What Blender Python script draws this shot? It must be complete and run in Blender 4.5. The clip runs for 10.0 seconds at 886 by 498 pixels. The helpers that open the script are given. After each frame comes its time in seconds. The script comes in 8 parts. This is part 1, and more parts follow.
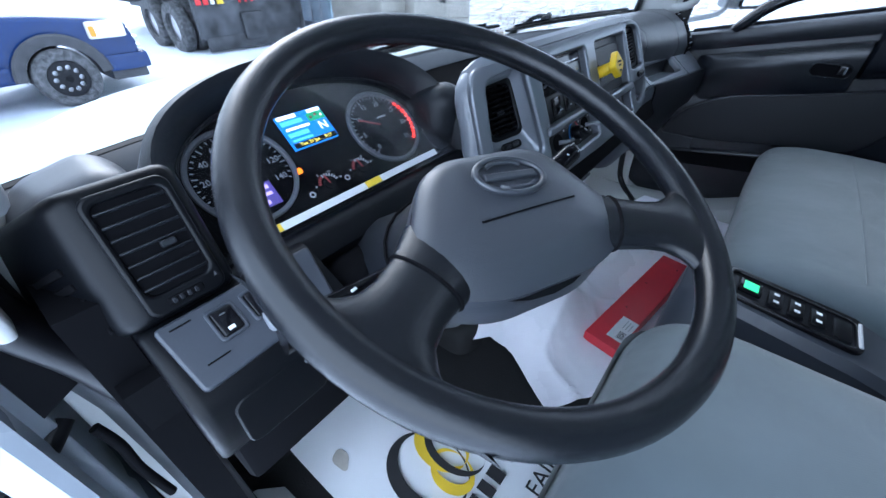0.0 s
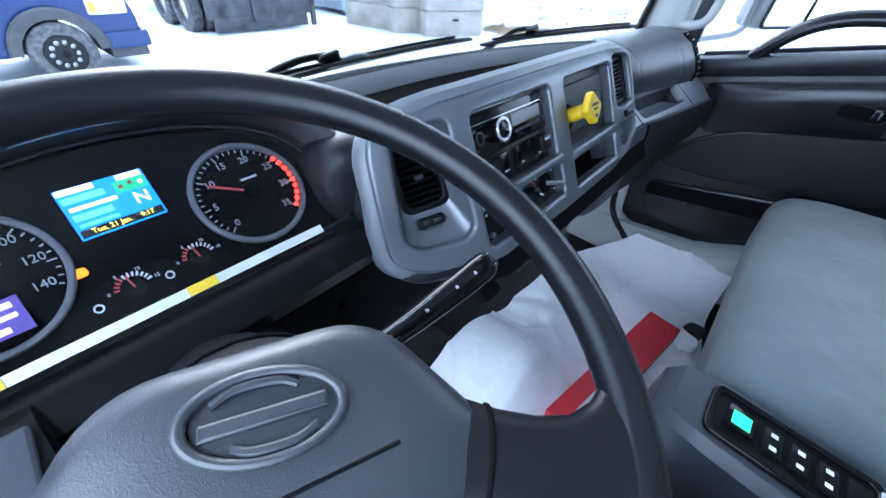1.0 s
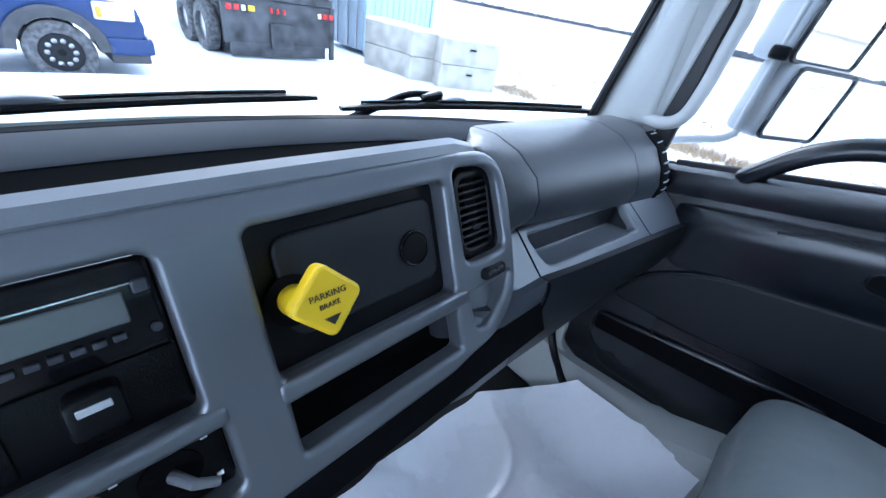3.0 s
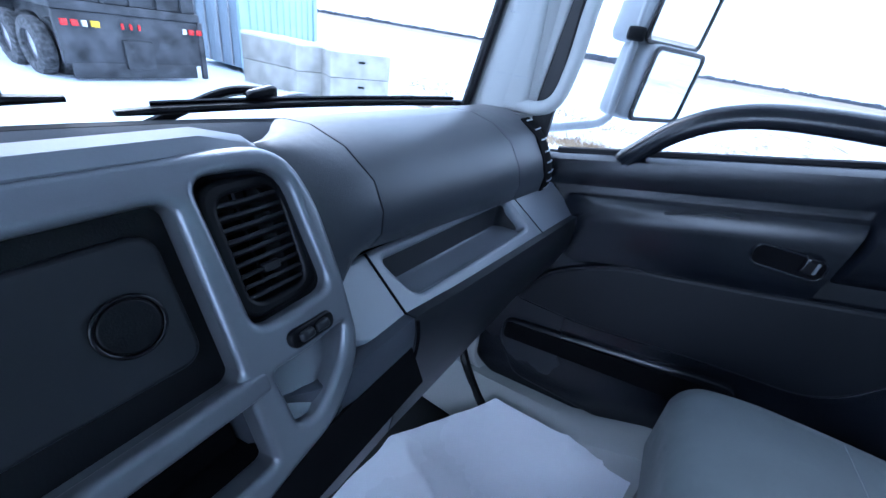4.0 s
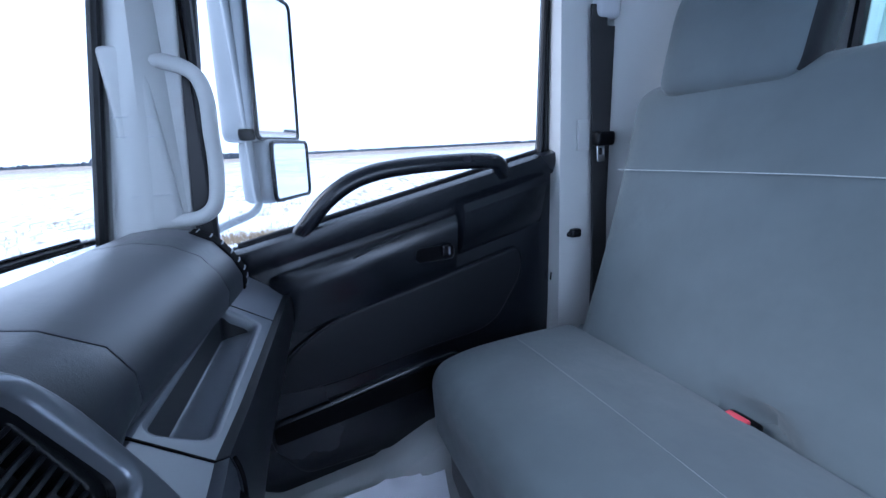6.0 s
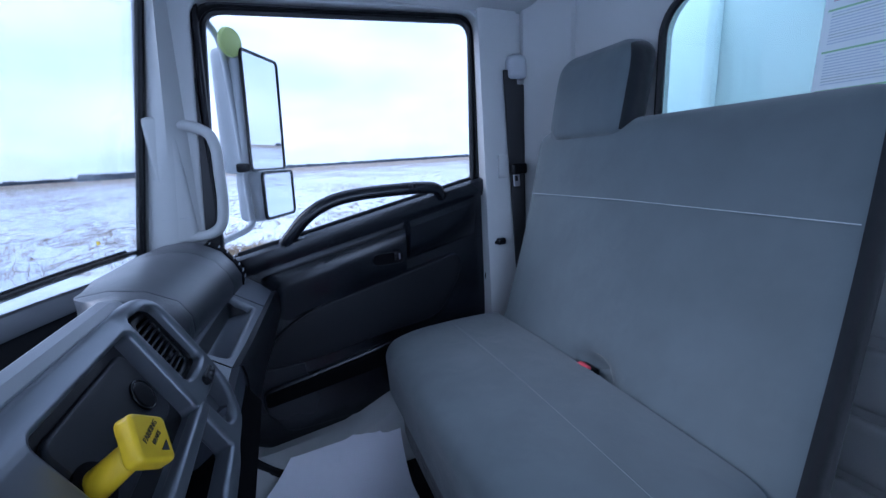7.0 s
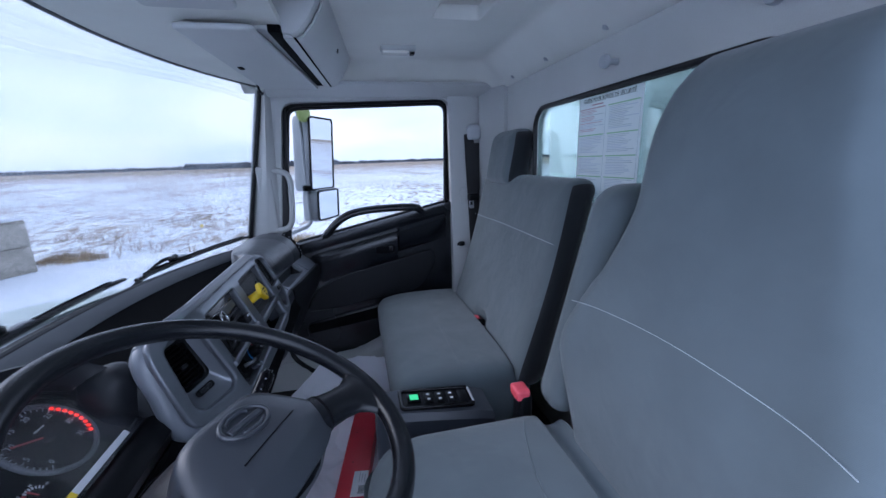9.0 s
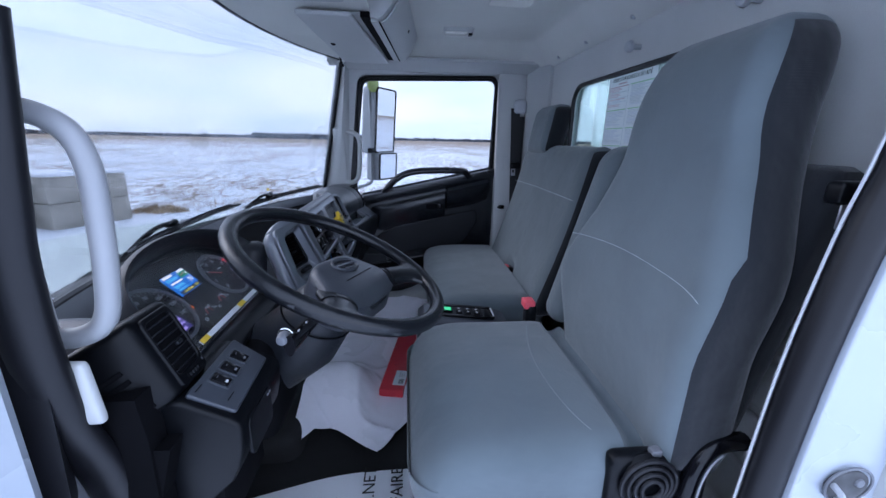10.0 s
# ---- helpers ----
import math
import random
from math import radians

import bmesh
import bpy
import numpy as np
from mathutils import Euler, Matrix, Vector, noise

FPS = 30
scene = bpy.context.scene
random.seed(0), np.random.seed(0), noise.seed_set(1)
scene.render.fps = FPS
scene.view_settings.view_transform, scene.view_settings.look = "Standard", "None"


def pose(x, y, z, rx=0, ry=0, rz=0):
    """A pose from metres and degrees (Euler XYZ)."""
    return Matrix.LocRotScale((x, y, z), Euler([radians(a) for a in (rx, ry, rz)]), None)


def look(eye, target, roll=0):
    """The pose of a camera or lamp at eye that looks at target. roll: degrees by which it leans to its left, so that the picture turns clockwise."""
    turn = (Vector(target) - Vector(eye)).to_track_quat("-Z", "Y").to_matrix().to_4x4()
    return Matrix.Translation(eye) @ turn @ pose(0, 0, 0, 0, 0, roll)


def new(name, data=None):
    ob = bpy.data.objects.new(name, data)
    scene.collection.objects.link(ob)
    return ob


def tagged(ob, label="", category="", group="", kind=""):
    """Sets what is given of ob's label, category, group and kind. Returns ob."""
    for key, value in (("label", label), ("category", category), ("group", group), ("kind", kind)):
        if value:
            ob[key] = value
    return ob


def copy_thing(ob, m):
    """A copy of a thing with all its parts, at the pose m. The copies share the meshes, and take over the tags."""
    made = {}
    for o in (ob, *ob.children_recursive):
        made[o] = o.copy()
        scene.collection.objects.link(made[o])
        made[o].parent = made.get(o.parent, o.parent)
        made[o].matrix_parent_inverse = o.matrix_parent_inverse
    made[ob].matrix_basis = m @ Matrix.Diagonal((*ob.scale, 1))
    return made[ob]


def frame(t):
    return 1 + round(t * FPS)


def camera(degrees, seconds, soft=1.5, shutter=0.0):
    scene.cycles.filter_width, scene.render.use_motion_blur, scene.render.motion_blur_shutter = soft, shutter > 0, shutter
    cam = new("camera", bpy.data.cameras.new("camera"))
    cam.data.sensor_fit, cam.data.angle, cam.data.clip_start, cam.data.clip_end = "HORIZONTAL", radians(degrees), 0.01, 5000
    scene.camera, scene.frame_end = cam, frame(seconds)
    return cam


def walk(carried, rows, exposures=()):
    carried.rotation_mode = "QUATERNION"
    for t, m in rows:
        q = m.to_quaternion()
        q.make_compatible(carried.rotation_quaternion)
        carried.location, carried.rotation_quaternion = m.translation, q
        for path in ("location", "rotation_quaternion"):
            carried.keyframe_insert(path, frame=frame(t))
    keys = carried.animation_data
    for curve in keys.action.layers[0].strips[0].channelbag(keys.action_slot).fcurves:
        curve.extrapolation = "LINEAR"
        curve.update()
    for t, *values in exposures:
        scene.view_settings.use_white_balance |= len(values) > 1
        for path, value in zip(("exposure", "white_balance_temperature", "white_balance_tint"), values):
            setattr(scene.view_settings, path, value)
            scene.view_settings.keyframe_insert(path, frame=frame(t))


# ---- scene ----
cam = camera(97.6, 10.0)
PATH = [
    (0, (-0.776, 0.691, 0.888), (0.475, 1.671, -0.327), 0.6),
    (0.5, (-0.644, 0.716, 0.898), (0.592, 1.698, -0.329), 1.6),
    (1, (-0.524, 0.72, 0.907), (0.694, 1.703, -0.337), 3.5),
    (1.5, (-0.393, 0.733, 0.912), (0.802, 1.759, -0.322), 4.8),
    (2, (-0.269, 0.748, 0.907), (0.923, 1.823, -0.286), 6.6),
    (2.5, (-0.129, 0.768, 0.891), (1.135, 1.837, -0.231), 10.1),
    (2.7, (-0.073, 0.769, 0.889), (1.208, 1.854, -0.198), 10.8),
    (3.8, (0.12, 0.761, 0.864), (1.603, 1.661, -0.131), 10.2),
    (4, (0.147, 0.781, 0.846), (1.72, 1.555, -0.116), 9.8),
    (4.5, (0.214, 0.838, 0.787), (1.989, 1.148, -0.081), 6.7),
    (5, (0.248, 0.853, 0.784), (2.089, 0.495, 0.088), 2.3),
    (5.5, (0.203, 0.855, 0.809), (1.999, 0.172, 0.253), -1.4),
    (5.7, (0.156, 0.844, 0.83), (1.957, 0.155, 0.299), -2.2),
    (6.8, (-0.157, 0.834, 0.892), (1.651, 0.116, 0.427), -3.6),
    (7, (-0.218, 0.822, 0.902), (1.589, 0.095, 0.445), -3.6),
    (7.5, (-0.37, 0.78, 0.936), (1.464, 0.109, 0.504), -3.9),
    (8, (-0.538, 0.74, 0.977), (1.311, 0.124, 0.528), -3.3),
    (8.5, (-0.738, 0.704, 1.01), (1.139, 0.176, 0.564), -2.8),
    (9, (-0.95, 0.685, 1.031), (0.953, 0.261, 0.584), -2.0),
    (9.5, (-1.122, 0.69, 0.99), (0.795, 0.364, 0.523), -0.3),
    (10, (-1.246, 0.711, 0.975), (0.671, 0.526, 0.438), 1.1),
]
EXPOSURES = [(0.0, 2.75, 5600, 11), (0.7, 3.28, 5550, 11), (2.7, 3.25, 5600, 11), (4.0, 3.05, 5050, 13), (4.5, 3.15, 5200, 14), (5.0, 3.12, 5250, 14), (5.7, 2.95, 5250, 14), (6.6, 2.08, 5050, 17), (7.0, 2.02, 5050, 18), (8.5, 1.90, 5500, 19), (10.0, 1.70, 5550, 20)]
SKY = 1.0
walk(cam, [(t, look(eye, target, roll)) for t, eye, target, roll in PATH], EXPOSURES)

# ---- sky and sun: a bright overcast winter day ----
world = bpy.data.worlds.new("overcast_sky")
scene.world = world
world.use_nodes = True
wn, wl = world.node_tree.nodes, world.node_tree.links
wn.clear()
w_out, w_bg, w_sky = wn.new("ShaderNodeOutputWorld"), wn.new("ShaderNodeBackground"), wn.new("ShaderNodeTexSky")
w_sky.sky_type, w_sky.sun_disc = "NISHITA", False
w_sky.sun_elevation, w_sky.sun_rotation = radians(32), radians(25)
w_sky.air_density, w_sky.dust_density = 1.0, 3.0
w_dim = wn.new("ShaderNodeVectorMath")
w_dim.operation = "SCALE"
w_dim.inputs[3].default_value = 0.10
w_co, w_noise, w_ramp, w_mix = wn.new("ShaderNodeTexCoord"), wn.new("ShaderNodeTexNoise"), wn.new("ShaderNodeValToRGB"), wn.new("ShaderNodeMix")
w_map = wn.new("ShaderNodeMapping")
w_map.inputs["Scale"].default_value = (1.0, 1.0, 3.5)
w_noise.inputs["Scale"].default_value, w_noise.inputs["Detail"].default_value = 2.2, 6.0
w_ramp.color_ramp.elements[0].position, w_ramp.color_ramp.elements[0].color = 0.36, (0.56, 0.69, 0.83, 1)
w_ramp.color_ramp.elements[1].position, w_ramp.color_ramp.elements[1].color = 0.66, (0.82, 0.89, 0.97, 1)
w_mix.data_type = "RGBA"
w_mix.inputs[0].default_value = 0.88
wl.new(w_co.outputs["Generated"], w_map.inputs["Vector"])
wl.new(w_map.outputs["Vector"], w_noise.inputs["Vector"])
wl.new(w_noise.outputs["Fac"], w_ramp.inputs["Fac"])
wl.new(w_sky.outputs["Color"], w_dim.inputs[0])
wl.new(w_dim.outputs[0], w_mix.inputs[6])
wl.new(w_ramp.outputs["Color"], w_mix.inputs[7])
wl.new(w_mix.outputs[2], w_bg.inputs["Color"])
w_bg.inputs["Strength"].default_value = SKY
wl.new(w_bg.outputs[0], w_out.inputs[0])
sun = new("sun", bpy.data.lights.new("sun", "SUN"))
sun.data.energy, sun.data.angle, sun.data.color = 0.5, radians(34), (1.0, 0.97, 0.93)
sun.matrix_world = look((20 * math.sin(radians(25)), 20 * math.cos(radians(25)), 12.5), (0, 0, 0))


# ---- materials ----
def material(name, color, rough=0.5, metal=0.0, vary=0.12, scale=6.0, bump=0.0, grain=300.0, spec=0.5, tint=None, rough_vary=0.08, stretch=None):
    """A surface with soft colour variation at two scales and a fine grain."""
    m = bpy.data.materials.new(name)
    m.use_nodes = True
    n, l = m.node_tree.nodes, m.node_tree.links
    b = n["Principled BSDF"]
    co = n.new("ShaderNodeTexCoord")
    vec = co.outputs["Object"]
    if stretch:
        mp = n.new("ShaderNodeMapping")
        mp.inputs["Scale"].default_value = stretch
        l.new(vec, mp.inputs["Vector"])
        vec = mp.outputs["Vector"]
    big, fine = n.new("ShaderNodeTexNoise"), n.new("ShaderNodeTexNoise")
    for node, s, d in ((big, scale, 5.0), (fine, grain, 2.0)):
        node.inputs["Scale"].default_value, node.inputs["Detail"].default_value = s, d
        l.new(vec, node.inputs["Vector"])
    ramp = n.new("ShaderNodeValToRGB")
    c2 = tint or color
    lo = [max(0.0, c * (1 - vary)) for c in color]
    hi = [min(1.0, c * (1 + vary)) for c in c2]
    ramp.color_ramp.elements[0].position, ramp.color_ramp.elements[0].color = 0.3, (*lo, 1)
    ramp.color_ramp.elements[1].position, ramp.color_ramp.elements[1].color = 0.7, (*hi, 1)
    l.new(big.outputs["Fac"], ramp.inputs["Fac"])
    mul = n.new("ShaderNodeMix")
    mul.data_type, mul.blend_type = "RGBA", "MULTIPLY"
    mul.inputs[0].default_value = min(1.0, vary * 2)
    l.new(ramp.outputs["Color"], mul.inputs[6])
    l.new(fine.outputs["Fac"], mul.inputs[7])
    lift = n.new("ShaderNodeMix")
    lift.data_type = "RGBA"
    lift.inputs[0].default_value = 0.25
    l.new(ramp.outputs["Color"], lift.inputs[6])
    l.new(mul.outputs[2], lift.inputs[7])
    l.new(lift.outputs[2], b.inputs["Base Color"])
    rr = n.new("ShaderNodeMapRange")
    rr.inputs["To Min"].default_value, rr.inputs["To Max"].default_value = max(0.02, rough - rough_vary), min(1.0, rough + rough_vary)
    l.new(big.outputs["Fac"], rr.inputs["Value"])
    l.new(rr.outputs["Result"], b.inputs["Roughness"])
    b.inputs["Metallic"].default_value, b.inputs["Specular IOR Level"].default_value = metal, spec
    if bump:
        bp = n.new("ShaderNodeBump")
        bp.inputs["Strength"].default_value, bp.inputs["Distance"].default_value = bump, 0.002
        l.new(fine.outputs["Fac"], bp.inputs["Height"])
        l.new(bp.outputs["Normal"], b.inputs["Normal"])
    return m


def leather_grain(m, scale=220.0, strength=0.35):
    """Adds the crinkled cell grain of moulded dashboard skin to a material."""
    n, l = m.node_tree.nodes, m.node_tree.links
    co, vo, wv = n.new("ShaderNodeTexCoord"), n.new("ShaderNodeTexVoronoi"), n.new("ShaderNodeTexNoise")
    vo.feature = "DISTANCE_TO_EDGE"
    vo.inputs["Scale"].default_value = scale
    wv.inputs["Scale"].default_value = scale * 0.6
    mx = n.new("ShaderNodeMix")
    mx.data_type = "VECTOR"
    mx.inputs[0].default_value = 0.03
    l.new(co.outputs["Object"], wv.inputs["Vector"])
    l.new(co.outputs["Object"], mx.inputs[4])
    l.new(wv.outputs["Color"], mx.inputs[5])
    l.new(mx.outputs[1], vo.inputs["Vector"])
    bp = n.new("ShaderNodeBump")
    bp.inputs["Strength"].default_value, bp.inputs["Distance"].default_value = strength, 0.0015
    l.new(vo.outputs["Distance"], bp.inputs["Height"])
    l.new(bp.outputs["Normal"], n["Principled BSDF"].inputs["Normal"])
    return m


def woven(m, scale=420.0, strength=0.22, warp=None):
    """Adds a fine knitted rib to a cloth material."""
    n, l = m.node_tree.nodes, m.node_tree.links
    co, wa, wb, ad = n.new("ShaderNodeTexCoord"), n.new("ShaderNodeTexWave"), n.new("ShaderNodeTexWave"), n.new("ShaderNodeMath")
    wa.bands_direction, wb.bands_direction = "X", "DIAGONAL"
    for node, s in ((wa, scale), (wb, scale * 0.8)):
        node.inputs["Scale"].default_value, node.inputs["Distortion"].default_value = s, 1.5
        l.new(co.outputs["Object"], node.inputs["Vector"])
    l.new(wa.outputs["Fac"], ad.inputs[0])
    l.new(wb.outputs["Fac"], ad.inputs[1])
    big = n.new("ShaderNodeTexNoise")
    big.inputs["Scale"].default_value, big.inputs["Detail"].default_value = 9.0, 3.0
    l.new(co.outputs["Object"], big.inputs["Vector"])
    bp, bq = n.new("ShaderNodeBump"), n.new("ShaderNodeBump")
    bp.inputs["Strength"].default_value, bp.inputs["Distance"].default_value = strength, 0.0006
    bq.inputs["Strength"].default_value, bq.inputs["Distance"].default_value = 0.35, 0.02
    l.new(big.outputs["Fac"], bq.inputs["Height"])
    l.new(ad.outputs[0], bp.inputs["Height"])
    l.new(bq.outputs["Normal"], bp.inputs["Normal"])
    b = n["Principled BSDF"]
    l.new(bp.outputs["Normal"], b.inputs["Normal"])
    b.inputs["Sheen Weight"].default_value, b.inputs["Sheen Roughness"].default_value = 0.25, 0.5
    return m


def glow(name, color, strength=1.0):
    m = bpy.data.materials.new(name)
    m.use_nodes = True
    b = m.node_tree.nodes["Principled BSDF"]
    b.inputs["Base Color"].default_value = (*[c * 0.3 for c in color], 1)
    b.inputs["Emission Color"].default_value, b.inputs["Emission Strength"].default_value = (*color, 1), strength
    b.inputs["Roughness"].default_value = 0.3
    return m


def pane(name, color, gloss=0.5):
    """Thin clear glass: mostly see-through, with a sharp Fresnel gloss."""
    m = bpy.data.materials.new(name)
    m.use_nodes = True
    n, l = m.node_tree.nodes, m.node_tree.links
    n.remove(n["Principled BSDF"])
    tr, gl, mx, fr, ml = (n.new("ShaderNode" + k) for k in ("BsdfTransparent", "BsdfGlossy", "MixShader", "Fresnel", "Math"))
    tr.inputs["Color"].default_value = (*color, 1)
    gl.inputs["Roughness"].default_value = 0.02
    fr.inputs["IOR"].default_value = 1.45
    ml.operation = "MULTIPLY"
    ml.inputs[1].default_value = gloss
    l.new(fr.outputs[0], ml.inputs[0])
    l.new(ml.outputs[0], mx.inputs[0])
    l.new(tr.outputs[0], mx.inputs[1])
    l.new(gl.outputs[0], mx.inputs[2])
    l.new(mx.outputs[0], n["Material Output"].inputs["Surface"])
    return m


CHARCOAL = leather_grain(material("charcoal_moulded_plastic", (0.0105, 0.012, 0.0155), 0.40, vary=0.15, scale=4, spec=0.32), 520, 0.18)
BLACK = material("black_plastic", (0.0028, 0.0032, 0.0044), 0.34, vary=0.15, bump=0.1, grain=900, spec=0.18)
DOOR_BLACK = material("charcoal_door_plastic", (0.0060, 0.0072, 0.0104), 0.26, vary=0.15, scale=3, bump=0.08, grain=900, spec=0.50)
FELT = material("black_dash_mat", (0.0018, 0.0024, 0.0034), 0.8, vary=0.15, bump=0.3, grain=700, spec=0.02)
GAUGE_RING = material("grey_gauge_ring", (0.13, 0.135, 0.15), 0.4)
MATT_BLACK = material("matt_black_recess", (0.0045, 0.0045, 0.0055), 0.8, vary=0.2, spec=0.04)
GLOSS_BLACK = material("gloss_black_plastic", (0.004, 0.004, 0.0055), 0.14, vary=0.1, spec=0.28)
# one slate skin: ledge copy lightened, pad copy darkened, for how light falls
DASH = leather_grain(material("slate_skin_sheen_lightened", (0.150, 0.163, 0.190), 0.31, vary=0.12, scale=3, spec=1.0), 330, 0.16)
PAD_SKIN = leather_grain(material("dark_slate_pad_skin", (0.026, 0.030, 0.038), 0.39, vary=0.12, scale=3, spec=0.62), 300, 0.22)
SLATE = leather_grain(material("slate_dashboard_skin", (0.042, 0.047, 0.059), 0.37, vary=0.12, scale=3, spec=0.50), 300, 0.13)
# the same skin again, lightened to carry the sky's sheen on the top
DASH_TOP = material("slate_top_sheen_lightened", (0.16, 0.172, 0.198), 0.34, vary=0.12, scale=3, bump=0.03, grain=600, spec=0.8)
SILVER = material("satin_grey_bezel_paint", (0.155, 0.166, 0.186), 0.30, metal=0.55, vary=0.02, bump=0.03, grain=1500, rough_vary=0.02)
CHROME = material("chrome_trim", (0.7, 0.71, 0.73), 0.15, metal=1.0, vary=0.04)
RIM = leather_grain(material("steering_wheel_skin", (0.0055, 0.0062, 0.0082), 0.22, vary=0.12, spec=0.38), 420, 0.12)
HUB = leather_grain(material("horn_pad_skin", (0.024, 0.027, 0.035), 0.36, vary=0.08, spec=0.9), 260, 0.14)
CLOTH = woven(material("blue_grey_seat_cloth", (0.106, 0.128, 0.139), 0.88, vary=0.10, scale=7, grain=500, spec=0.2))
# darker side cloth, its colour lowered further for the shade beside the seats
CLOTH_DARK = woven(material("shade_deepened_side_cloth", (0.0135, 0.015, 0.0185), 0.9, vary=0.12, scale=7, grain=500, spec=0.2))
SOFT_THREAD = material("grey_seat_thread", (0.21, 0.235, 0.25), 0.8)
THREAD = material("pale_seam_thread", (0.42, 0.46, 0.48), 0.7)
TRIM = material("pale_grey_trim_plastic", (0.445, 0.450, 0.445), 0.55, vary=0.05, scale=3, bump=0.15, grain=700)
HEADLINER = material("pale_grey_headliner", (0.645, 0.64, 0.605), 0.9, vary=0.07, scale=3, bump=0.3, grain=500)
REAR_TRIM = material("grey_rear_wall_vinyl", (0.52, 0.525, 0.515), 0.65, vary=0.09, scale=2.5, bump=0.2, grain=400)
JAMB_PAINT = material("dirty_grey_jamb_paint", (0.10, 0.107, 0.12), 0.45, vary=0.45, scale=14, tint=(0.03, 0.031, 0.035))
# trim plastic darkened to offset the strong light on the driver's handle
HANDLE = material("dimmed_grab_handle_plastic", (0.30, 0.305, 0.315), 0.42, vary=0.05, bump=0.1, grain=800)
GRIP = material("grey_handle_plastic", (0.42, 0.435, 0.46), 0.5, vary=0.05, bump=0.1, grain=800)
RUBBER = material("black_rubber_seal", (0.007, 0.007, 0.009), 0.40, vary=0.15, spec=0.3)
CARPET = material("black_floor_rubber", (0.012, 0.012, 0.013), 0.85, vary=0.3, bump=0.6, grain=250)
PAPER = material("white_paper", (0.78, 0.79, 0.82), 0.7, vary=0.03, scale=5, tint=(0.80, 0.81, 0.84))
PRINT_GREY = material("grey_print", (0.64, 0.66, 0.70), 0.8)
PRINT_BLACK = material("black_print", (0.02, 0.02, 0.022), 0.7)
PRINT_RED = material("red_print", (0.55, 0.08, 0.08), 0.7)
PRINT_PINK = material("pale_red_print", (0.66, 0.42, 0.47), 0.7)
PRINT_GREEN = material("green_print", (0.42, 0.64, 0.40), 0.7)
PRINT_YELLOW = material("yellow_print", (0.80, 0.55, 0.03), 0.6)
PRINT_BLUE = material("blue_grey_print", (0.68, 0.70, 0.80), 0.8)
LEGEND = material("white_legend_paint", (0.75, 0.76, 0.78), 0.5)
YELLOW = material("yellow_valve_plastic", (0.72, 0.48, 0.01), 0.4, vary=0.06, spec=0.4)
RED = material("red_card", (0.62, 0.030, 0.050), 0.45, vary=0.12, scale=9)
RED_BUTTON = material("red_buckle_button", (0.75, 0.09, 0.12), 0.4)
STEEL = material("brushed_steel", (0.5, 0.5, 0.52), 0.3, metal=1.0, vary=0.1)
WEBBING = material("black_seat_belt_webbing", (0.016, 0.016, 0.018), 0.7, vary=0.15, bump=0.6, grain=1200)
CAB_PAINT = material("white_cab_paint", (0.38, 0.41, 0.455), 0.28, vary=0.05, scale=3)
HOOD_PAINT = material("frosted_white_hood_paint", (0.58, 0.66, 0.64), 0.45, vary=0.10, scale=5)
CLUSTER_LENS = pane("clear_cluster_lens", (0.97, 0.97, 0.98), 0.28)
CLUSTER_LENS.node_tree.nodes["Glossy BSDF"].inputs["Roughness"].default_value = 0.14
WINDSCREEN = pane("windscreen_glass", (0.690, 0.698, 0.702), 0.40)
SIDE_GLASS = pane("side_window_glass", (0.66, 0.665, 0.668), 0.3)
TEAL_GLASS = pane("green_tinted_rear_glass", (0.74, 0.835, 0.815), 0.7)
MIRROR_GREY = material("pale_grey_mirror_housing", (0.36, 0.375, 0.39), 0.5, vary=0.08, scale=4)
MIRROR = material("mirror_silver", (0.70, 0.72, 0.74), 0.02, metal=1.0, vary=0.01, rough_vary=0.0)
BOX_WALL = material("white_box_body_panel", (0.80, 0.86, 0.85), 0.5, vary=0.05, scale=2)
TYRE = material("black_tyre_rubber", (0.03, 0.03, 0.032), 0.85, vary=0.3, scale=14, tint=(0.12, 0.12, 0.125))
BLUE_PAINT = material("blue_pickup_paint", (0.010, 0.032, 0.12), 0.25, vary=0.12, scale=2)
ARCH = material("dusty_black_arch", (0.06, 0.06, 0.065), 0.7, vary=0.3, scale=10)
LAMP_GLASS = material("frosted_lamp_lens", (0.78, 0.76, 0.70), 0.2, vary=0.06)
AMBER = material("amber_lens", (0.75, 0.33, 0.03), 0.25)
RED_LENS = material("red_tail_lens", (0.60, 0.03, 0.03), 0.25)
TRUCK_BLACK = material("dirty_black_truck_paint", (0.018, 0.019, 0.022), 0.6, vary=0.5, scale=3, tint=(0.06, 0.062, 0.068))
CONTAINER = material("pale_blue_container_paint", (0.42, 0.55, 0.62), 0.55, vary=0.12, scale=1.5)
CONTAINER_GREY = material("grey_container_door_paint", (0.30, 0.36, 0.42), 0.5, vary=0.15, scale=2)
CONCRETE = material("rough_cast_concrete", (0.40, 0.375, 0.33), 0.9, vary=0.25, scale=3, bump=0.8, grain=60)
SNOW_CAP = material("lying_snow", (0.82, 0.85, 0.90), 0.8, vary=0.04, scale=3, bump=0.4, grain=25)
# blue-grey lift in the colour stands for distance haze
TREES = material("hazed_winter_woods", (0.10, 0.115, 0.145), 0.95, vary=0.4, scale=0.05)
DOOR_SKIN = leather_grain(material("dark_grained_door_insert", (0.0060, 0.0070, 0.0098), 0.44, vary=0.12, scale=3, spec=0.26), 480, 0.16)
STRAW = material("dry_straw", (0.30, 0.19, 0.10), 0.9, vary=0.4, scale=0.8, tint=(0.42, 0.33, 0.22))


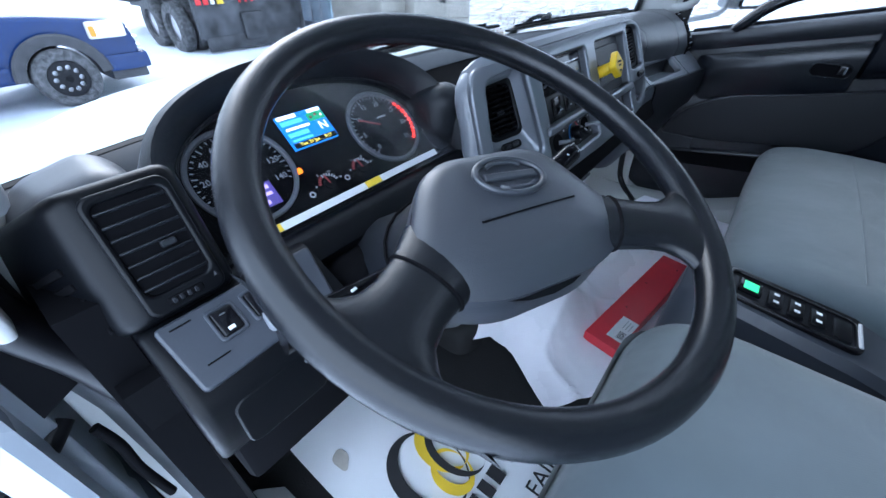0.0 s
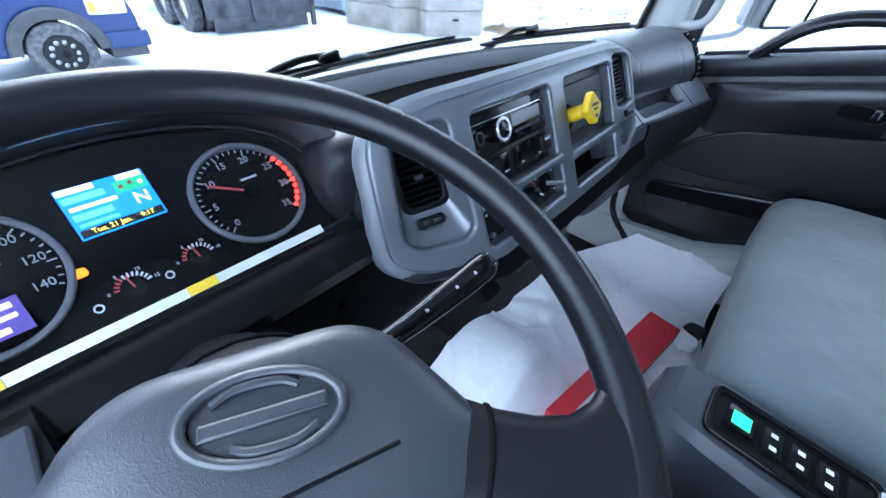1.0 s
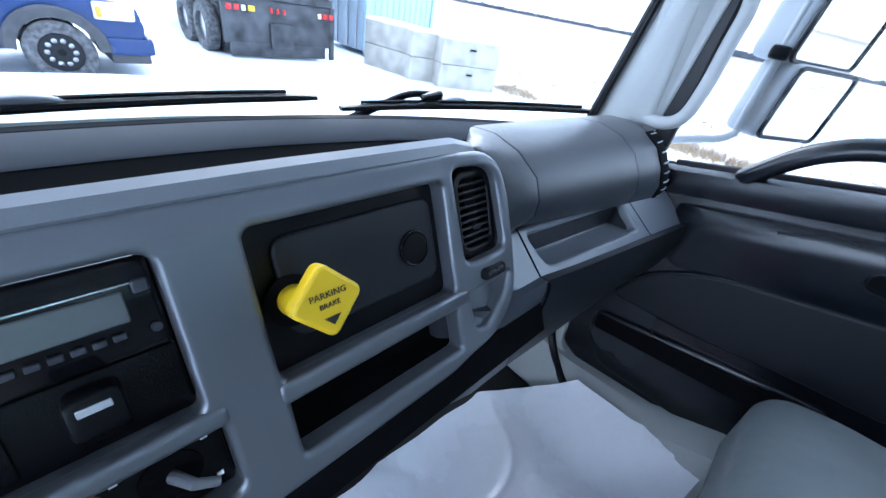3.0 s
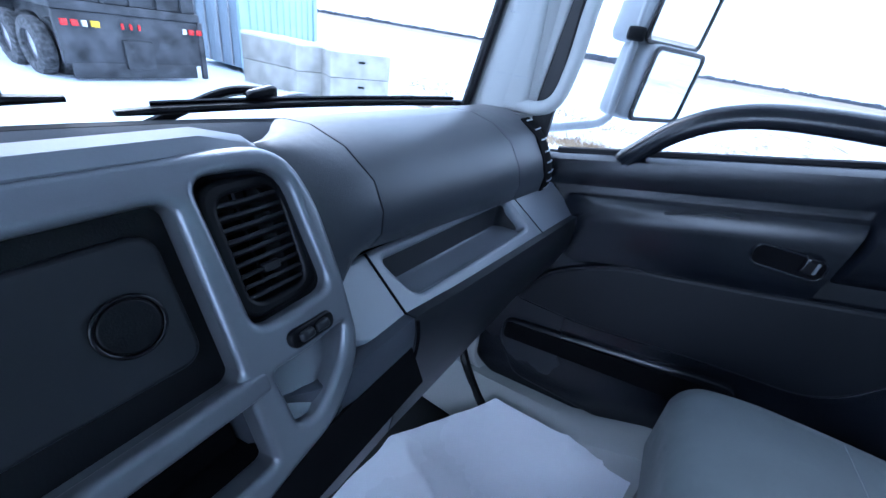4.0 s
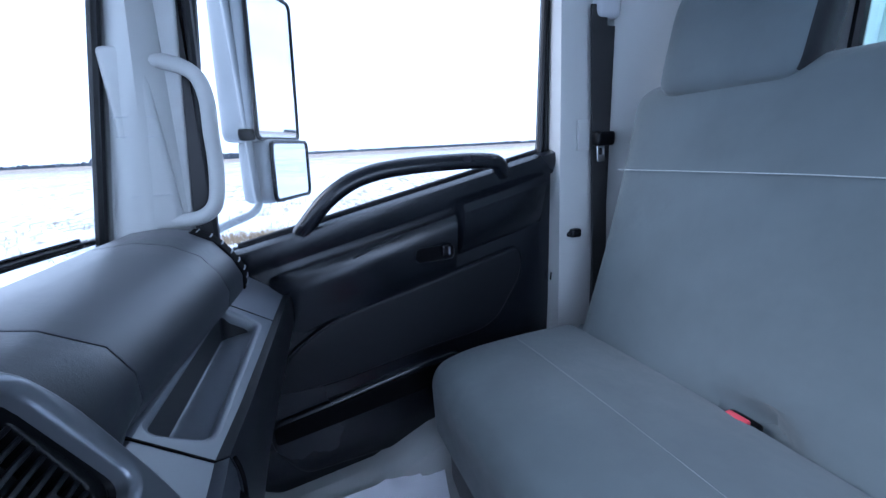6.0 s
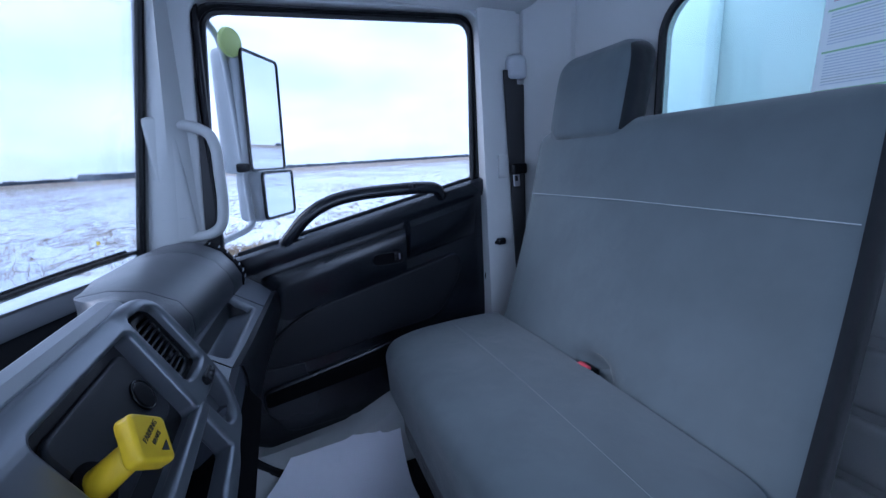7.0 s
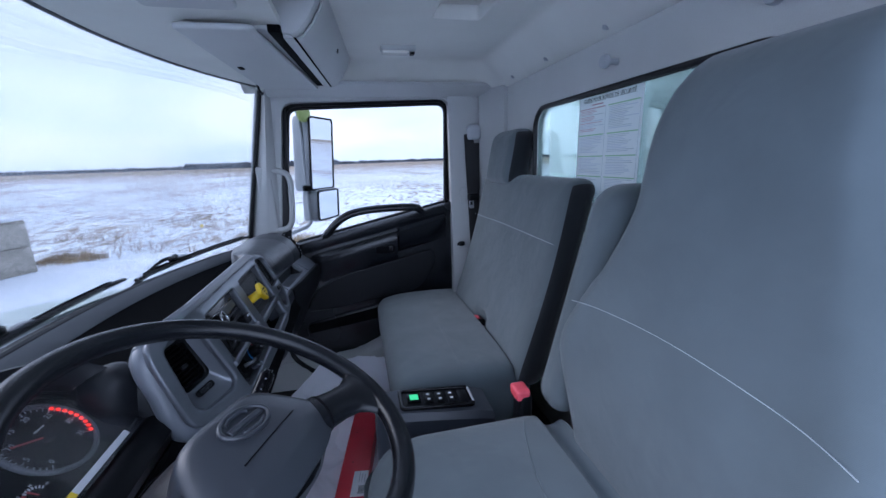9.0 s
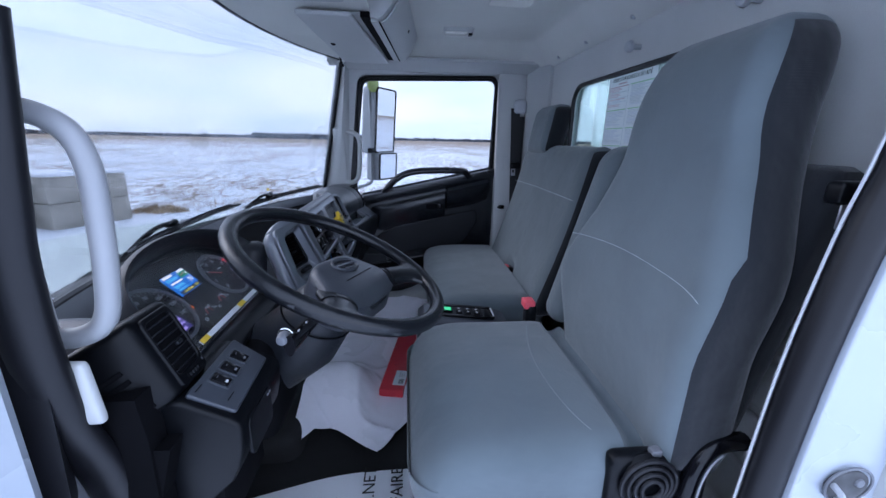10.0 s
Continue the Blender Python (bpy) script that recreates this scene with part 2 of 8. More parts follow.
def poly_sheet(name="white_polythene_sheet"):
    m = material(name, (0.90, 0.89, 0.955), 0.27, vary=0.04, scale=4)
    n, l = m.node_tree.nodes, m.node_tree.links
    co, nz, bp = n.new("ShaderNodeTexCoord"), n.new("ShaderNodeTexNoise"), n.new("ShaderNodeBump")
    nz.inputs["Scale"].default_value, nz.inputs["Detail"].default_value, nz.inputs["Distortion"].default_value = 7.0, 2.0, 0.6
    bp.inputs["Strength"].default_value, bp.inputs["Distance"].default_value = 0.5, 0.02
    l.new(co.outputs["Object"], nz.inputs["Vector"])
    l.new(nz.outputs["Fac"], bp.inputs["Height"])
    l.new(bp.outputs["Normal"], n["Principled BSDF"].inputs["Normal"])
    return m


POLY = poly_sheet()


def backlit_paper():
    """Thin paper that lets some of the window's light through."""
    m = bpy.data.materials.new("thin_poster_paper")
    m.use_nodes = True
    n, l = m.node_tree.nodes, m.node_tree.links
    n.remove(n["Principled BSDF"])
    di, tr, mx = (n.new("ShaderNode" + k) for k in ("BsdfDiffuse", "BsdfTranslucent", "MixShader"))
    di.inputs["Color"].default_value = tr.inputs["Color"].default_value = (0.93, 0.93, 0.95, 1)
    mx.inputs[0].default_value = 0.60
    l.new(di.outputs[0], mx.inputs[1])
    l.new(tr.outputs[0], mx.inputs[2])
    l.new(mx.outputs[0], n["Material Output"].inputs["Surface"])
    return m


POSTER_PAPER = backlit_paper()


def ground_material():
    """Packed snow on the yard; snow with stubble showing through on the field."""
    m = bpy.data.materials.new("snow_and_stubble_ground")
    m.use_nodes = True
    n, l = m.node_tree.nodes, m.node_tree.links
    b = n["Principled BSDF"]
    co, sep = n.new("ShaderNodeTexCoord"), n.new("ShaderNodeSeparateXYZ")
    l.new(co.outputs["Object"], sep.inputs[0])

    def noise_node(scale, detail=5.0, stretch=(1, 1, 1), rot=0.0):
        mp, nz = n.new("ShaderNodeMapping"), n.new("ShaderNodeTexNoise")
        mp.inputs["Scale"].default_value, mp.inputs["Rotation"].default_value = stretch, (0, 0, rot)
        nz.inputs["Scale"].default_value, nz.inputs["Detail"].default_value = scale, detail
        l.new(co.outputs["Object"], mp.inputs["Vector"])
        l.new(mp.outputs["Vector"], nz.inputs["Vector"])
        return nz.outputs["Fac"]

    def math_node(op, a, c=None, clamp=False):
        k = n.new("ShaderNodeMath")
        k.operation, k.use_clamp = op, clamp
        for i, v in enumerate((a, c)):
            if v is None:
                continue
            if hasattr(v, "default_value"):
                l.new(v, k.inputs[i])
            else:
                k.inputs[i].default_value = v
        return k.outputs[0]

    # the field begins past a line to the truck's right
    edge = math_node("ADD", sep.outputs["X"], math_node("MULTIPLY", noise_node(0.35, 3.0), 3.0))
    field = math_node("MULTIPLY", math_node("SUBTRACT", edge, 12.3), 0.7, True)
    tufts = noise_node(2.6, 9.0, (0.5, 1.4, 1), 0.25)
    broad = noise_node(0.10, 4.0, (0.4, 1.2, 1), 0.25)
    far = math_node("MULTIPLY", math_node("SUBTRACT", sep.outputs["X"], 30.0), 0.0035, True)
    cover = math_node("ADD", math_node("ADD", math_node("MULTIPLY", tufts, 0.72), math_node("MULTIPLY", broad, 0.28)), math_node("MULTIPLY", far, 0.22))
    show = math_node("MULTIPLY", math_node("SUBTRACT", cover, 0.495), 9.0, True)
    mask = math_node("MULTIPLY", show, field)
    snow, stub, mix = n.new("ShaderNodeValToRGB"), n.new("ShaderNodeValToRGB"), n.new("ShaderNodeMix")
    snow.color_ramp.elements[0].color, snow.color_ramp.elements[1].color = (0.70, 0.75, 0.83, 1), (0.85, 0.88, 0.93, 1)
    snow.color_ramp.elements[0].position, snow.color_ramp.elements[1].position = 0.35, 0.62
    stub.color_ramp.elements[0].color, stub.color_ramp.elements[1].color = (0.17, 0.135, 0.105, 1), (0.45, 0.36, 0.275, 1)
    l.new(noise_node(0.5, 7.0), snow.inputs["Fac"])
    l.new(noise_node(3.0, 4.0), stub.inputs["Fac"])
    mix.data_type = "RGBA"
    l.new(mask, mix.inputs[0])
    l.new(snow.outputs["Color"], mix.inputs[6])
    l.new(stub.outputs["Color"], mix.inputs[7])
    l.new(mix.outputs[2], b.inputs["Base Color"])
    b.inputs["Roughness"].default_value, b.inputs["Specular IOR Level"].default_value = 0.85, 0.25
    bp = n.new("ShaderNodeBump")
    bp.inputs["Strength"].default_value, bp.inputs["Distance"].default_value = 0.6, 0.12
    l.new(noise_node(2.2, 8.0), bp.inputs["Height"])
    l.new(bp.outputs["Normal"], b.inputs["Normal"])
    return m


GROUND = ground_material()
DISPLAY_BLUE = glow("lit_blue_display", (0.02, 0.16, 0.55), 0.35)
DISPLAY_SKY = glow("lit_sky_display", (0.10, 0.45, 0.75), 0.35)
DISPLAY_WHITE = glow("lit_white_display", (0.85, 0.85, 0.75), 0.4)
DISPLAY_GREEN = glow("lit_green_display", (0.03, 0.28, 0.14), 0.3)
DISPLAY_YELLOW = glow("lit_yellow_display", (0.9, 0.72, 0.12), 0.4)
DISPLAY_PURPLE = glow("lit_purple_display", (0.07, 0.055, 0.24), 0.22)
DISPLAY_LILAC = glow("lit_lilac_display", (0.45, 0.35, 0.75), 0.35)
GLOW_RED = glow("lit_red_segment", (1.0, 0.035, 0.02), 0.5)
GLOW_AMBER = glow("lit_amber_lamp", (1.0, 0.16, 0.005), 0.45)
GLOW_GREEN = glow("lit_green_switch", (0.05, 0.62, 0.22), 0.3)

# ---- mesh helpers ----
I4 = Matrix.Identity(4)


def basis(o, x, y, z):
    m = Matrix.Identity(4)
    for i, v in enumerate((x, y, z)):
        m.col[i][:3] = Vector(v).normalized()
    m.col[3][:3] = Vector(o)
    return m


def finish(me, mat, sharp=38.0):
    slots = [f.material_index for f in me.polygons]
    me.materials.clear()
    me.materials.append(mat)
    for f, k in zip(me.polygons, slots):
        f.material_index = k
    bm = bmesh.new()
    bm.from_mesh(me)
    lim = radians(sharp)
    for f in bm.faces:
        f.smooth = True
    for e in bm.edges:
        e.smooth = len(e.link_faces) == 2 and e.calc_face_angle(0.0) < lim
    bm.to_mesh(me)
    bm.free()
    return me


def as_mesh(name, shape):
    if isinstance(shape, bpy.types.Mesh):
        shape.name = name
        return shape
    me = bpy.data.meshes.new(name)
    bmesh.ops.recalc_face_normals(shape, faces=shape.faces[:])
    shape.to_mesh(me)
    shape.free()
    return me


def root_of(ob):
    while ob.parent:
        ob = ob.parent
    return ob


def part(name, shape, mat, parent, label="", sharp=38.0):
    """Links a shape given in world coordinates as one mesh under a thing or a part."""
    me = finish(as_mesh(name, shape), mat, sharp)
    base = root_of(parent).location
    me.transform(Matrix.Translation(-base))
    ob = new(name, me)
    ob.parent = parent
    if label:
        ob["label"] = label
    return ob


def thing(name, base, label, category, group="", kind=""):
    ob = new(name)
    ob.empty_display_size = 0.05
    ob.location = Vector(base)
    return tagged(ob, label, category, group, kind)


def solo(name, shape, mat, label, category, group="", kind="", sharp=38.0):
    """One mesh that is a thing by itself, its origin at the middle of its base."""
    me = finish(as_mesh(name, shape), mat, sharp)
    co = [v.co for v in me.vertices]
    base = Vector(((min(c.x for c in co) + max(c.x for c in co)) / 2, (min(c.y for c in co) + max(c.y for c in co)) / 2, min(c.z for c in co)))
    me.transform(Matrix.Translation(-base))
    ob = new(name, me)
    ob.location = base
    return tagged(ob, label, category, group, kind)


def box(x0, x1, y0, y1, z0, z1, bev=0.003, seg=2, m=I4):
    bm = bmesh.new()
    bmesh.ops.create_cube(bm, size=1.0)
    for v in bm.verts:
        v.co = Vector(((x0 + x1) / 2 + v.co.x * (x1 - x0), (y0 + y1) / 2 + v.co.y * (y1 - y0), (z0 + z1) / 2 + v.co.z * (z1 - z0)))
    if bev > 0:
        bmesh.ops.bevel(bm, geom=bm.edges[:], offset=bev, segments=seg, affect="EDGES", profile=0.5)
    bmesh.ops.transform(bm, matrix=m, verts=bm.verts[:])
    return bm


def loft(rings, caps=True, closed=True):
    bm = bmesh.new()
    vs = [[bm.verts.new(Vector(p)) for p in r] for r in rings]
    n = len(vs[0])
    for a, b in zip(vs, vs[1:]):
        for i in range(n if closed else n - 1):
            j = (i + 1) % n
            bm.faces.new((a[i], a[j], b[j], b[i]))
    if caps and closed:
        if caps != "end":
            bm.faces.new(list(reversed(vs[0])))
        bm.faces.new(vs[-1])
    return bm


def smooth_path(pts, steps=6, closed=False):
    p = [Vector(q) for q in pts]
    out, n = [], len(p)
    for i in range(n if closed else n - 1):
        a, b, c, d = (p[(i + k) % n] if closed else p[min(max(i + k, 0), n - 1)] for k in (-1, 0, 1, 2))
        for s in range(steps):
            t = s / steps
            out.append(0.5 * ((2 * b) + (c - a) * t + (2 * a - 5 * b + 4 * c - d) * t * t + (3 * b - a - 3 * c + d) * t ** 3))
    if not closed:
        out.append(p[-1])
    return out


def tube(pts, r, n=12, closed=False, up=None, ry=None):
    """A bar swept along points; r may be a function of 0..1; ry: the other half-axis of its section."""
    p = [Vector(q) for q in pts]
    k = len(p)
    rings, nrm = [], None
    for i in range(k):
        a, b = (p[i - 1], p[(i + 1) % k]) if closed else (p[max(i - 1, 0)], p[min(i + 1, k - 1)])
        t = (b - a).normalized()
        if up is not None:
            nrm = Vector(up)
        elif nrm is None:
            nrm = Vector((0, 0, 1)) if abs(t.z) < 0.9 else Vector((1, 0, 0))
        nrm = (nrm - t * nrm.dot(t)).normalized()
        side = t.cross(nrm)
        u = i / max(k - 1, 1)
        rr = r(u) if callable(r) else r
        rs = ry(u) if callable(ry) else (ry or rr)
        rings.append([p[i] + nrm * rr * math.cos(2 * math.pi * j / n) + side * rs * math.sin(2 * math.pi * j / n) for j in range(n)])
    if closed:
        return loft(rings + [rings[0]], caps=False)
    return loft(rings)


def cyl(p0, p1, r0, r1=None, n=24, bev=0.0):
    p0, p1 = Vector(p0), Vector(p1)
    r1 = r0 if r1 is None else r1
    d = (p1 - p0).normalized()
    a = d.orthogonal().normalized()
    b = d.cross(a)
    ring = lambda c, r: [c + a * r * math.cos(2 * math.pi * j / n) + b * r * math.sin(2 * math.pi * j / n) for j in range(n)]
    if bev > 0:
        return loft([ring(p0, r0 - bev), ring(p0 + d * bev * 0.3, r0 - bev * 0.3), ring(p0 + d * bev, r0), ring(p1 - d * bev, r1), ring(p1 - d * bev * 0.3, r1 - bev * 0.3), ring(p1, r1 - bev)])
    return loft([ring(p0, r0), ring(p1, r1)])


def grid(f, nu, nv):
    bm = bmesh.new()
    vs = [[bm.verts.new(Vector(f(i / nu, j / nv))) for j in range(nv + 1)] for i in range(nu + 1)]
    for i in range(nu):
        for j in range(nv):
            bm.faces.new((vs[i][j], vs[i + 1][j], vs[i + 1][j + 1], vs[i][j + 1]))
    return bm


def thick(bm, d):
    """Gives a sheet thickness against its normals."""
    bmesh.ops.recalc_face_normals(bm, faces=bm.faces[:])
    bmesh.ops.solidify(bm, geom=bm.faces[:], thickness=d)
    return bm


def cushion(x0, x1, y0, y1, z0, z1, r, f=None, n=14, sides=0):
    """A soft rounded block; f bends it further."""
    bm = bmesh.new()
    bmesh.ops.create_cube(bm, size=2.0)
    bmesh.ops.subdivide_edges(bm, edges=bm.edges[:], cuts=n, use_grid_fill=True)
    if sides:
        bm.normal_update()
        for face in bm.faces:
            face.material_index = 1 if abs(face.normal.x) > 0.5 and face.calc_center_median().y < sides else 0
    h = Vector(((x1 - x0) / 2, (y1 - y0) / 2, (z1 - z0) / 2))
    c = Vector(((x0 + x1) / 2, (y0 + y1) / 2, (z0 + z1) / 2))
    for v in bm.verts:
        p = Vector([math.copysign(1 - (1 - abs(k)) ** 1.25, k) * e for k, e in zip(v.co, h)])
        q = Vector([max(-(e - r), min(e - r, k)) for k, e in zip(p, h)])
        d = p - q
        p = q + (d.normalized() * r if d.length > 1e-9 else d)
        v.co = c + p
        if f:
            v.co = Vector(f(v.co.copy()))
    return bm


def rrect(x0, y0, x1, y1, r, n=5):
    pts = []
    for cx, cy, a in ((x1 - r, y1 - r, 0), (x0 + r, y1 - r, 90), (x0 + r, y0 + r, 180), (x1 - r, y0 + r, 270)):
        for i in range(n + 1):
            t = radians(a + 90 * i / n)
            pts.append((cx + r * math.cos(t), cy + r * math.sin(t)))
    return pts


def rpoly(pts, r, n=5):
    """A polygon with rounded corners; r one radius or one for each corner."""
    out, k = [], len(pts)
    for i in range(k):
        a, b, c = (Vector((*pts[(i + j) % k], 0)) for j in (-1, 0, 1))
        rr = r[i] if isinstance(r, (list, tuple)) else r
        u, w = (a - b).normalized(), (c - b).normalized()
        d = min(rr, (a - b).length * 0.45, (c - b).length * 0.45)
        p0, p2 = b + u * d, b + w * d
        for j in range(n + 1):
            t = j / n
            q = p0 * (1 - t) ** 2 + b * 2 * t * (1 - t) + p2 * t * t
            out.append((q.x, q.y))
    return out


def circle(cx, cy, r, n=28, ry=None):
    return [(cx + r * math.cos(2 * math.pi * i / n), cy + (ry or r) * math.sin(2 * math.pi * i / n)) for i in range(n)]


def curve_mesh(data, m):
    ob = bpy.data.objects.new("tmp", data)
    scene.collection.objects.link(ob)
    dg = bpy.context.evaluated_depsgraph_get()
    me = bpy.data.meshes.new_from_object(ob.evaluated_get(dg))
    bpy.data.objects.remove(ob)
    bpy.data.curves.remove(data)
    me.transform(m)
    return me


def plate(loops, depth, bev=0.0, m=I4, res=2):
    """A flat board with holes: the first loop is its outline. Its middle lies in the plane of m; depth is its full thickness."""
    cu = bpy.data.curves.new("tmp", "CURVE")
    cu.dimensions, cu.fill_mode = "2D", "BOTH"
    cu.extrude, cu.bevel_depth, cu.bevel_resolution, cu.offset = max(depth / 2 - bev, 0.0), bev, res, -bev
    for lp in loops:
        sp = cu.splines.new("POLY")
        sp.points.add(len(lp) - 1)
        for q, p in zip(sp.points, lp):
            q.co = (p[0], p[1], 0, 1)
        sp.use_cyclic_u = True
    return curve_mesh(cu, m)


def lettering(words, size, m, depth=0.0004, align="CENTER", width=1.0):
    fo = bpy.data.curves.new("tmp", "FONT")
    fo.body, fo.size, fo.extrude, fo.align_x, fo.align_y = words, size, depth, align, "CENTER"
    fo.resolution_u = 2
    return curve_mesh(fo, m @ Matrix.Diagonal((width, 1, 1, 1)))


def bar(x, y, w, h, m, depth=0.0006):
    return box(x - w / 2, x + w / 2, y - h / 2, y + h / 2, -depth / 2, depth / 2, 0, 1, m)



# ---- the cab shell: x to the passenger side, y ahead, z up from the cab floor ----
def shift_parts(ob, d):
    """Moves all the parts of a thing."""
    for k in ob.children_recursive:
        k.data.transform(Matrix.Translation(d))


SIDE = lambda s, x: basis((s * x, 0, 0), (0, 1, 0), (0, 0, 1), (1, 0, 0))   # boards in the y-z plane
BACK = lambda y: basis((0, y, 0), (1, 0, 0), (0, 0, 1), (0, -1, 0))         # boards in the x-z plane


def screen_y(x, z):
    """Where the curved windscreen lies."""
    return 1.375 - (0.235 if x > 0.04 else 0.12) * abs((x - 0.04) / 0.84) ** 2.1 - (z - 0.70) * 0.185


floor = thing("floor", (0, 0.6, -0.08), "black rubber cab floor with a raised rear edge", "floor", kind="structure")
part("floor_pan", box(-0.86, 0.93, -0.02, 1.42, -0.08, -0.003, 0.004), CARPET, floor)
part("toe_board", loft([[(x, 1.20, -0.02), (x, 1.38, 0.40), (x, 1.42, 0.40), (x, 1.42, -0.02)] for x in (-0.93, 0.93)]), CARPET, floor)
part("tunnel_hump", cushion(-0.22, 0.03, 1.05, 1.40, -0.05, 0.09, 0.05), CARPET, floor)

# rear wall with its window
WIN = rrect(-0.455, 0.805, 0.455, 1.205, 0.075, 8)
wall_rear = thing("wall_rear", (0, 0, 0), "pale grey rear cab wall with pressed ribs", "wall", kind="structure")
part("upper_panel", plate([rpoly([(-0.93, 0.74), (0.93, 0.74), (0.93, 1.37), (-0.93, 1.37)], 0.01), WIN], 0.03, 0.004, BACK(-0.018)), REAR_TRIM, wall_rear)
part("lower_panel", box(-0.93, 0.93, -0.035, -0.004, -0.02, 0.738, 0.003), REAR_TRIM, wall_rear)
for z in (0.09, 0.215, 0.34, 0.465, 0.59):
    part("pressed_rib", cushion(-0.90, 0.90, -0.012, 0.012, z, z + 0.105, 0.010, n=8), REAR_TRIM, wall_rear)
part("sill_ledge", cushion(-0.80, 0.80, -0.015, 0.016, 0.705, 0.765, 0.012, n=8), REAR_TRIM, wall_rear)
for s in (-1, 1):
    part("corner_trim", loft([[(s * 0.735, -0.004, z), (s * 0.738, 0.012, z), (s * 0.80, 0.035, z), (s * 0.862, 0.085, z), (s * 0.90, 0.085, z), (s * 0.90, -0.004, z)] for z in (0.0, 0.5, 1.0, 1.34)]), TRIM, wall_rear)

window_rear = thing("window_rear", (0, -0.02, 0.8), "green-tinted rear cab window in a black rubber seal", "window", kind="structure")
part("rubber_seal", tube([(x, 0.002, z) for x, z in rrect(-0.452, 0.808, 0.452, 1.202, 0.073, 8)], 0.009, 8, True), RUBBER, window_rear)
g = part("pane", plate([rrect(-0.45, 0.81, 0.45, 1.2, 0.072, 8)], 0.004, 0, BACK(-0.012)), TEAL_GLASS, window_rear)
g.visible_shadow = False

# side walls: pillars, header and sill round each door opening
OPEN_R = [(1.00, 0.10), (1.024, 0.62), (0.951, 1.288), (0.228, 1.308), (0.224, 0.80), (0.24, 0.10)]
REAR_EDGE = ((0.105, 1.310), (0.163, 0.984), (0.187, 0.878), (0.210, 0.711), (0.222, 0.527), (0.228, 0.384), (0.230, 0.10))   # seal along the pillar behind the driver
OPEN_L = [(1.10, 0.10), (1.115, 0.62), (1.05, 1.31)] + list(REAR_EDGE)
for s, nm in ((1, "wall_right"), (-1, "wall_left")):
    OPEN = OPEN_R if s > 0 else OPEN_L
    OUT = [(1.02, 0.02), (1.045, 0.62), (0.965, 1.325), (0.215, 1.335), (0.185, 0.80), (0.21, 0.02)] if s > 0 else [(1.15, 0.02), (1.165, 0.62), (1.10, 1.325)] + [(p.y - 0.012, p.z) for p in smooth_path([(0, y, z) for y, z in REAR_EDGE + ((0.230, 0.02),)], 3)]
    fy = 0.0 if s > 0 else 0.13
    w = thing(nm, (s * 0.9, 0.5, 0), "pale grey side wall of the cab around the door opening", "wall", kind="structure")
    part("frame", plate([[(-0.03, -0.02), (1.17 + fy, -0.02), (1.16 + fy, 0.62), (1.035 + fy, 1.36), (-0.03, 1.36)], rpoly([(y + (0.0 if s > 0 else (-0.065 if y < 0.6 else 0.07)), z) for y, z in OPEN], 0.05)], 0.05, 0.004, SIDE(s, 0.905)), TRIM, w)
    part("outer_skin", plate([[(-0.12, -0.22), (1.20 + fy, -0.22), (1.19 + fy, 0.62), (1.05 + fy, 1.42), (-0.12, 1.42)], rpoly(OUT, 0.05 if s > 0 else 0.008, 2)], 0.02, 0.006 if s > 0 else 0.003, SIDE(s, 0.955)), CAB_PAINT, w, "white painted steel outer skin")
    # the pillar behind the door, boxed inwards
    if s > 0:
        part("b_pillar", loft([[(s * (x0), 0.232, z), (s * (x0 - 0.004), 0.222, z), (s * x0, 0.105, z), (s * 0.90, 0.105, z), (s * 0.90, 0.232, z)] for x0, z in ((0.845, 0.0), (0.85, 0.5), (0.862, 1.0), (0.872, 1.33))]), TRIM, w)
    else:
        sk = part("striker_plate", plate([circle(0.138, 0.548, 0.031, 28, 0.024)], 0.006, 0.002, SIDE(-1, 0.968)), TYRE, w, "dark oval striker plate")
        part("striker", tube(smooth_path([(-0.966, 0.158, 0.552), (-0.990, 0.172, 0.556), (-0.998, 0.180, 0.552), (-0.990, 0.168, 0.540), (-0.966, 0.144, 0.528)], 5), 0.004, 8), GRIP, sk)
        part("bolt", cyl((-0.968, 0.124, 0.554), (-0.974, 0.124, 0.554), 0.007, 0.006, 16, 0.001), GAUGE_RING, sk)
        part("plate_rim", tube([(-0.970, y, z) for y, z in circle(0.136, 0.549, 0.034, 28, 0.027)], 0.002, 6, True), GAUGE_RING, sk)
        part("edge_bead", tube([(-0.928, p.y + 0.024, p.z) for p in smooth_path([(0, y, z) for y, z in REAR_EDGE], 5)], 0.0019, 6), GRIP, w)
    part("door_header", loft([[(s * 0.80, y, 1.348), (s * 0.845, y, 1.318), (s * 0.90, y, 1.304), (s * 0.90, y, 1.36), (s * 0.80, y, 1.36)] for y in (-0.02, 0.5, 1.0)]), TRIM, w)
    if s > 0:
        part("opening_seal", tube([(0.925, y, z) for y, z in rpoly(OPEN, 0.06)], 0.010, 10, True, ry=0.010), RUBBER, w, "black rubber door seal")
    else:
        part("opening_seal", tube(smooth_path([(-0.940, y, z) for y, z in ((1.0, 1.315),) + REAR_EDGE], 6), 0.020, 16, up=(1, 0, 0), ry=0.023), RUBBER, w, "black rubber door seal")
    # sill trim, pale moulded plastic
    part("sill_trim", loft([[(s * 0.90, y, z + 0.05), (s * (x - 0.01), y, z + 0.055), (s * (x - 0.05), y, z + 0.03), (s * (x - 0.09), y, 0.012), (s * 0.90, y, -0.01)] for y, x, z in ((0.22, 0.86, 0.15), (0.48, 0.86, 0.16), (0.60, 0.86, 0.135), (0.74, 0.865, 0.075), (0.95, 0.87, 0.055), (1.15, 0.88, 0.05))]), TRIM, w, "pale grey moulded door sill trim")
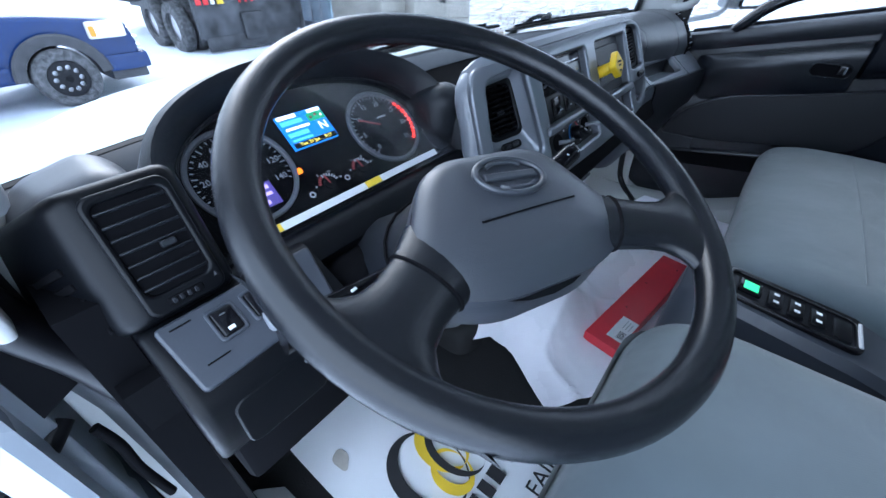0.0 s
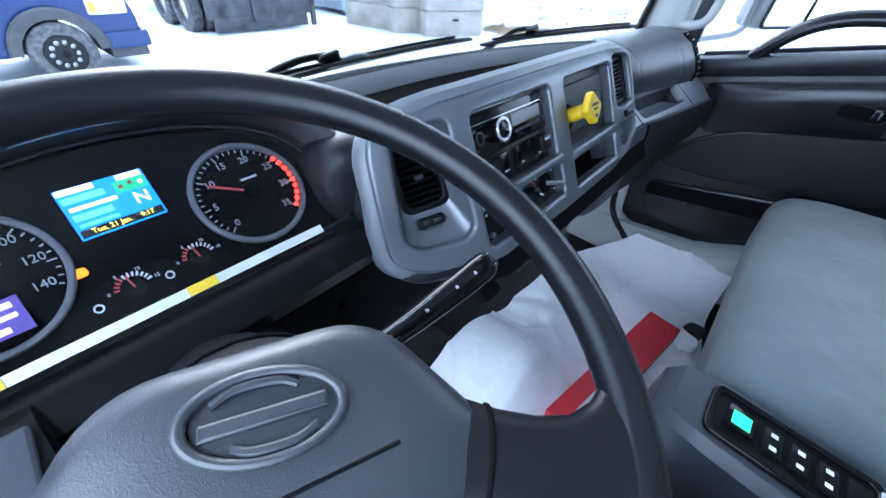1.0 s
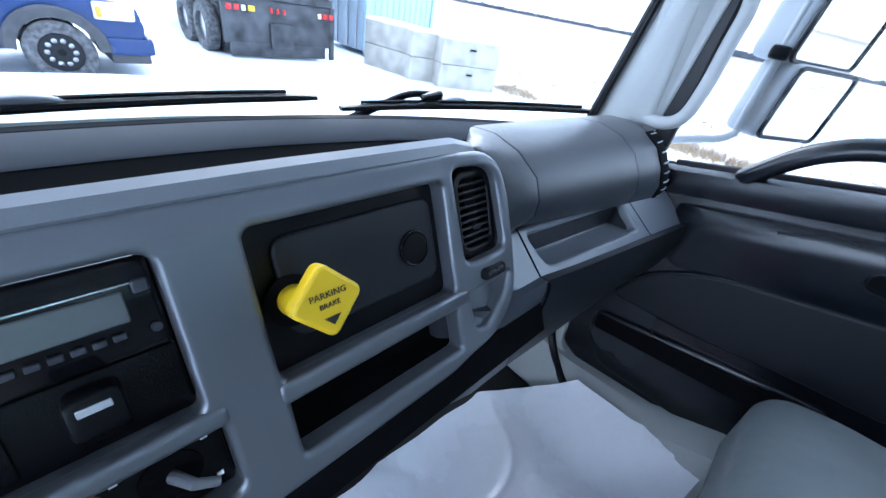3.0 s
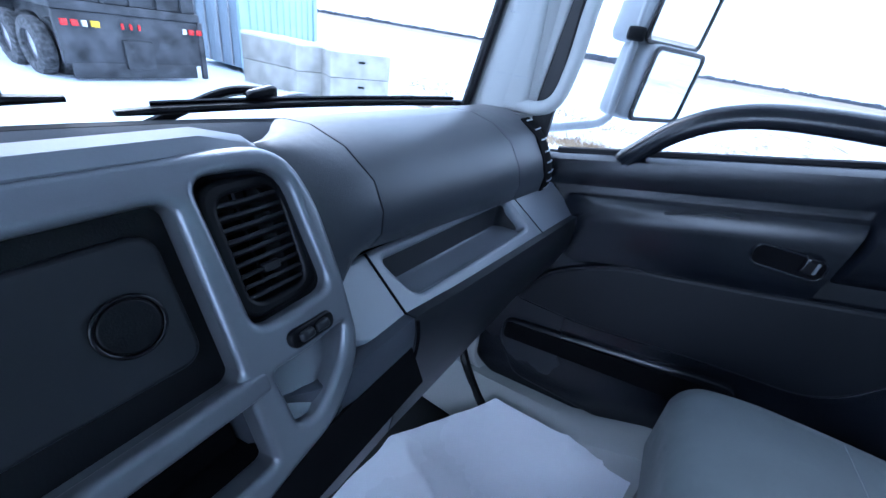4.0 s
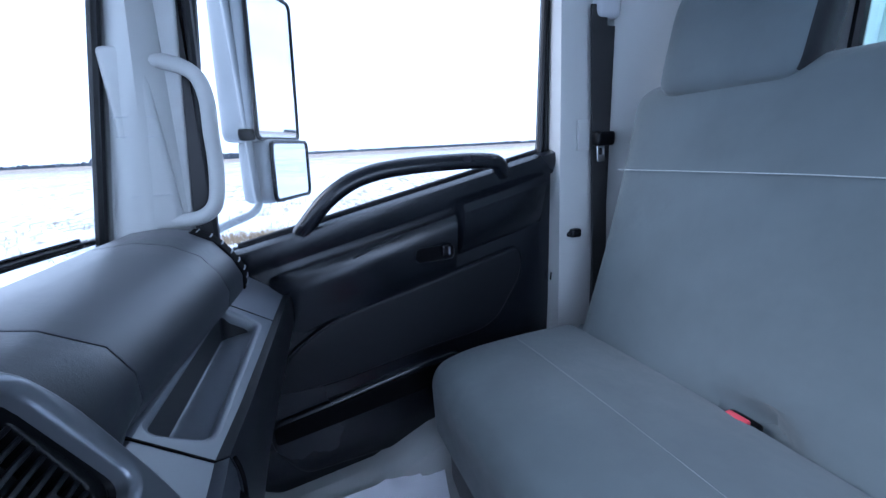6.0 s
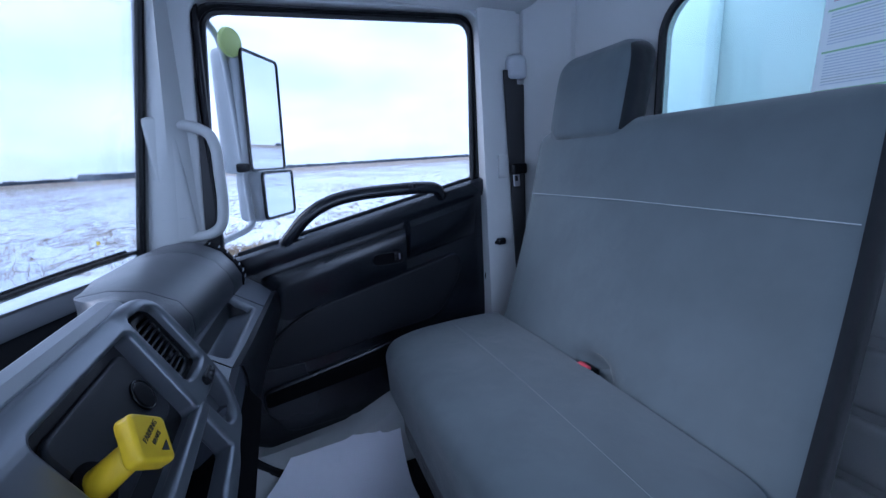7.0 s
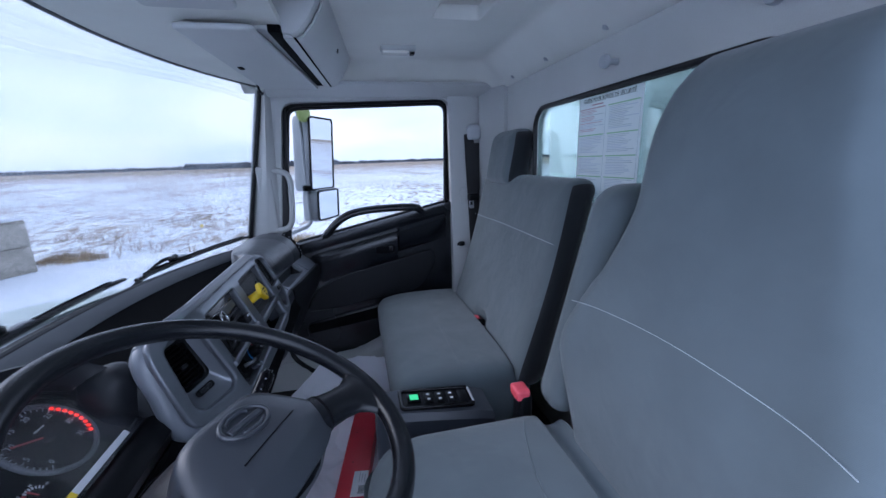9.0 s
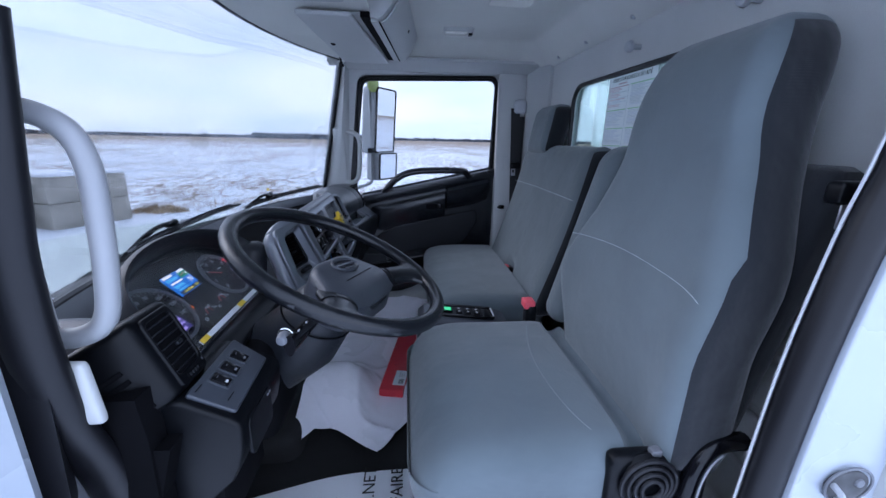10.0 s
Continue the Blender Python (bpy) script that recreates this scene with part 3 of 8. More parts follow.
    if s < 0:
        shift_parts(w, (0.08, 0, 0))
        FS = smooth_path([(-0.850, 1.070, 1.08), (-0.850, 1.092, 0.92), (-0.849, 1.101, 0.846), (-0.845, 1.104, 0.74), (-0.830, 1.105, 0.65), (-0.808, 1.104, 0.58), (-0.792, 1.102, 0.50), (-0.782, 1.100, 0.40), (-0.778, 1.100, 0.06)], 6)
        part("front_seal", tube(FS, 0.018, 16, up=(1, 0, 0), ry=0.029), RUBBER, w, "black rubber bulb seal")
        part("painted_jamb", loft([[q + Vector(d) for d in ((-0.008, 0.020, 0), (-0.026, 0.028, 0), (-0.044, 0.056, 0), (-0.050, 0.090, 0), (0.0, 0.090, 0))] for q in FS[8::4]]), JAMB_PAINT, w, "dirty grey painted steel jamb")
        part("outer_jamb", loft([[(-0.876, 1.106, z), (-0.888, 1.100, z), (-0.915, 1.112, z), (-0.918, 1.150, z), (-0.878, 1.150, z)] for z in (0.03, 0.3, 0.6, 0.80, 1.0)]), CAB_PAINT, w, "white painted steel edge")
        part("wiring_loom", tube(smooth_path([(-0.842, 1.135, 0.46), (-0.836, 1.128, 0.42), (-0.838, 1.130, 0.36), (-0.832, 1.128, 0.28)], 8), 0.006, 10), MATT_BLACK, w, "black wiring loom")
        part("pillar_foot", cushion(-0.836, -0.822, 1.066, 1.100, 0.650, 0.73, 0.006, lambda p: (p.x, p.y + 0.10 * (p.z - 0.70), p.z), 6), TRIM, w)
        part("kick_panel", loft([[(x, 1.06 + d, z), (x - 0.004, 1.05 + d, z), (x - 0.02, 1.06 + d, z), (x - 0.02, 1.30, z), (x, 1.30, z)] for x, d, z in ((-0.755, 0.05, 0.0), (-0.762, 0.04, 0.2), (-0.775, 0.02, 0.4), (-0.785, 0.0, 0.60))]), FELT, w, "black plastic kick panel")

part("sill_seal", tube(smooth_path([(0.868, 1.06, 0.45), (0.872, 1.04, 0.20), (0.868, 1.02, 0.125), (0.83, 0.96, 0.085), (0.80, 0.915, 0.072)], 5), 0.011, 8), RUBBER, bpy.data.objects["wall_right"])

# windscreen pillars
for s, nm in ((1, "pillar_right"), (-1, "pillar_left")):
    w = thing(nm, (s * 0.88, 1.08, 0.68), "pale grey windscreen pillar trim with a grab handle", "pillar", kind="structure")
    jd, hy, sy = (0.0, 0.0, 0.035) if s > 0 else (0.0, 0.0, 0.055)
    rows = []
    for k in range(9):
        t = k / 8
        z, yf, yr = 0.66 + 0.70 * t, 1.150 - 0.125 * t, 0.965 - 0.02 * t + sy
        x = 0.905 - 0.012 * t
        rows.append([(s * (x - 0.012), yf, z), (s * (x - 0.040), yf - 0.03, z), (s * (x - 0.045), (yf + yr) / 2 + hy * 0.5, z), (s * (x - 0.028), yr + 0.02 + hy, z), (s * x, yr + hy, z), (s * (x + 0.05), yr + 0.01, z), (s * (x + 0.06), yf, z)])
    part("trim_cover", loft(rows), TRIM, w)
    part("glass_seal", tube([(s * 0.872, 1.153 - 0.127 * k / 8, 0.68 + 0.67 * k / 8) for k in range(9)], 0.009, 8), RUBBER, w)
    part("jamb_cover", loft([[(s * 0.888, 1.030 + jd - 0.045 * k / 8, 0.55 + 0.77 * k / 8), (s * 0.932, 1.000 + jd - 0.045 * k / 8, 0.55 + 0.77 * k / 8), (s * 0.945, 1.06 + jd - 0.045 * k / 8, 0.55 + 0.77 * k / 8), (s * 0.90, 1.09 + jd - 0.045 * k / 8, 0.55 + 0.77 * k / 8)] for k in range(9)]), TRIM if s > 0 else RUBBER, w)
    if s > 0:
        part("black_strip", loft([[(x, y - 0.018 * k / 8, 0.70 + 0.60 * k / 8) for x, y in ((0.893, 0.982), (0.889, 1.00), (0.885, 1.035), (0.93, 1.035), (0.93, 0.982))] for k in range(9)]), RUBBER, w)
    part("door_seal", tube([(s * 0.90, (0.984 if s > 0 else 0.956 + sy) - (0.040 if s > 0 else 0.018) * k / 8, 0.70 + 0.60 * k / 8) for k in range(9)], 0.008, 8), RUBBER, w)
    # same handle both sides; the driver's takes the colour dimmed against strong light
    h = part("grab_handle", tube(smooth_path([Vector((0, hy, 0)) + Vector(q) for q in ((s * 0.886, 1.070, 0.775), (s * 0.874, 1.045, 0.757), (s * 0.868, 1.00, 0.754), (s * 0.866, 0.968, 0.775), (s * 0.866, 0.956, 0.83), (s * 0.864, 0.952, 0.90), (s * 0.866, 0.950, 0.955), (s * 0.870, 0.962, 0.992), (s * 0.874, 1.00, 1.010), (s * 0.884, 1.05, 1.008))], 6), 0.0125, 12, up=(1, 0, 0)), HANDLE if s < 0 else TRIM, w, "grey plastic grab handle")
    part("handle_backing", box(-0.012, 0.012, -0.036, 0.026, -0.145, 0.145, 0.010, 3, basis((s * 0.872, 1.058 + hy, 0.885), (1, 0, 0), (0, 1, -0.02), (0, 0.02, 1))), TRIM, h)
    for z in (0.80, 0.895, 0.925):
        part("cover_seam", box(-0.0012, 0.0012, -0.03, 0.03, -0.0005, 0.0005, 0, 1, basis((s * 0.8593, 1.055 + hy, z), (1, 0, 0), (0, 1, 0), (0, 0, 1))), GRIP, h)
    if s < 0:
        shift_parts(w, (0.076, 0.10, -0.012))

windscreen = thing("windscreen", (0, 1.35, 0.7), "large curved windscreen with a black edge", "windscreen", kind="structure")
g = part("pane", thick(grid(lambda u, v: (0.04 + (u - 0.5) * 1.69, screen_y(0.04 + (u - 0.5) * 1.69, 0.69 + 0.67 * v), 0.69 + 0.67 * v), 24, 6), 0.004), WINDSCREEN, windscreen)
g.visible_shadow = False
part("lower_seal", tube([(x, screen_y(x, 0.70) - 0.002, 0.688) for x in np.linspace(-0.81, 0.885, 25)], 0.010, 8), RUBBER, windscreen)
part("upper_seal", tube([(x, screen_y(x, 1.352) - 0.006, 1.352) for x in np.linspace(-0.81, 0.885, 25)], 0.010, 8), RUBBER, windscreen)

# ceiling: one moulded headliner
def roof(u, v):
    x, y = (u - 0.5) * 1.80, -0.03 + v * 1.12
    e = min(1.0, max(0.0, (0.90 - abs(x)) / 0.17)) * min(1.0, max(0.0, (y + 0.03) / 0.16))
    e = e * e * (3 - 2 * e)
    return (x, y, 1.345 + 0.108 * e + 0.004 * math.sin(9 * y))


ceiling = thing("ceiling", (0, 0.5, 1.35), "pale grey moulded headliner", "ceiling", kind="structure")
lining = grid(roof, 60, 44)
bmesh.ops.delete(lining, geom=[q for q in lining.faces if 0.09 < q.calc_center_median().x < 0.27 and 0.275 < q.calc_center_median().y < 0.43], context="FACES")
part("headliner", thick(lining, 0.02), HEADLINER, ceiling, sharp=60)
part("roof_skin", cushion(-0.88, 0.96, -0.11, 1.10, 1.482, 1.56, 0.035), CAB_PAINT, ceiling)
part("front_rail", loft([[(x, screen_y(x, 1.36) - 0.10, 1.362), (x, screen_y(x, 1.36) - 0.005, 1.350), (x, screen_y(x, 1.36) + 0.03, 1.365), (x, screen_y(x, 1.36) + 0.03, 1.47), (x, 0.9, 1.47)] for x in np.linspace(-0.93, 0.93, 25)]), HEADLINER, ceiling)

# roof hatch: a shallow square tray in the headliner
hatch = thing("roof_hatch", (0.24, 0.33, 1.44), "pale grey square roof vent tray set in headliner", "roof vent")
part("rim", plate([rrect(0.082, 0.267, 0.278, 0.436, 0.014), rrect(0.096, 0.281, 0.264, 0.422, 0.012)], 0.048, 0.004, basis((0, 0, 1.455), (1, 0, 0), (0, 1, 0), (0, 0, 1))), HEADLINER, hatch)
part("lid", box(0.094, 0.266, 0.279, 0.424, 1.472, 1.478, 0.002), HEADLINER, hatch)

dome = thing("ceiling_lamp", (0.655, 0.47, 1.43), "small oblong white ceiling lamp, switched off", "lamp")
part("housing", cushion(0.532, 0.588, 0.424, 0.552, 1.412, 1.450, 0.014, n=8), TRIM, dome)
part("lens", cushion(0.538, 0.582, 0.452, 0.546, 1.407, 1.420, 0.0055, n=8), LAMP_GLASS, dome)
part("switch", box(0.546, 0.574, 0.430, 0.446, 1.405, 1.416, 0.002), BLACK, dome)

peg = thing("coat_hook", (0.0, 0.0, 1.26), "round grey plastic coat peg on rear wall", "hook", "coat hooks")
part("stem", cyl((0, -0.004, 1.262), (0, 0.030, 1.262), 0.008, 0.007), GRIP, peg)
part("knob", cyl((0, 0.026, 1.262), (0, 0.042, 1.262), 0.017, 0.016, 24, 0.004), GRIP, peg)
copy_thing(peg, pose(-0.42, 0.0, 1.26))
hook = thing("headliner_clip", (0.34, 0.02, 1.352), "small grey plastic clip along headliner edge", "clip", "headliner clips")
part("clip_body", cushion(0.332, 0.348, 0.004, 0.030, 1.342, 1.392, 0.006, n=5), GRIP, hook)
for x in (0.02, 0.62, -0.30, -0.62):
    copy_thing(hook, pose(x, 0.02, 1.352))

# overhead console along the windscreen header
over = thing("overhead_console", (0, 0.8, 1.33), "pale grey overhead console with bins and fold-down visors", "overhead console")


def bin_lean(x):
    return 0.055 * (0.75 - abs(x)) / 0.63


def bin_section(x, k=1.0, out=0.0):
    d = bin_lean(x)
    pts = [(0.738, 1.3325), (0.722, 1.340), (0.700, 1.366), (0.678, 1.402), (0.667, 1.432), (0.672, 1.462), (0.90, 1.475), (1.00, 1.46), (1.00, 1.352), (0.90, 1.345), (0.78, 1.338)]
    return [(x, 0.80 + (y - 0.80) * k + d - (out if i < 6 else 0.0), 1.40 + (z - 1.40) * k - (out * 0.6 if i < 4 else 0.0)) for i, (y, z) in enumerate(pts)]


for s in (1, -1):
    bin_ = part("bin", loft([bin_section(s * x, k) for x, k in ((0.115, 0.94), (0.121, 0.98), (0.130, 1.0), (0.35, 1.0), (0.74, 1.0), (0.753, 0.98), (0.760, 0.93))]), TRIM, over)
    bd = part("bin_door", thick(loft([bin_section(s * x, k, 0.006)[:6] for x, k in ((0.126, 0.975), (0.133, 1.0), (0.30, 1.0), (0.50, 1.0), (0.735, 1.0), (0.745, 0.985))], False, False), 0.005), TRIM, bin_)
    part("latch", box(-0.022, 0.022, -0.005, 0.005, -0.004, 0.004, 0.002, 2, basis((s * 0.47, 0.676 + bin_lean(0.47), 1.388), (1, 0, 0), (0, -0.52, 0.85), (0, -0.85, -0.52))), BLACK, bd)
    part("lip", loft([[(s * x, 0.742 + bin_lean(x), 1.330), (s * x, 0.764 + bin_lean(x), 1.329), (s * x, 0.764 + bin_lean(x), 1.350), (s * x, 0.742 + bin_lean(x), 1.350)] for x in (0.125, 0.4, 0.752)]), TRIM, bin_)
    part("door_gap", tube([(s * x, 0.7385 + bin_lean(x), 1.3305) for x in (0.13, 0.4, 0.75)], 0.0024, 6), MATT_BLACK, bin_)
    part("visor_gap", loft([[(s * x, 0.764 + bin_lean(x), 1.334), (s * x, 0.792 + bin_lean(x), 1.334), (s * x, 0.792 + bin_lean(x), 1.35), (s * x, 0.764 + bin_lean(x), 1.35)] for x in (0.10, 0.4, 0.755)]), MATT_BLACK, bin_)
part("centre_shelf", loft([[(x, 0.86, 1.415), (x, 0.83, 1.435), (x, 0.83, 1.465), (x, 1.02, 1.46), (x, 1.02, 1.372), (x, 0.93, 1.385)] for x in (-0.125, 0.125)]), HEADLINER, over)
for s in (1, -1):
    vis = part("visor", plate([rpoly([(s * 0.055, 0.872), (s * 0.790, 0.788), (s * 0.800, 0.965), (s * 0.745, 1.000), (s * 0.055, 1.035)][::s], 0.018)], 0.014, 0.006, basis((0, 0, 1.330), (1, 0, 0), (0, 1, 0), (0, 0, 1))), TRIM, over)
    part("finger_notch", cushion(s * 0.42 - 0.016, s * 0.42 + 0.016, 0.978, 0.994, 1.320, 1.330, 0.0035, n=5), MATT_BLACK, vis)
part("header_board", loft([[(x, 0.82, 1.352), (x, screen_y(x, 1.345) - 0.012, 1.346), (x, screen_y(x, 1.345) - 0.012, 1.37), (x, 0.82, 1.37)] for x in np.linspace(-0.86, 0.86, 21)]), HEADLINER, over)
clip = solo("visor_clip", tube(smooth_path([(0.80, 1.02, 1.347), (0.80, 1.015, 1.325), (0.815, 1.01, 1.312), (0.835, 1.01, 1.318)], 4), 0.005, 8), BLACK, "small black visor clip at windscreen corner", "clip")

# ---- what closes the view behind the rear glass ----
body = thing("box_body", (0, -1.2, -0.5), "white truck box body behind the cab", "truck body", kind="structure")
part("front_panel", box(-1.15, 1.15, -0.50, -0.42, -0.35, 2.1, 0.02), BOX_WALL, body)
for s in (-1, 1):
    part("side_wall", box(s * 1.15 - 0.03, s * 1.15 + 0.03, -5.6, -0.50, -0.35, 2.1, 0.02), BOX_WALL, body)
    for k in range(9):
        part("side_post", box(s * 1.195 - 0.018, s * 1.195 + 0.018, -0.80 - 0.56 * k, -0.74 - 0.56 * k, -0.35, 2.1, 0.006), BOX_WALL, body)
part("roof_panel", box(-1.15, 1.15, -5.6, -0.45, 2.08, 2.12, 0.01), BOX_WALL, body)
part("underframe", box(-0.5, 0.5, -5.6, 0.0, -0.75, -0.36, 0.02), TRUCK_BLACK, body)
for x in (-0.75, -0.3, 0.16, 0.62):
    part("stiffener", box(x - 0.02, x + 0.02, -0.42, -0.395, -0.35, 2.05, 0.008), BOX_WALL, body)

# bonnet and cowl
bonnet = thing("bonnet", (0, 1.9, -0.1), "white frosted truck bonnet ahead of windscreen", "bonnet")
part("skin", thick(grid(lambda u, v: ((u - 0.5) * (1.84 - 0.20 * v), 1.47 - 0.22 * abs(2 * u - 1) ** 2.2 + v * (0.95 + 0.22 * abs(2 * u - 1) ** 2.2), 0.672 - 0.10 * v * v - 0.06 * v - 0.14 * abs(2 * u - 1) ** 3.0), 30, 14), 0.01), HOOD_PAINT, bonnet)
part("nose", loft([[(x, 2.42, 0.47 - 0.14 * abs(x / 0.82) ** 3), (x, 2.47, 0.38 - 0.1 * abs(x / 0.82) ** 3), (x, 2.46, -0.45), (x, 2.3, -0.45), (x, 2.3, 0.40 - 0.14 * abs(x / 0.82) ** 3)] for x in np.linspace(-0.80, 0.80, 13)]), CAB_PAINT, bonnet)
cowl = solo("cowl_grille", thick(grid(lambda u, v: (0.04 + (u - 0.5) * 1.70, screen_y(0.04 + (u - 0.5) * 1.70, 0.70) + 0.006 + 0.085 * v, 0.680 - 0.018 * v), 30, 3), 0.012), BLACK, "black plastic cowl panel below windscreen", "cowl panel")


def wiper(x0, x1, z0, z1, knob):
    """A flat-lying wiper: blade along the glass, arm from its low end up to the joint."""
    w = thing("windscreen_wiper", (x0, 1.42, 0.66), "black windscreen wiper resting low on the glass", "wiper", "windscreen wipers")
    at = lambda x: Vector((x, screen_y(x, 0.71) + 0.016, z0 + (z1 - z0) * (x - x0) / (x1 - x0)))
    pts = [at(x) for x in np.linspace(x0, x1, 15)]
    blade = part("blade", tube(pts, lambda u: 0.006 if 0.03 < u < 0.97 else 0.004, 8, ry=lambda u: 0.009), BLACK, w)
    part("blade_spine", tube([p + Vector((0, 0.004, 0.008)) for p in pts[1:-1]], 0.003, 6), GLOSS_BLACK, blade)
    k = at(knob) + Vector((0, 0.010, 0.014))
    a0, a1 = at(x0 + 0.015) + Vector((0, 0.045, -0.045)), at(x0 + 0.09) + Vector((0, 0.026, -0.004))
    arm = smooth_path([a0, a1, a1 + (k - a1) * 0.55 + Vector((0, 0.006, 0.010)), k + Vector((0, 0.004, 0.004))], 6)
    part("arm", tube(arm, lambda u: 0.0085 - 0.003 * u, 8, ry=lambda u: 0.006), BLACK, w)
    part("arm_rod", tube([p + Vector((0.01, 0.010, -0.007)) for p in arm[6:-3]], 0.003, 6), BLACK, w)
    part("pivot_cap", cyl(a0 + Vector((0, 0, -0.015)), a0 + Vector((0, 0, 0.012)), 0.018, 0.014, 20, 0.004), BLACK, w)
    joint = part("joint", cushion(k.x - 0.030, k.x + 0.020, k.y - 0.008, k.y + 0.012, k.z - 0.008, k.z + 0.010, 0.008, lambda p: (p.x, p.y, p.z + (0.18 * (p.x - k.x) if p.z > k.z else 0.0)), 6), GLOSS_BLACK, w)
    part("joint_clip", cushion(k.x + 0.018, k.x + 0.085, k.y - 0.012, k.y + 0.006, k.z - 0.014, k.z - 0.003, 0.0045, lambda p: (p.x, p.y, p.z + (0.004 * math.sin(math.pi * (p.x - k.x - 0.018) / 0.067) if p.z > k.z - 0.008 else 0.0)), 8), DASH, joint)
    return w


wiper(-0.300, 0.330, 0.704, 0.721, -0.056)
wiper(0.370, 0.900, 0.704, 0.732, 0.550)

# ---- dashboard ----
dash = thing("dashboard", (0, 1.1, 0.4), "slate-grey moulded truck dashboard with a satin grey centre bezel", "dashboard")
ST_O, ST_U, ST_N = Vector((0, 0.985, 0.74)), Vector((0, 0.403, 0.915)), Vector((0, -0.915, 0.403))
ST = basis(ST_O, (1, 0, 0), ST_U, ST_N)                 # the centre stack: x across, y up the face, z out of it
CL_O, CL_U, CL_N = Vector((0, 1.133, 0.682)), Vector((0, 0.745, 0.667)), Vector((0, -0.667, 0.745))
CL = basis(CL_O, (1, 0, 0), CL_U, CL_N)                 # the instrument cluster
SL = ST @ pose(-0.18, 0, 0, 0, -30, 0) @ pose(0.18, 0, 0)   # its driver end, turned back


def stack_bend(p):
    """Bends a point of the flat centre stack: its driver end turns back, its passenger end swells out, its top rolls over."""
    x, v, n = p
    r = min(1.0, max(0.0, (x - 0.240) / 0.045))
    n += 0.010 * r * r * (3 - 2 * r)
    n -= 0.011 * max(0.0, (v - 0.006) / 0.028) ** 2
    a0, a1, t = -0.15, -0.21, radians(30)
    if x < a0:
        k = min(1.0, (a0 - x) / (a0 - a1))
        a, rad = t * k, (a0 - a1) / t
        bx, bn = a0 - rad * math.sin(a), -rad * (1 - math.cos(a))
        over_ = max(0.0, a1 - x)
        bx, bn = bx - over_ * math.cos(a), bn - over_ * math.sin(a)
        x, n = bx + n * -math.sin(a), bn + n * math.cos(a)
    return ST @ Vector((x, v, n))


def bent(me):
    """Cuts a flat board across where it bends, and bends it."""
    bm = bmesh.new()
    bm.from_mesh(me)
    bpy.data.meshes.remove(me)
    for x in [-0.21 + 0.0075 * k for k in range(9)] + [0.240, 0.248, 0.256, 0.264, 0.272, 0.280, 0.285]:
        bmesh.ops.bisect_plane(bm, geom=bm.verts[:] + bm.edges[:] + bm.faces[:], plane_co=(x, 0, 0), plane_no=(1, 0, 0))
    for v in (0.006, 0.011, 0.016, 0.020, 0.024, 0.0275):
        bmesh.ops.bisect_plane(bm, geom=bm.verts[:] + bm.edges[:] + bm.faces[:], plane_co=(0, v, 0), plane_no=(0, 1, 0))
    bmesh.ops.remove_doubles(bm, verts=bm.verts[:], dist=0.00002)
    for v in bm.verts:
        v.co = stack_bend(v.co)
    return bm


sp = lambda x, v, n=0.0: ST @ Vector((x, v, n))
cp = lambda x, v, n=0.0: CL @ Vector((x, v, n))

# deep dark shelf under the windscreen
for a, b, d in ((-0.23, 0.87, 0.0), (-0.70, -0.232, 0.165), (-0.80, -0.702, 0.060)):
    part("shelf", loft([[(x, 1.03 + d, 0.60), (x, min(1.06 + d, screen_y(x, 0.71) - 0.09), 0.640), (x, min(1.12 + d, screen_y(x, 0.71) - 0.08), 0.655), (x, screen_y(x, 0.71) - 0.055, 0.672), (x, screen_y(x, 0.71) - 0.014, 0.692), (x, screen_y(x, 0.71) - 0.014, 0.64), (x, 1.03 + d, 0.58)] for x in np.linspace(a, b, 16)]), FELT, dash)
part("shelf_strip", loft([[(x, screen_y(x, 0.71) - 0.058, 0.6725), (x, screen_y(x, 0.71) - 0.056, 0.6760), (x, screen_y(x, 0.71) - 0.016, 0.6965), (x, screen_y(x, 0.71) - 0.013, 0.6940), (x, screen_y(x, 0.71) - 0.013, 0.68)] for x in np.linspace(-0.79, 0.86, 30)]), PAD_SKIN, dash)

# top pad behind the centre bezel
pad = [(1.000, 0.770), (1.004, 0.778), (1.012, 0.781), (1.021, 0.776), (1.028, 0.760), (1.024, 0.745), (1.004, 0.755)]
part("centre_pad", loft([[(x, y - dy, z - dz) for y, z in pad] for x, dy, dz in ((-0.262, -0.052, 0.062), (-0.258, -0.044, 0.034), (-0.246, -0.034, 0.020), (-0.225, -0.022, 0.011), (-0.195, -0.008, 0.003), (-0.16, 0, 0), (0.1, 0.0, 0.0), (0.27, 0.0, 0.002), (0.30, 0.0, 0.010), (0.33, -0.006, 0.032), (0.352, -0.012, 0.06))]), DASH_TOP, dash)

# centre bezel: one satin frame with six openings
VENT_L, VENT_R = (-0.266, -0.082, -0.209, 0.004), (0.2575, -0.067, 0.309, 0.011)
RADIO, HVAC, PANEL, SLOT = (-0.163, -0.092, 0.020, 0.010), (-0.174, -0.156, 0.027, -0.104), (0.066, -0.099, 0.240, 0.010), (0.068, -0.160, 0.239, -0.113)
outline = rpoly([(-0.276, 0.033), (-0.15, 0.0345), (0.24, 0.034), (0.306, 0.030), (0.321, -0.010), (0.324, -0.085), (0.320, -0.126), (0.288, -0.156), (0.236, -0.180), (0.03, -0.183), (-0.165, -0.178), (-0.205, -0.164), (-0.268, -0.158), (-0.304, -0.128), (-0.291, 0.004)], [0.03, 0.03, 0.03, 0.03, 0.03, 0.02, 0.025, 0.03, 0.03, 0.03, 0.02, 0.02, 0.03, 0.03, 0.03])
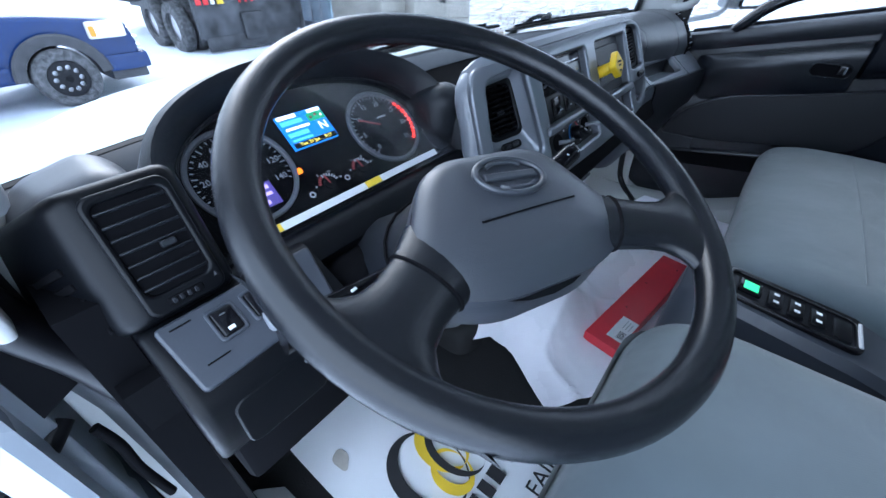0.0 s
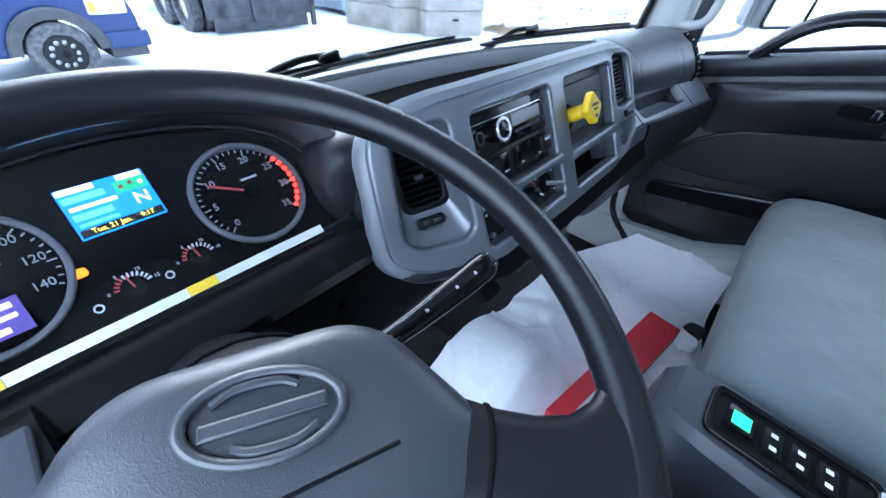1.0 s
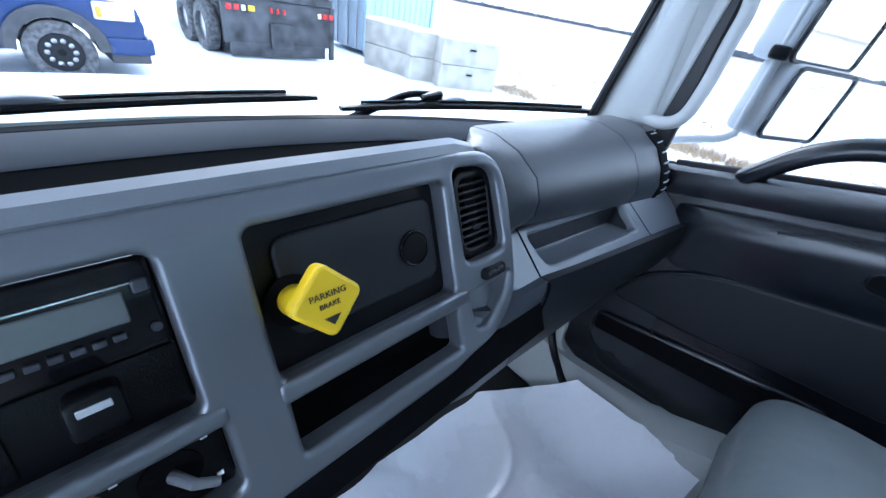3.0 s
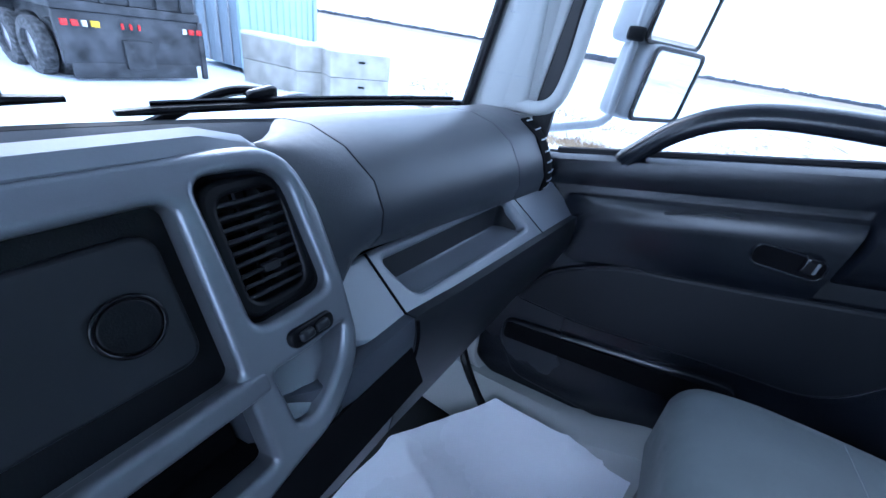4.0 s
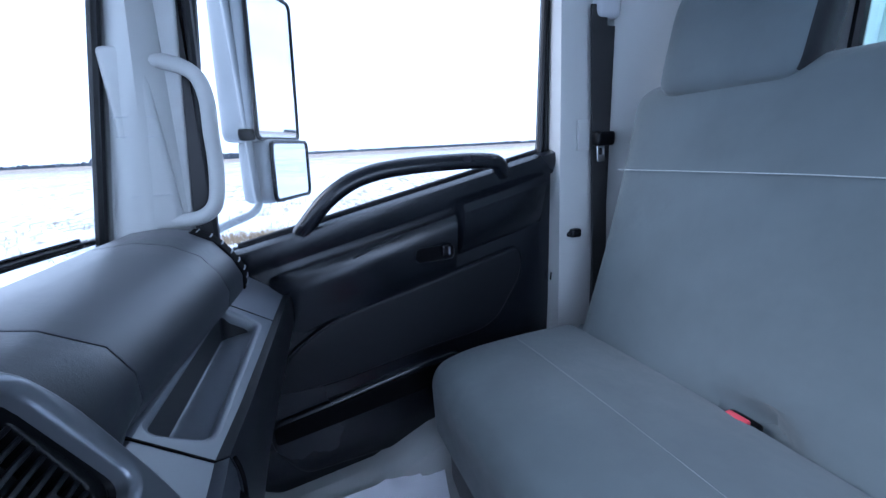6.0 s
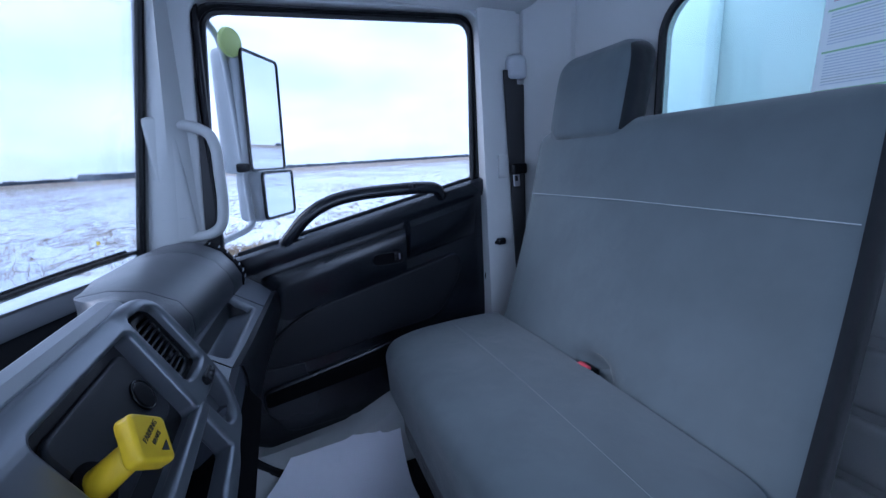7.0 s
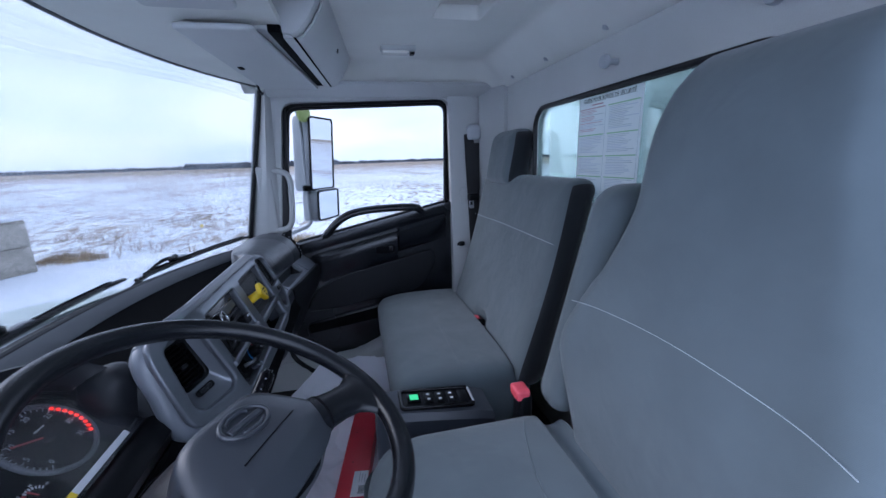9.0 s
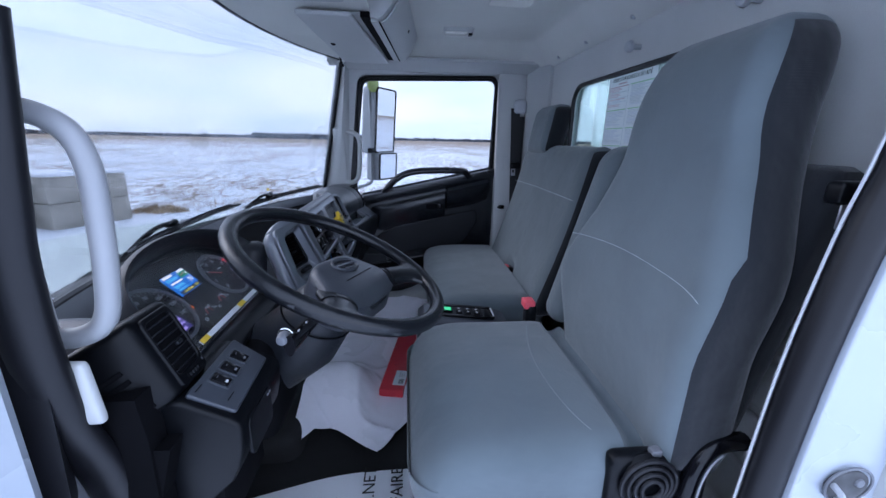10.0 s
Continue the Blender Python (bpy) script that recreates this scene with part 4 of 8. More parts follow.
MOUTH_L = rpoly([(-0.262, 0.010), (-0.194, 0.017), (-0.189, -0.118), (-0.204, -0.130), (-0.264, -0.124), (-0.279, -0.108)], [0.016, 0.014, 0.012, 0.012, 0.014, 0.014])
MOUTH_R = rpoly([(0.252, 0.020), (0.303, 0.016), (0.311, -0.070), (0.256, -0.074)], [0.014, 0.020, 0.012, 0.010])
CHIN = rpoly([(0.256, -0.104), (0.313, -0.098), (0.303, -0.119), (0.270, -0.147), (0.259, -0.146)], [0.006, 0.006, 0.014, 0.005, 0.005])
bezel = part("bezel", bent(plate([outline, MOUTH_L, MOUTH_R, CHIN] + [rrect(*r, 0.008 if k < 3 else 0.004) for k, r in enumerate((RADIO, HVAC, PANEL, SLOT))], 0.024, 0.0056, pose(0, 0, -0.005), 5)), SILVER, dash, "satin grey painted bezel", sharp=50)
wn_ = bezel.modifiers.new("even_shading", "WEIGHTED_NORMAL")
wn_.keep_sharp, wn_.weight = True, 80


def funnel(rings, caps=False):
    """A sloping throat inside the bezel: loops of the flat stack, each with its depth."""
    return loft([[stack_bend((x, v, n)) for x, v in lp] for lp, n in rings], caps, True)


def shrunk(lp, box_, k):
    """A loop drawn a share k of the way to a rounded box with the same corners."""
    cx, cy, hx, hy = (box_[0] + box_[2]) / 2, (box_[1] + box_[3]) / 2, (box_[2] - box_[0]) / 2, (box_[3] - box_[1]) / 2
    ax, ay = (min(p[0] for p in lp) + max(p[0] for p in lp)) / 2, (min(p[1] for p in lp) + max(p[1] for p in lp)) / 2
    sx, sy = (max(p[0] for p in lp) - min(p[0] for p in lp)) / 2, (max(p[1] for p in lp) - min(p[1] for p in lp)) / 2
    return [(p[0] + (cx + (p[0] - ax) / sx * hx - p[0]) * k, p[1] + (cy + (p[1] - ay) / sy * hy - p[1]) * k) for p in lp]


part("vent_throat", funnel([(shrunk(MOUTH_L, VENT_L, k), n) for k, n in ((-0.10, -0.001), (0.0, -0.005), (0.10, -0.010), (0.9, -0.021), (1.0, -0.024), (1.02, -0.030))]), SILVER, bezel, sharp=50)
part("vent_throat", funnel([(shrunk(MOUTH_R, VENT_R, k), n) for k, n in ((-0.5, -0.001), (0.0, -0.004), (0.4, -0.008), (0.9, -0.014), (1.05, -0.020))]), BLACK, bezel)
chin_n = lambda v: -0.0035 - 0.017 * min(1.0, max(0.0, (v + 0.146) / 0.044))
part("chin_scoop", loft([[stack_bend((x, v, n if n is not None else chin_n(v))) for x, v in shrunk(CHIN, (0.264, -0.141, 0.304, -0.105), k)] for k, n in ((-0.4, -0.001), (0.0, -0.003), (0.12, None), (0.6, None), (1.4, None))], "end"), SILVER, bezel, sharp=30)
# the slate body that wraps the bezel's outer edge, and the lip below it
part("end_cheek", tube(smooth_path([stack_bend(q) for q in ((-0.150, 0.022, -0.024), (-0.215, 0.022, -0.024), (-0.266, 0.018, -0.022), (-0.286, -0.004, -0.022), (-0.292, -0.05, -0.022), (-0.301, -0.100, -0.022), (-0.300, -0.130, -0.022), (-0.268, -0.154, -0.022), (-0.205, -0.162, -0.022), (-0.165, -0.176, -0.022))], 5), 0.019, 14), DASH_TOP, dash)
part("lower_lip", tube(smooth_path([stack_bend(q) for q in ((-0.296, -0.140, -0.024), (-0.268, -0.160, -0.018), (-0.205, -0.170, -0.018), (-0.165, -0.184, -0.018), (0.03, -0.191, -0.018), (0.236, -0.188, -0.018), (0.295, -0.160, -0.022), (0.322, -0.128, -0.026))], 5), 0.016, 12), CHARCOAL, dash)
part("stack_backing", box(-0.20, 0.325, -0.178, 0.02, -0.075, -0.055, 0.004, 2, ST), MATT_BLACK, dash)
for r, SV in ((VENT_L, SL @ pose(0, 0, -0.013)), (VENT_R, ST @ pose(0, 0, 0.009))):
    v = part("air_vent", plate([rrect(r[0] - 0.004, r[1] - 0.004, r[2] + 0.004, r[3] + 0.004, 0.014), rrect(r[0] + 0.005, r[1] + 0.005, r[2] - 0.005, r[3] - 0.005, 0.010)], 0.020, 0.003, SV @ pose(0, 0, -0.016)), BLACK, dash, "black louvred air vent")
    for k in range(9):
        y = r[1] + 0.010 + k * (r[3] - r[1] - 0.020) / 8
        # driver-end louvres go near-black to carry the shade of the deeper throat
        part("louvre", box(r[0] + 0.004, r[2] - 0.004, -0.0014, 0.0014, -0.013, 0.0, 0.0010, 2, SV @ pose(0, y, -0.008, -16, 0, 0)), CHARCOAL if r is VENT_R else MATT_BLACK, v)
    for k in range(4):
        x = r[0] + (k + 1) * (r[2] - r[0]) / 5
        part("upright_vane", box(x - 0.001, x + 0.001, r[1] + 0.006, r[3] - 0.006, -0.050, -0.036, 0, 1, SV), MATT_BLACK, v)
    part("duct", box(r[0] - 0.012, r[2] + 0.012, r[1] - 0.012, r[3] + 0.012, -0.062, -0.056, 0, 1, SV), MATT_BLACK, v)
    part("tab", box((r[0] + r[2]) / 2 - 0.006, (r[0] + r[2]) / 2 + 0.006, -0.046, -0.040, -0.012, -0.006, 0.001, 1, SV), CHARCOAL, v)
# thumb wheels below the vents
for x0, x1, v0, v1, SV in ((-0.258, -0.222, -0.103, -0.090, SL @ pose(0, 0, -0.013, -14, 0, 0) @ pose(0, 0.002, -0.022)), (0.268, 0.303, -0.0955, -0.0825, ST @ pose(0, 0, 0.0120))):
    w = part("thumb_wheel_slot", plate([rrect(x0, v0, x1, v1, 0.0055)], 0.008, 0.0015, SV @ pose(0, 0, 0.003)), BLACK, bezel, "black thumb wheel slot")
    for q in (0.32, 0.68):
        c = x0 + (x1 - x0) * q
        part("thumb_wheel", cushion(c - 0.0055, c + 0.0055, v0 + 0.0030, v1 - 0.0030, 0.003, 0.0105, 0.0026, lambda p, SV=SV: SV @ p, 5), CHARCOAL, w)

# radio with switches below it
radio = thing("car_radio", sp(-0.07, -0.045, -0.02), "black car radio with a silver ring knob", "radio")
part("body", box(RADIO[0] + 0.001, RADIO[2] - 0.001, -0.046, 0.008, -0.05, -0.006, 0.003, 2, ST), GLOSS_BLACK, radio)
part("trim_line", box(RADIO[0] + 0.006, RADIO[2] - 0.006, -0.0062, -0.0044, -0.007, -0.0035, 0.0005, 1, ST), CHROME, radio)
part("screen", box(-0.070, 0.004, -0.0265, -0.0085, -0.007, -0.0045, 0.001, 1, ST), material("grey_lcd_glass", (0.11, 0.12, 0.125), 0.15), radio)
for k in range(8):
    part("key", box(-0.066 + k * 0.0085, -0.060 + k * 0.0085, -0.0345, -0.0310, -0.006, -0.003, 0.0006, 1, ST), SLATE, radio)
kn = part("volume_knob", cyl(sp(-0.111, -0.0205, -0.008), sp(-0.111, -0.0205, 0.010), 0.0152, 0.0145, 32, 0.002), GLOSS_BLACK, radio)
part("ring", plate([circle(-0.111, -0.0205, 0.0158, 36), circle(-0.111, -0.0205, 0.0112, 36)], 0.004, 0.0012, ST @ pose(0, 0, 0.010)), CHROME, kn)
part("small_ring", plate([circle(-0.143, -0.0225, 0.0085, 28), circle(-0.143, -0.0225, 0.0066, 28)], 0.003, 0.0005, ST @ pose(0, 0, -0.004)), SLATE, radio)
part("knob_link", box(-0.134, -0.122, -0.0235, -0.0215, -0.006, -0.0035, 0, 1, ST), SLATE, radio)
for y in (-0.012, -0.036):
    part("key", box(-0.158, -0.148, y - 0.002, y + 0.002, -0.006, -0.0035, 0.0006, 1, ST), SLATE, radio)
part("eject_key", box(0.008, 0.016, -0.012, -0.004, -0.006, -0.0025, 0.001, 1, ST), SLATE, radio)
part("socket", cyl(sp(0.013, -0.0335, -0.007), sp(0.013, -0.0335, -0.004), 0.0028), SLATE, radio)
pan = thing("switch_panel", sp(-0.07, -0.07, -0.02), "black switch panel with rocker switches below radio", "switch panel")
part("face", box(RADIO[0] + 0.001, RADIO[2] - 0.001, -0.091, -0.047, -0.04, -0.009, 0.002, 2, ST), BLACK, pan)
for x, w in ((-0.106, 0.034), (-0.066, 0.018), (-0.022, 0.022)):
    rk = part("rocker", box(x - w / 2, x + w / 2, -0.086, -0.053, -0.010, -0.003, 0.002, 2, ST @ pose(0, 0, 0, 3, 0, 0)), GLOSS_BLACK, pan)
    part("legend", bar(x, -0.075, w * 0.3, 0.0018, ST @ pose(0, 0, 0.0)), GRIP, rk)
part("legend", bar(-0.150, -0.066, 0.004, 0.003, ST @ pose(0, 0, -0.0085)), GRIP, pan)
part("power_plug", cushion(-0.034, -0.010, -0.072, -0.050, -0.006, 0.016, 0.004, lambda p: ST @ p, 4), BLACK, pan)
part("plug_face", box(-0.029, -0.015, -0.058, -0.054, 0.015, 0.0172, 0.0005, 1, ST), GRIP, pan)

hv = thing("heater_controls", sp(-0.07, -0.13, -0.02), "black heater control panel with levers and a temperature dial", "heater controls")
part("face", box(HVAC[0] + 0.001, HVAC[2] - 0.001, HVAC[1] + 0.001, HVAC[3] - 0.001, -0.04, -0.010, 0.002, 2, ST), BLACK, hv)
dial = part("dial", cyl(sp(-0.055, -0.130, -0.010), sp(-0.055, -0.130, 0.006), 0.014, 0.012, 28, 0.002), BLACK, hv)
part("grip_bar", box(-0.0035, 0.0035, -0.013, 0.013, 0.0, 0.012, 0.002, 2, ST @ pose(-0.055, -0.130, 0.004, 0, 0, 55)), BLACK, dial)
part("pointer", box(-0.0008, 0.0008, 0.003, 0.012, 0.0115, 0.0128, 0, 1, ST @ pose(-0.055, -0.130, 0.004, 0, 0, 55)), LEGEND, dial)
for a0, a1, mt in ((100, 205, material("blue_scale_paint", (0.02, 0.16, 0.45), 0.5)), (-15, 70, material("red_scale_paint", (0.35, 0.03, 0.05), 0.5)), (72, 98, LEGEND)):
    arc = [radians(a0 + (a1 - a0) * k / 10) for k in range(11)]
    part("scale_arc", plate([[(-0.055 + 0.0225 * math.cos(a), -0.130 + 0.0225 * math.sin(a)) for a in arc] + [(-0.055 + 0.0195 * math.cos(a), -0.130 + 0.0195 * math.sin(a)) for a in reversed(arc)]], 0.001, 0, ST @ pose(0, 0, -0.0095)), mt, hv)
for x, a in ((-0.125, -18), (-0.005, -60)):
    lv = part("lever_plate", plate([circle(x, -0.128, 0.017, 24, 0.015)], 0.002, 0, ST @ pose(0, 0, -0.0095)), MATT_BLACK, hv)
    part("lever", tube([sp(x, -0.128, -0.008), sp(x + 0.008, -0.128 - 0.002, 0.008), sp(x + 0.020, -0.128 + 0.008 * a / 60, 0.010)], lambda u: 0.004 - 0.001 * u, 10), GAUGE_RING, lv)
part("slider_knob", cyl(sp(-0.098, -0.149, -0.010), sp(-0.098, -0.149, 0.012), 0.005, 0.0065, 20, 0.002), SLATE, hv)
part("slider_knob", cyl(sp(-0.160, -0.146, -0.010), sp(-0.160, -0.146, 0.0), 0.004, 0.004, 16, 0.001), SLATE, hv)
for x, y in ((-0.158, -0.118), (-0.096, -0.114), (-0.03, -0.114), (0.016, -0.114), (0.018, -0.145), (-0.034, -0.148)):
    part("legend", bar(x, y, 0.004, 0.003, ST @ pose(0, 0, -0.0093)), LEGEND, hv)
part("rail", box(HVAC[0] - 0.004, HVAC[2] + 0.004, -0.1045, -0.0915, -0.006, 0.010, 0.004, 3, ST), SILVER, bezel)
part("rail", box(0.062, 0.254, -0.1145, -0.0985, -0.006, 0.009, 0.004, 3, ST), SILVER, bezel)

vp = thing("valve_panel", sp(0.17, -0.05, -0.02), "black panel with yellow diamond parking brake valve", "brake valve panel")
part("face", plate([rrect(PANEL[0] - 0.002, PANEL[1] - 0.002, PANEL[2] + 0.002, PANEL[3] + 0.002, 0.004)], 0.012, 0.002, ST @ pose(0, 0, -0.018)), BLACK, vp)
part("raised_plate", plate([rrect(PANEL[0] + 0.018, PANEL[1] + 0.020, PANEL[2] - 0.008, PANEL[3] - 0.012, 0.012)], 0.006, 0.003, ST @ pose(0, 0, -0.010)), CHARCOAL, vp)
part("blank_cap_ring", plate([circle(0.206, -0.044, 0.0165, 32), circle(0.206, -0.044, 0.0142, 32)], 0.003, 0.001, ST @ pose(0, 0, -0.006)), GLOSS_BLACK, vp)
part("blank_cap", plate([circle(0.206, -0.044, 0.0138, 32)], 0.004, 0.0012, ST @ pose(0, 0, -0.0065)), BLACK, vp)
val = part("valve_recess", plate([circle(0.090, -0.049, 0.019, 28)], 0.002, 0, ST @ pose(0, 0, -0.0068)), MATT_BLACK, vp)
part("valve_stem", cyl(sp(0.090, -0.049, -0.008), sp(0.096, -0.0440, 0.024), 0.0115, 0.0105, 24, 0.001), YELLOW, val)
dm = ST @ pose(0.097, -0.043, 0.030, 0, 0, 45)
kb = part("diamond_knob", plate([rrect(-0.019, -0.019, 0.019, 0.019, 0.006)], 0.013, 0.003, dm), YELLOW, val, "yellow diamond-shaped parking valve knob")
dl = ST @ pose(0.097, -0.043, 0.0373)
part("word_line", lettering("PARKING", 0.0062, dl @ pose(0, 0.005, 0), 0.0002), PRINT_BLACK, kb)
part("word_line", lettering("BRAKE", 0.0050, dl @ pose(0, -0.002, 0), 0.0002), PRINT_BLACK, kb)
part("arrow_mark", plate([[(-0.006, -0.010), (0.006, -0.010), (0.0, -0.016)]], 0.0004, 0, dl), PRINT_BLACK, kb)
part("slot_tray", box(SLOT[0] - 0.003, SLOT[2] + 0.003, SLOT[1] - 0.003, SLOT[3] + 0.003, -0.052, -0.048, 0, 1, ST), MATT_BLACK, dash)

# under the centre stack
lh = [(sp(0, -0.17).y - 0.004, sp(0, -0.17).z + 0.004), (0.895, 0.555), (0.905, 0.535), (1.00, 0.45), (1.16, 0.34), (1.25, 0.35), (1.15, 0.54), (1.02, 0.55)]
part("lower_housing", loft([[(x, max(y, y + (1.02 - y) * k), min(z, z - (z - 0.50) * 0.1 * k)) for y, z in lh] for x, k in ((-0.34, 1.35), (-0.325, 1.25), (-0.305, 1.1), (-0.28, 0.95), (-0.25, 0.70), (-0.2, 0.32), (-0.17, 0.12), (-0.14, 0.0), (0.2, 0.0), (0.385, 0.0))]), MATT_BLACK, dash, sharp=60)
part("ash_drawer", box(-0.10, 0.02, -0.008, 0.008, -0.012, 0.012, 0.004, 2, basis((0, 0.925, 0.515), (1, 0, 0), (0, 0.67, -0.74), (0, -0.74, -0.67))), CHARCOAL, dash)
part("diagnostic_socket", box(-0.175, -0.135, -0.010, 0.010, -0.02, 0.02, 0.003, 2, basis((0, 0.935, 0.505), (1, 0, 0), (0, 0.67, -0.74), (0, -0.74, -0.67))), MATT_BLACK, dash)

# passenger side: rolled pad above, ledge with a tray below
roll = [(1.20, 0.66), (1.14, 0.735), (1.09, 0.752), (1.045, 0.755), (1.005, 0.746), (0.972, 0.726), (0.955, 0.698), (0.950, 0.672), (0.958, 0.650), (0.972, 0.640), (1.05, 0.60)]
def roll_ring(x, k=1.0, dz=0.0, dy=0.0):
    back, e = 1.06 + 0.35 * max(0.0, x - 0.33), x - 0.58
    low = lambda z: min(1.0, max(0.0, (0.722 - z) / 0.07))
    return [(x, min(back, 1.06 + (y - 1.06) * k + dy) - 0.074 * e * low(z), 0.69 + (z - 0.69) * k + dz - 0.060 * e * low(z)) for y, z in roll]
def tail_ring(x, back, dz):
    return [(x, max(min(y, back), 1.040 + (z - 0.74) * 0.44), z + dz) for y, z in roll]
EDGE = [(0.034, -0.060), (0.034, -0.046), (0.034, -0.030), (0.033, -0.014), (0.024, -0.008), (0.0, -0.007), (-0.032, -0.007), (-0.066, -0.007), (-0.098, -0.008), (-0.120, -0.012), (-0.125, -0.06)]
def edge_ring(x, k):
    """The pad's section close to the bezel: its flat edge, drawn a share k of the way to the roll."""
    a, b = [Vector(sp(x, v, n)) for v, n in EDGE], [Vector(q) for q in roll_ring(x, 1.0, 0.007)]
    return [p.lerp(q, k) for p, q in zip(a, b)]
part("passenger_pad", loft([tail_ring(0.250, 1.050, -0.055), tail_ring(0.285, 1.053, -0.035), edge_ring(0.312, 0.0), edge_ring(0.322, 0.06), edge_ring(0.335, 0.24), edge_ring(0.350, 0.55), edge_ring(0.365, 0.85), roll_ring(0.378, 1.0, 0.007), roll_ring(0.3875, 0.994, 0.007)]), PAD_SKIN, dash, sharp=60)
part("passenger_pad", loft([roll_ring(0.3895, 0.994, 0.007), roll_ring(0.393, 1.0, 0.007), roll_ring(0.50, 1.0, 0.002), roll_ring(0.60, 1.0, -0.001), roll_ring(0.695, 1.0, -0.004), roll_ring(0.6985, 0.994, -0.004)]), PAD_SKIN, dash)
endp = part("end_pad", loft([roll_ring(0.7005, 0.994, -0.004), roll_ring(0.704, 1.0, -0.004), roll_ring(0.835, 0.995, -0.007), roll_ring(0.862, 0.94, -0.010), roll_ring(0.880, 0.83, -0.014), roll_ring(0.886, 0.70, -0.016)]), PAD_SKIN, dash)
def vent_row(x, k, out):
    """The lower front of the end pad's section at x, drawn out a little."""
    pts = [Vector(q) for q in roll_ring(x, k, -0.007)[4:9]]
    return smooth_path([q + (q - Vector((x, 1.06, 0.69))).normalized() * out for q in pts], 4)
part("side_vent", thick(loft([vent_row(0.808, 0.9955, -0.001), vent_row(0.811, 0.995, 0.0022), vent_row(0.836, 0.993, 0.0022), vent_row(0.858, 0.962, 0.0025), vent_row(0.872, 0.90, 0.002)], False, False), 0.005), MATT_BLACK, endp, "black slatted side air vent")
for p, q in list(zip(vent_row(0.824, 0.994, 0.0030), vent_row(0.858, 0.962, 0.0032)))[1:-1:2]:
    part("slat", tube([p, p.lerp(q, 0.5) + (p - Vector((p.x, 1.06, 0.69))).normalized() * 0.0012, q], 0.0013, 6), GRIP, endp)

# block at the driver's outer corner
part("driver_end_pad", cushion(-0.795, -0.690, 1.095, 1.215, 0.58, 0.733, 0.038, lambda p: (p.x, p.y, p.z - 0.22 * max(0.0, -0.72 - p.x)), 12), SLATE, dash)

LD = basis((0, 0.937, 0.619), (1, 0, 0), (0, 0.775, 0.632), (0, -0.632, 0.775))   # the sloping ledge
TRAY = rpoly([(0.402, 0.047), (0.688, 0.027), (0.694, -0.026), (0.415, -0.001)], [0.012, 0.014, 0.014, 0.014])
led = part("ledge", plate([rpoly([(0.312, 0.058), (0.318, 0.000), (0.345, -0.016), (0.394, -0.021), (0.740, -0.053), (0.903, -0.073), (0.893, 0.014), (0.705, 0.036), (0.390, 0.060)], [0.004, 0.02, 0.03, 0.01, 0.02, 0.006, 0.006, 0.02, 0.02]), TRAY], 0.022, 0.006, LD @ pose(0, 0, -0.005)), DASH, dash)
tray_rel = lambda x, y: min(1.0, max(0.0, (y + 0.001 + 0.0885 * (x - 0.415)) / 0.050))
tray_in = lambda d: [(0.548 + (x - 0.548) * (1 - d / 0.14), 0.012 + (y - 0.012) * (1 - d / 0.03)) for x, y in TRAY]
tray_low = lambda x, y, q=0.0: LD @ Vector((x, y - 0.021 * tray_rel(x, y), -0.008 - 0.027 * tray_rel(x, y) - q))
# same moulding as the ledge; charcoal puts the tray's shade into its wall
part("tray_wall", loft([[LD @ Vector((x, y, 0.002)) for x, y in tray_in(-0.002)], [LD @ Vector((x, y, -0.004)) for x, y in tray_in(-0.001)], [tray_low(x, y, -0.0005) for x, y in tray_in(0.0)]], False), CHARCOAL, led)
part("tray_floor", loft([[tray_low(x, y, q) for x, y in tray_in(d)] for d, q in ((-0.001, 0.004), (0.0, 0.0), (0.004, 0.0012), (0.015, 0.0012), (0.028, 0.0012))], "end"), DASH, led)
part("seam", box(0.3875, 0.3900, -0.022, 0.058, 0.0, 0.0068, 0, 1, LD), MATT_BLACK, led)
part("seam", box(-0.0008, 0.0008, -0.051, 0.037, 0.0, 0.0068, 0, 1, LD @ pose(0.716, 0, 0, 0, 0, 12)), MATT_BLACK, led)
lip_ = lambda x: (0.026 - 0.087 * (x - 0.39), 0.014 - 0.070 * (x - 0.39))
fas = []
for x, d in ((0.245, 0.040), (0.262, 0.018), (0.28, 0.006), (0.31, 0.0), (0.37, 0.0), (0.48, 0.0), (0.6, 0.0), (0.75, 0.0), (0.885, 0.0)):
    a, b = lip_(max(x, 0.36))
    low = min(1.0, max(0.0, (x - 0.40) / 0.35))
    fas.append([(x, 0.888 + d + a, 0.604 + b), (x, 0.885 + d + a, 0.590 + b), (x, 0.885 + d + a, 0.572 + b), (x, 0.888 + d + a, 0.538 + b), (x, 0.900 + d + a * 0.8, 0.490 + b), (x, 0.915 + d + a * 0.5, 0.447), (x, 0.945 + d, 0.42 - 0.06 * low), (x, 1.14, 0.38 - 0.05 * low), (x, 1.14, 0.45), (x, 0.985 + d, 0.51), (x, 0.930 + d + a, 0.585 + b), (x, 0.910 + d + a, 0.602 + b)])
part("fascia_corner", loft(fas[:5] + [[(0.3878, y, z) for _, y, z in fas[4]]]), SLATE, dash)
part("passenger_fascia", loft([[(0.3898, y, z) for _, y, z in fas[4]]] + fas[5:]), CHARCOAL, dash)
part("fascia_seam", tube(smooth_path([(0.3887, 0.9125, 0.618), (0.3887, 0.9095, 0.602), (0.3887, 0.9095, 0.584), (0.3887, 0.9125, 0.552), (0.3887, 0.920, 0.505)], 4), 0.0016, 6), MATT_BLACK, led)
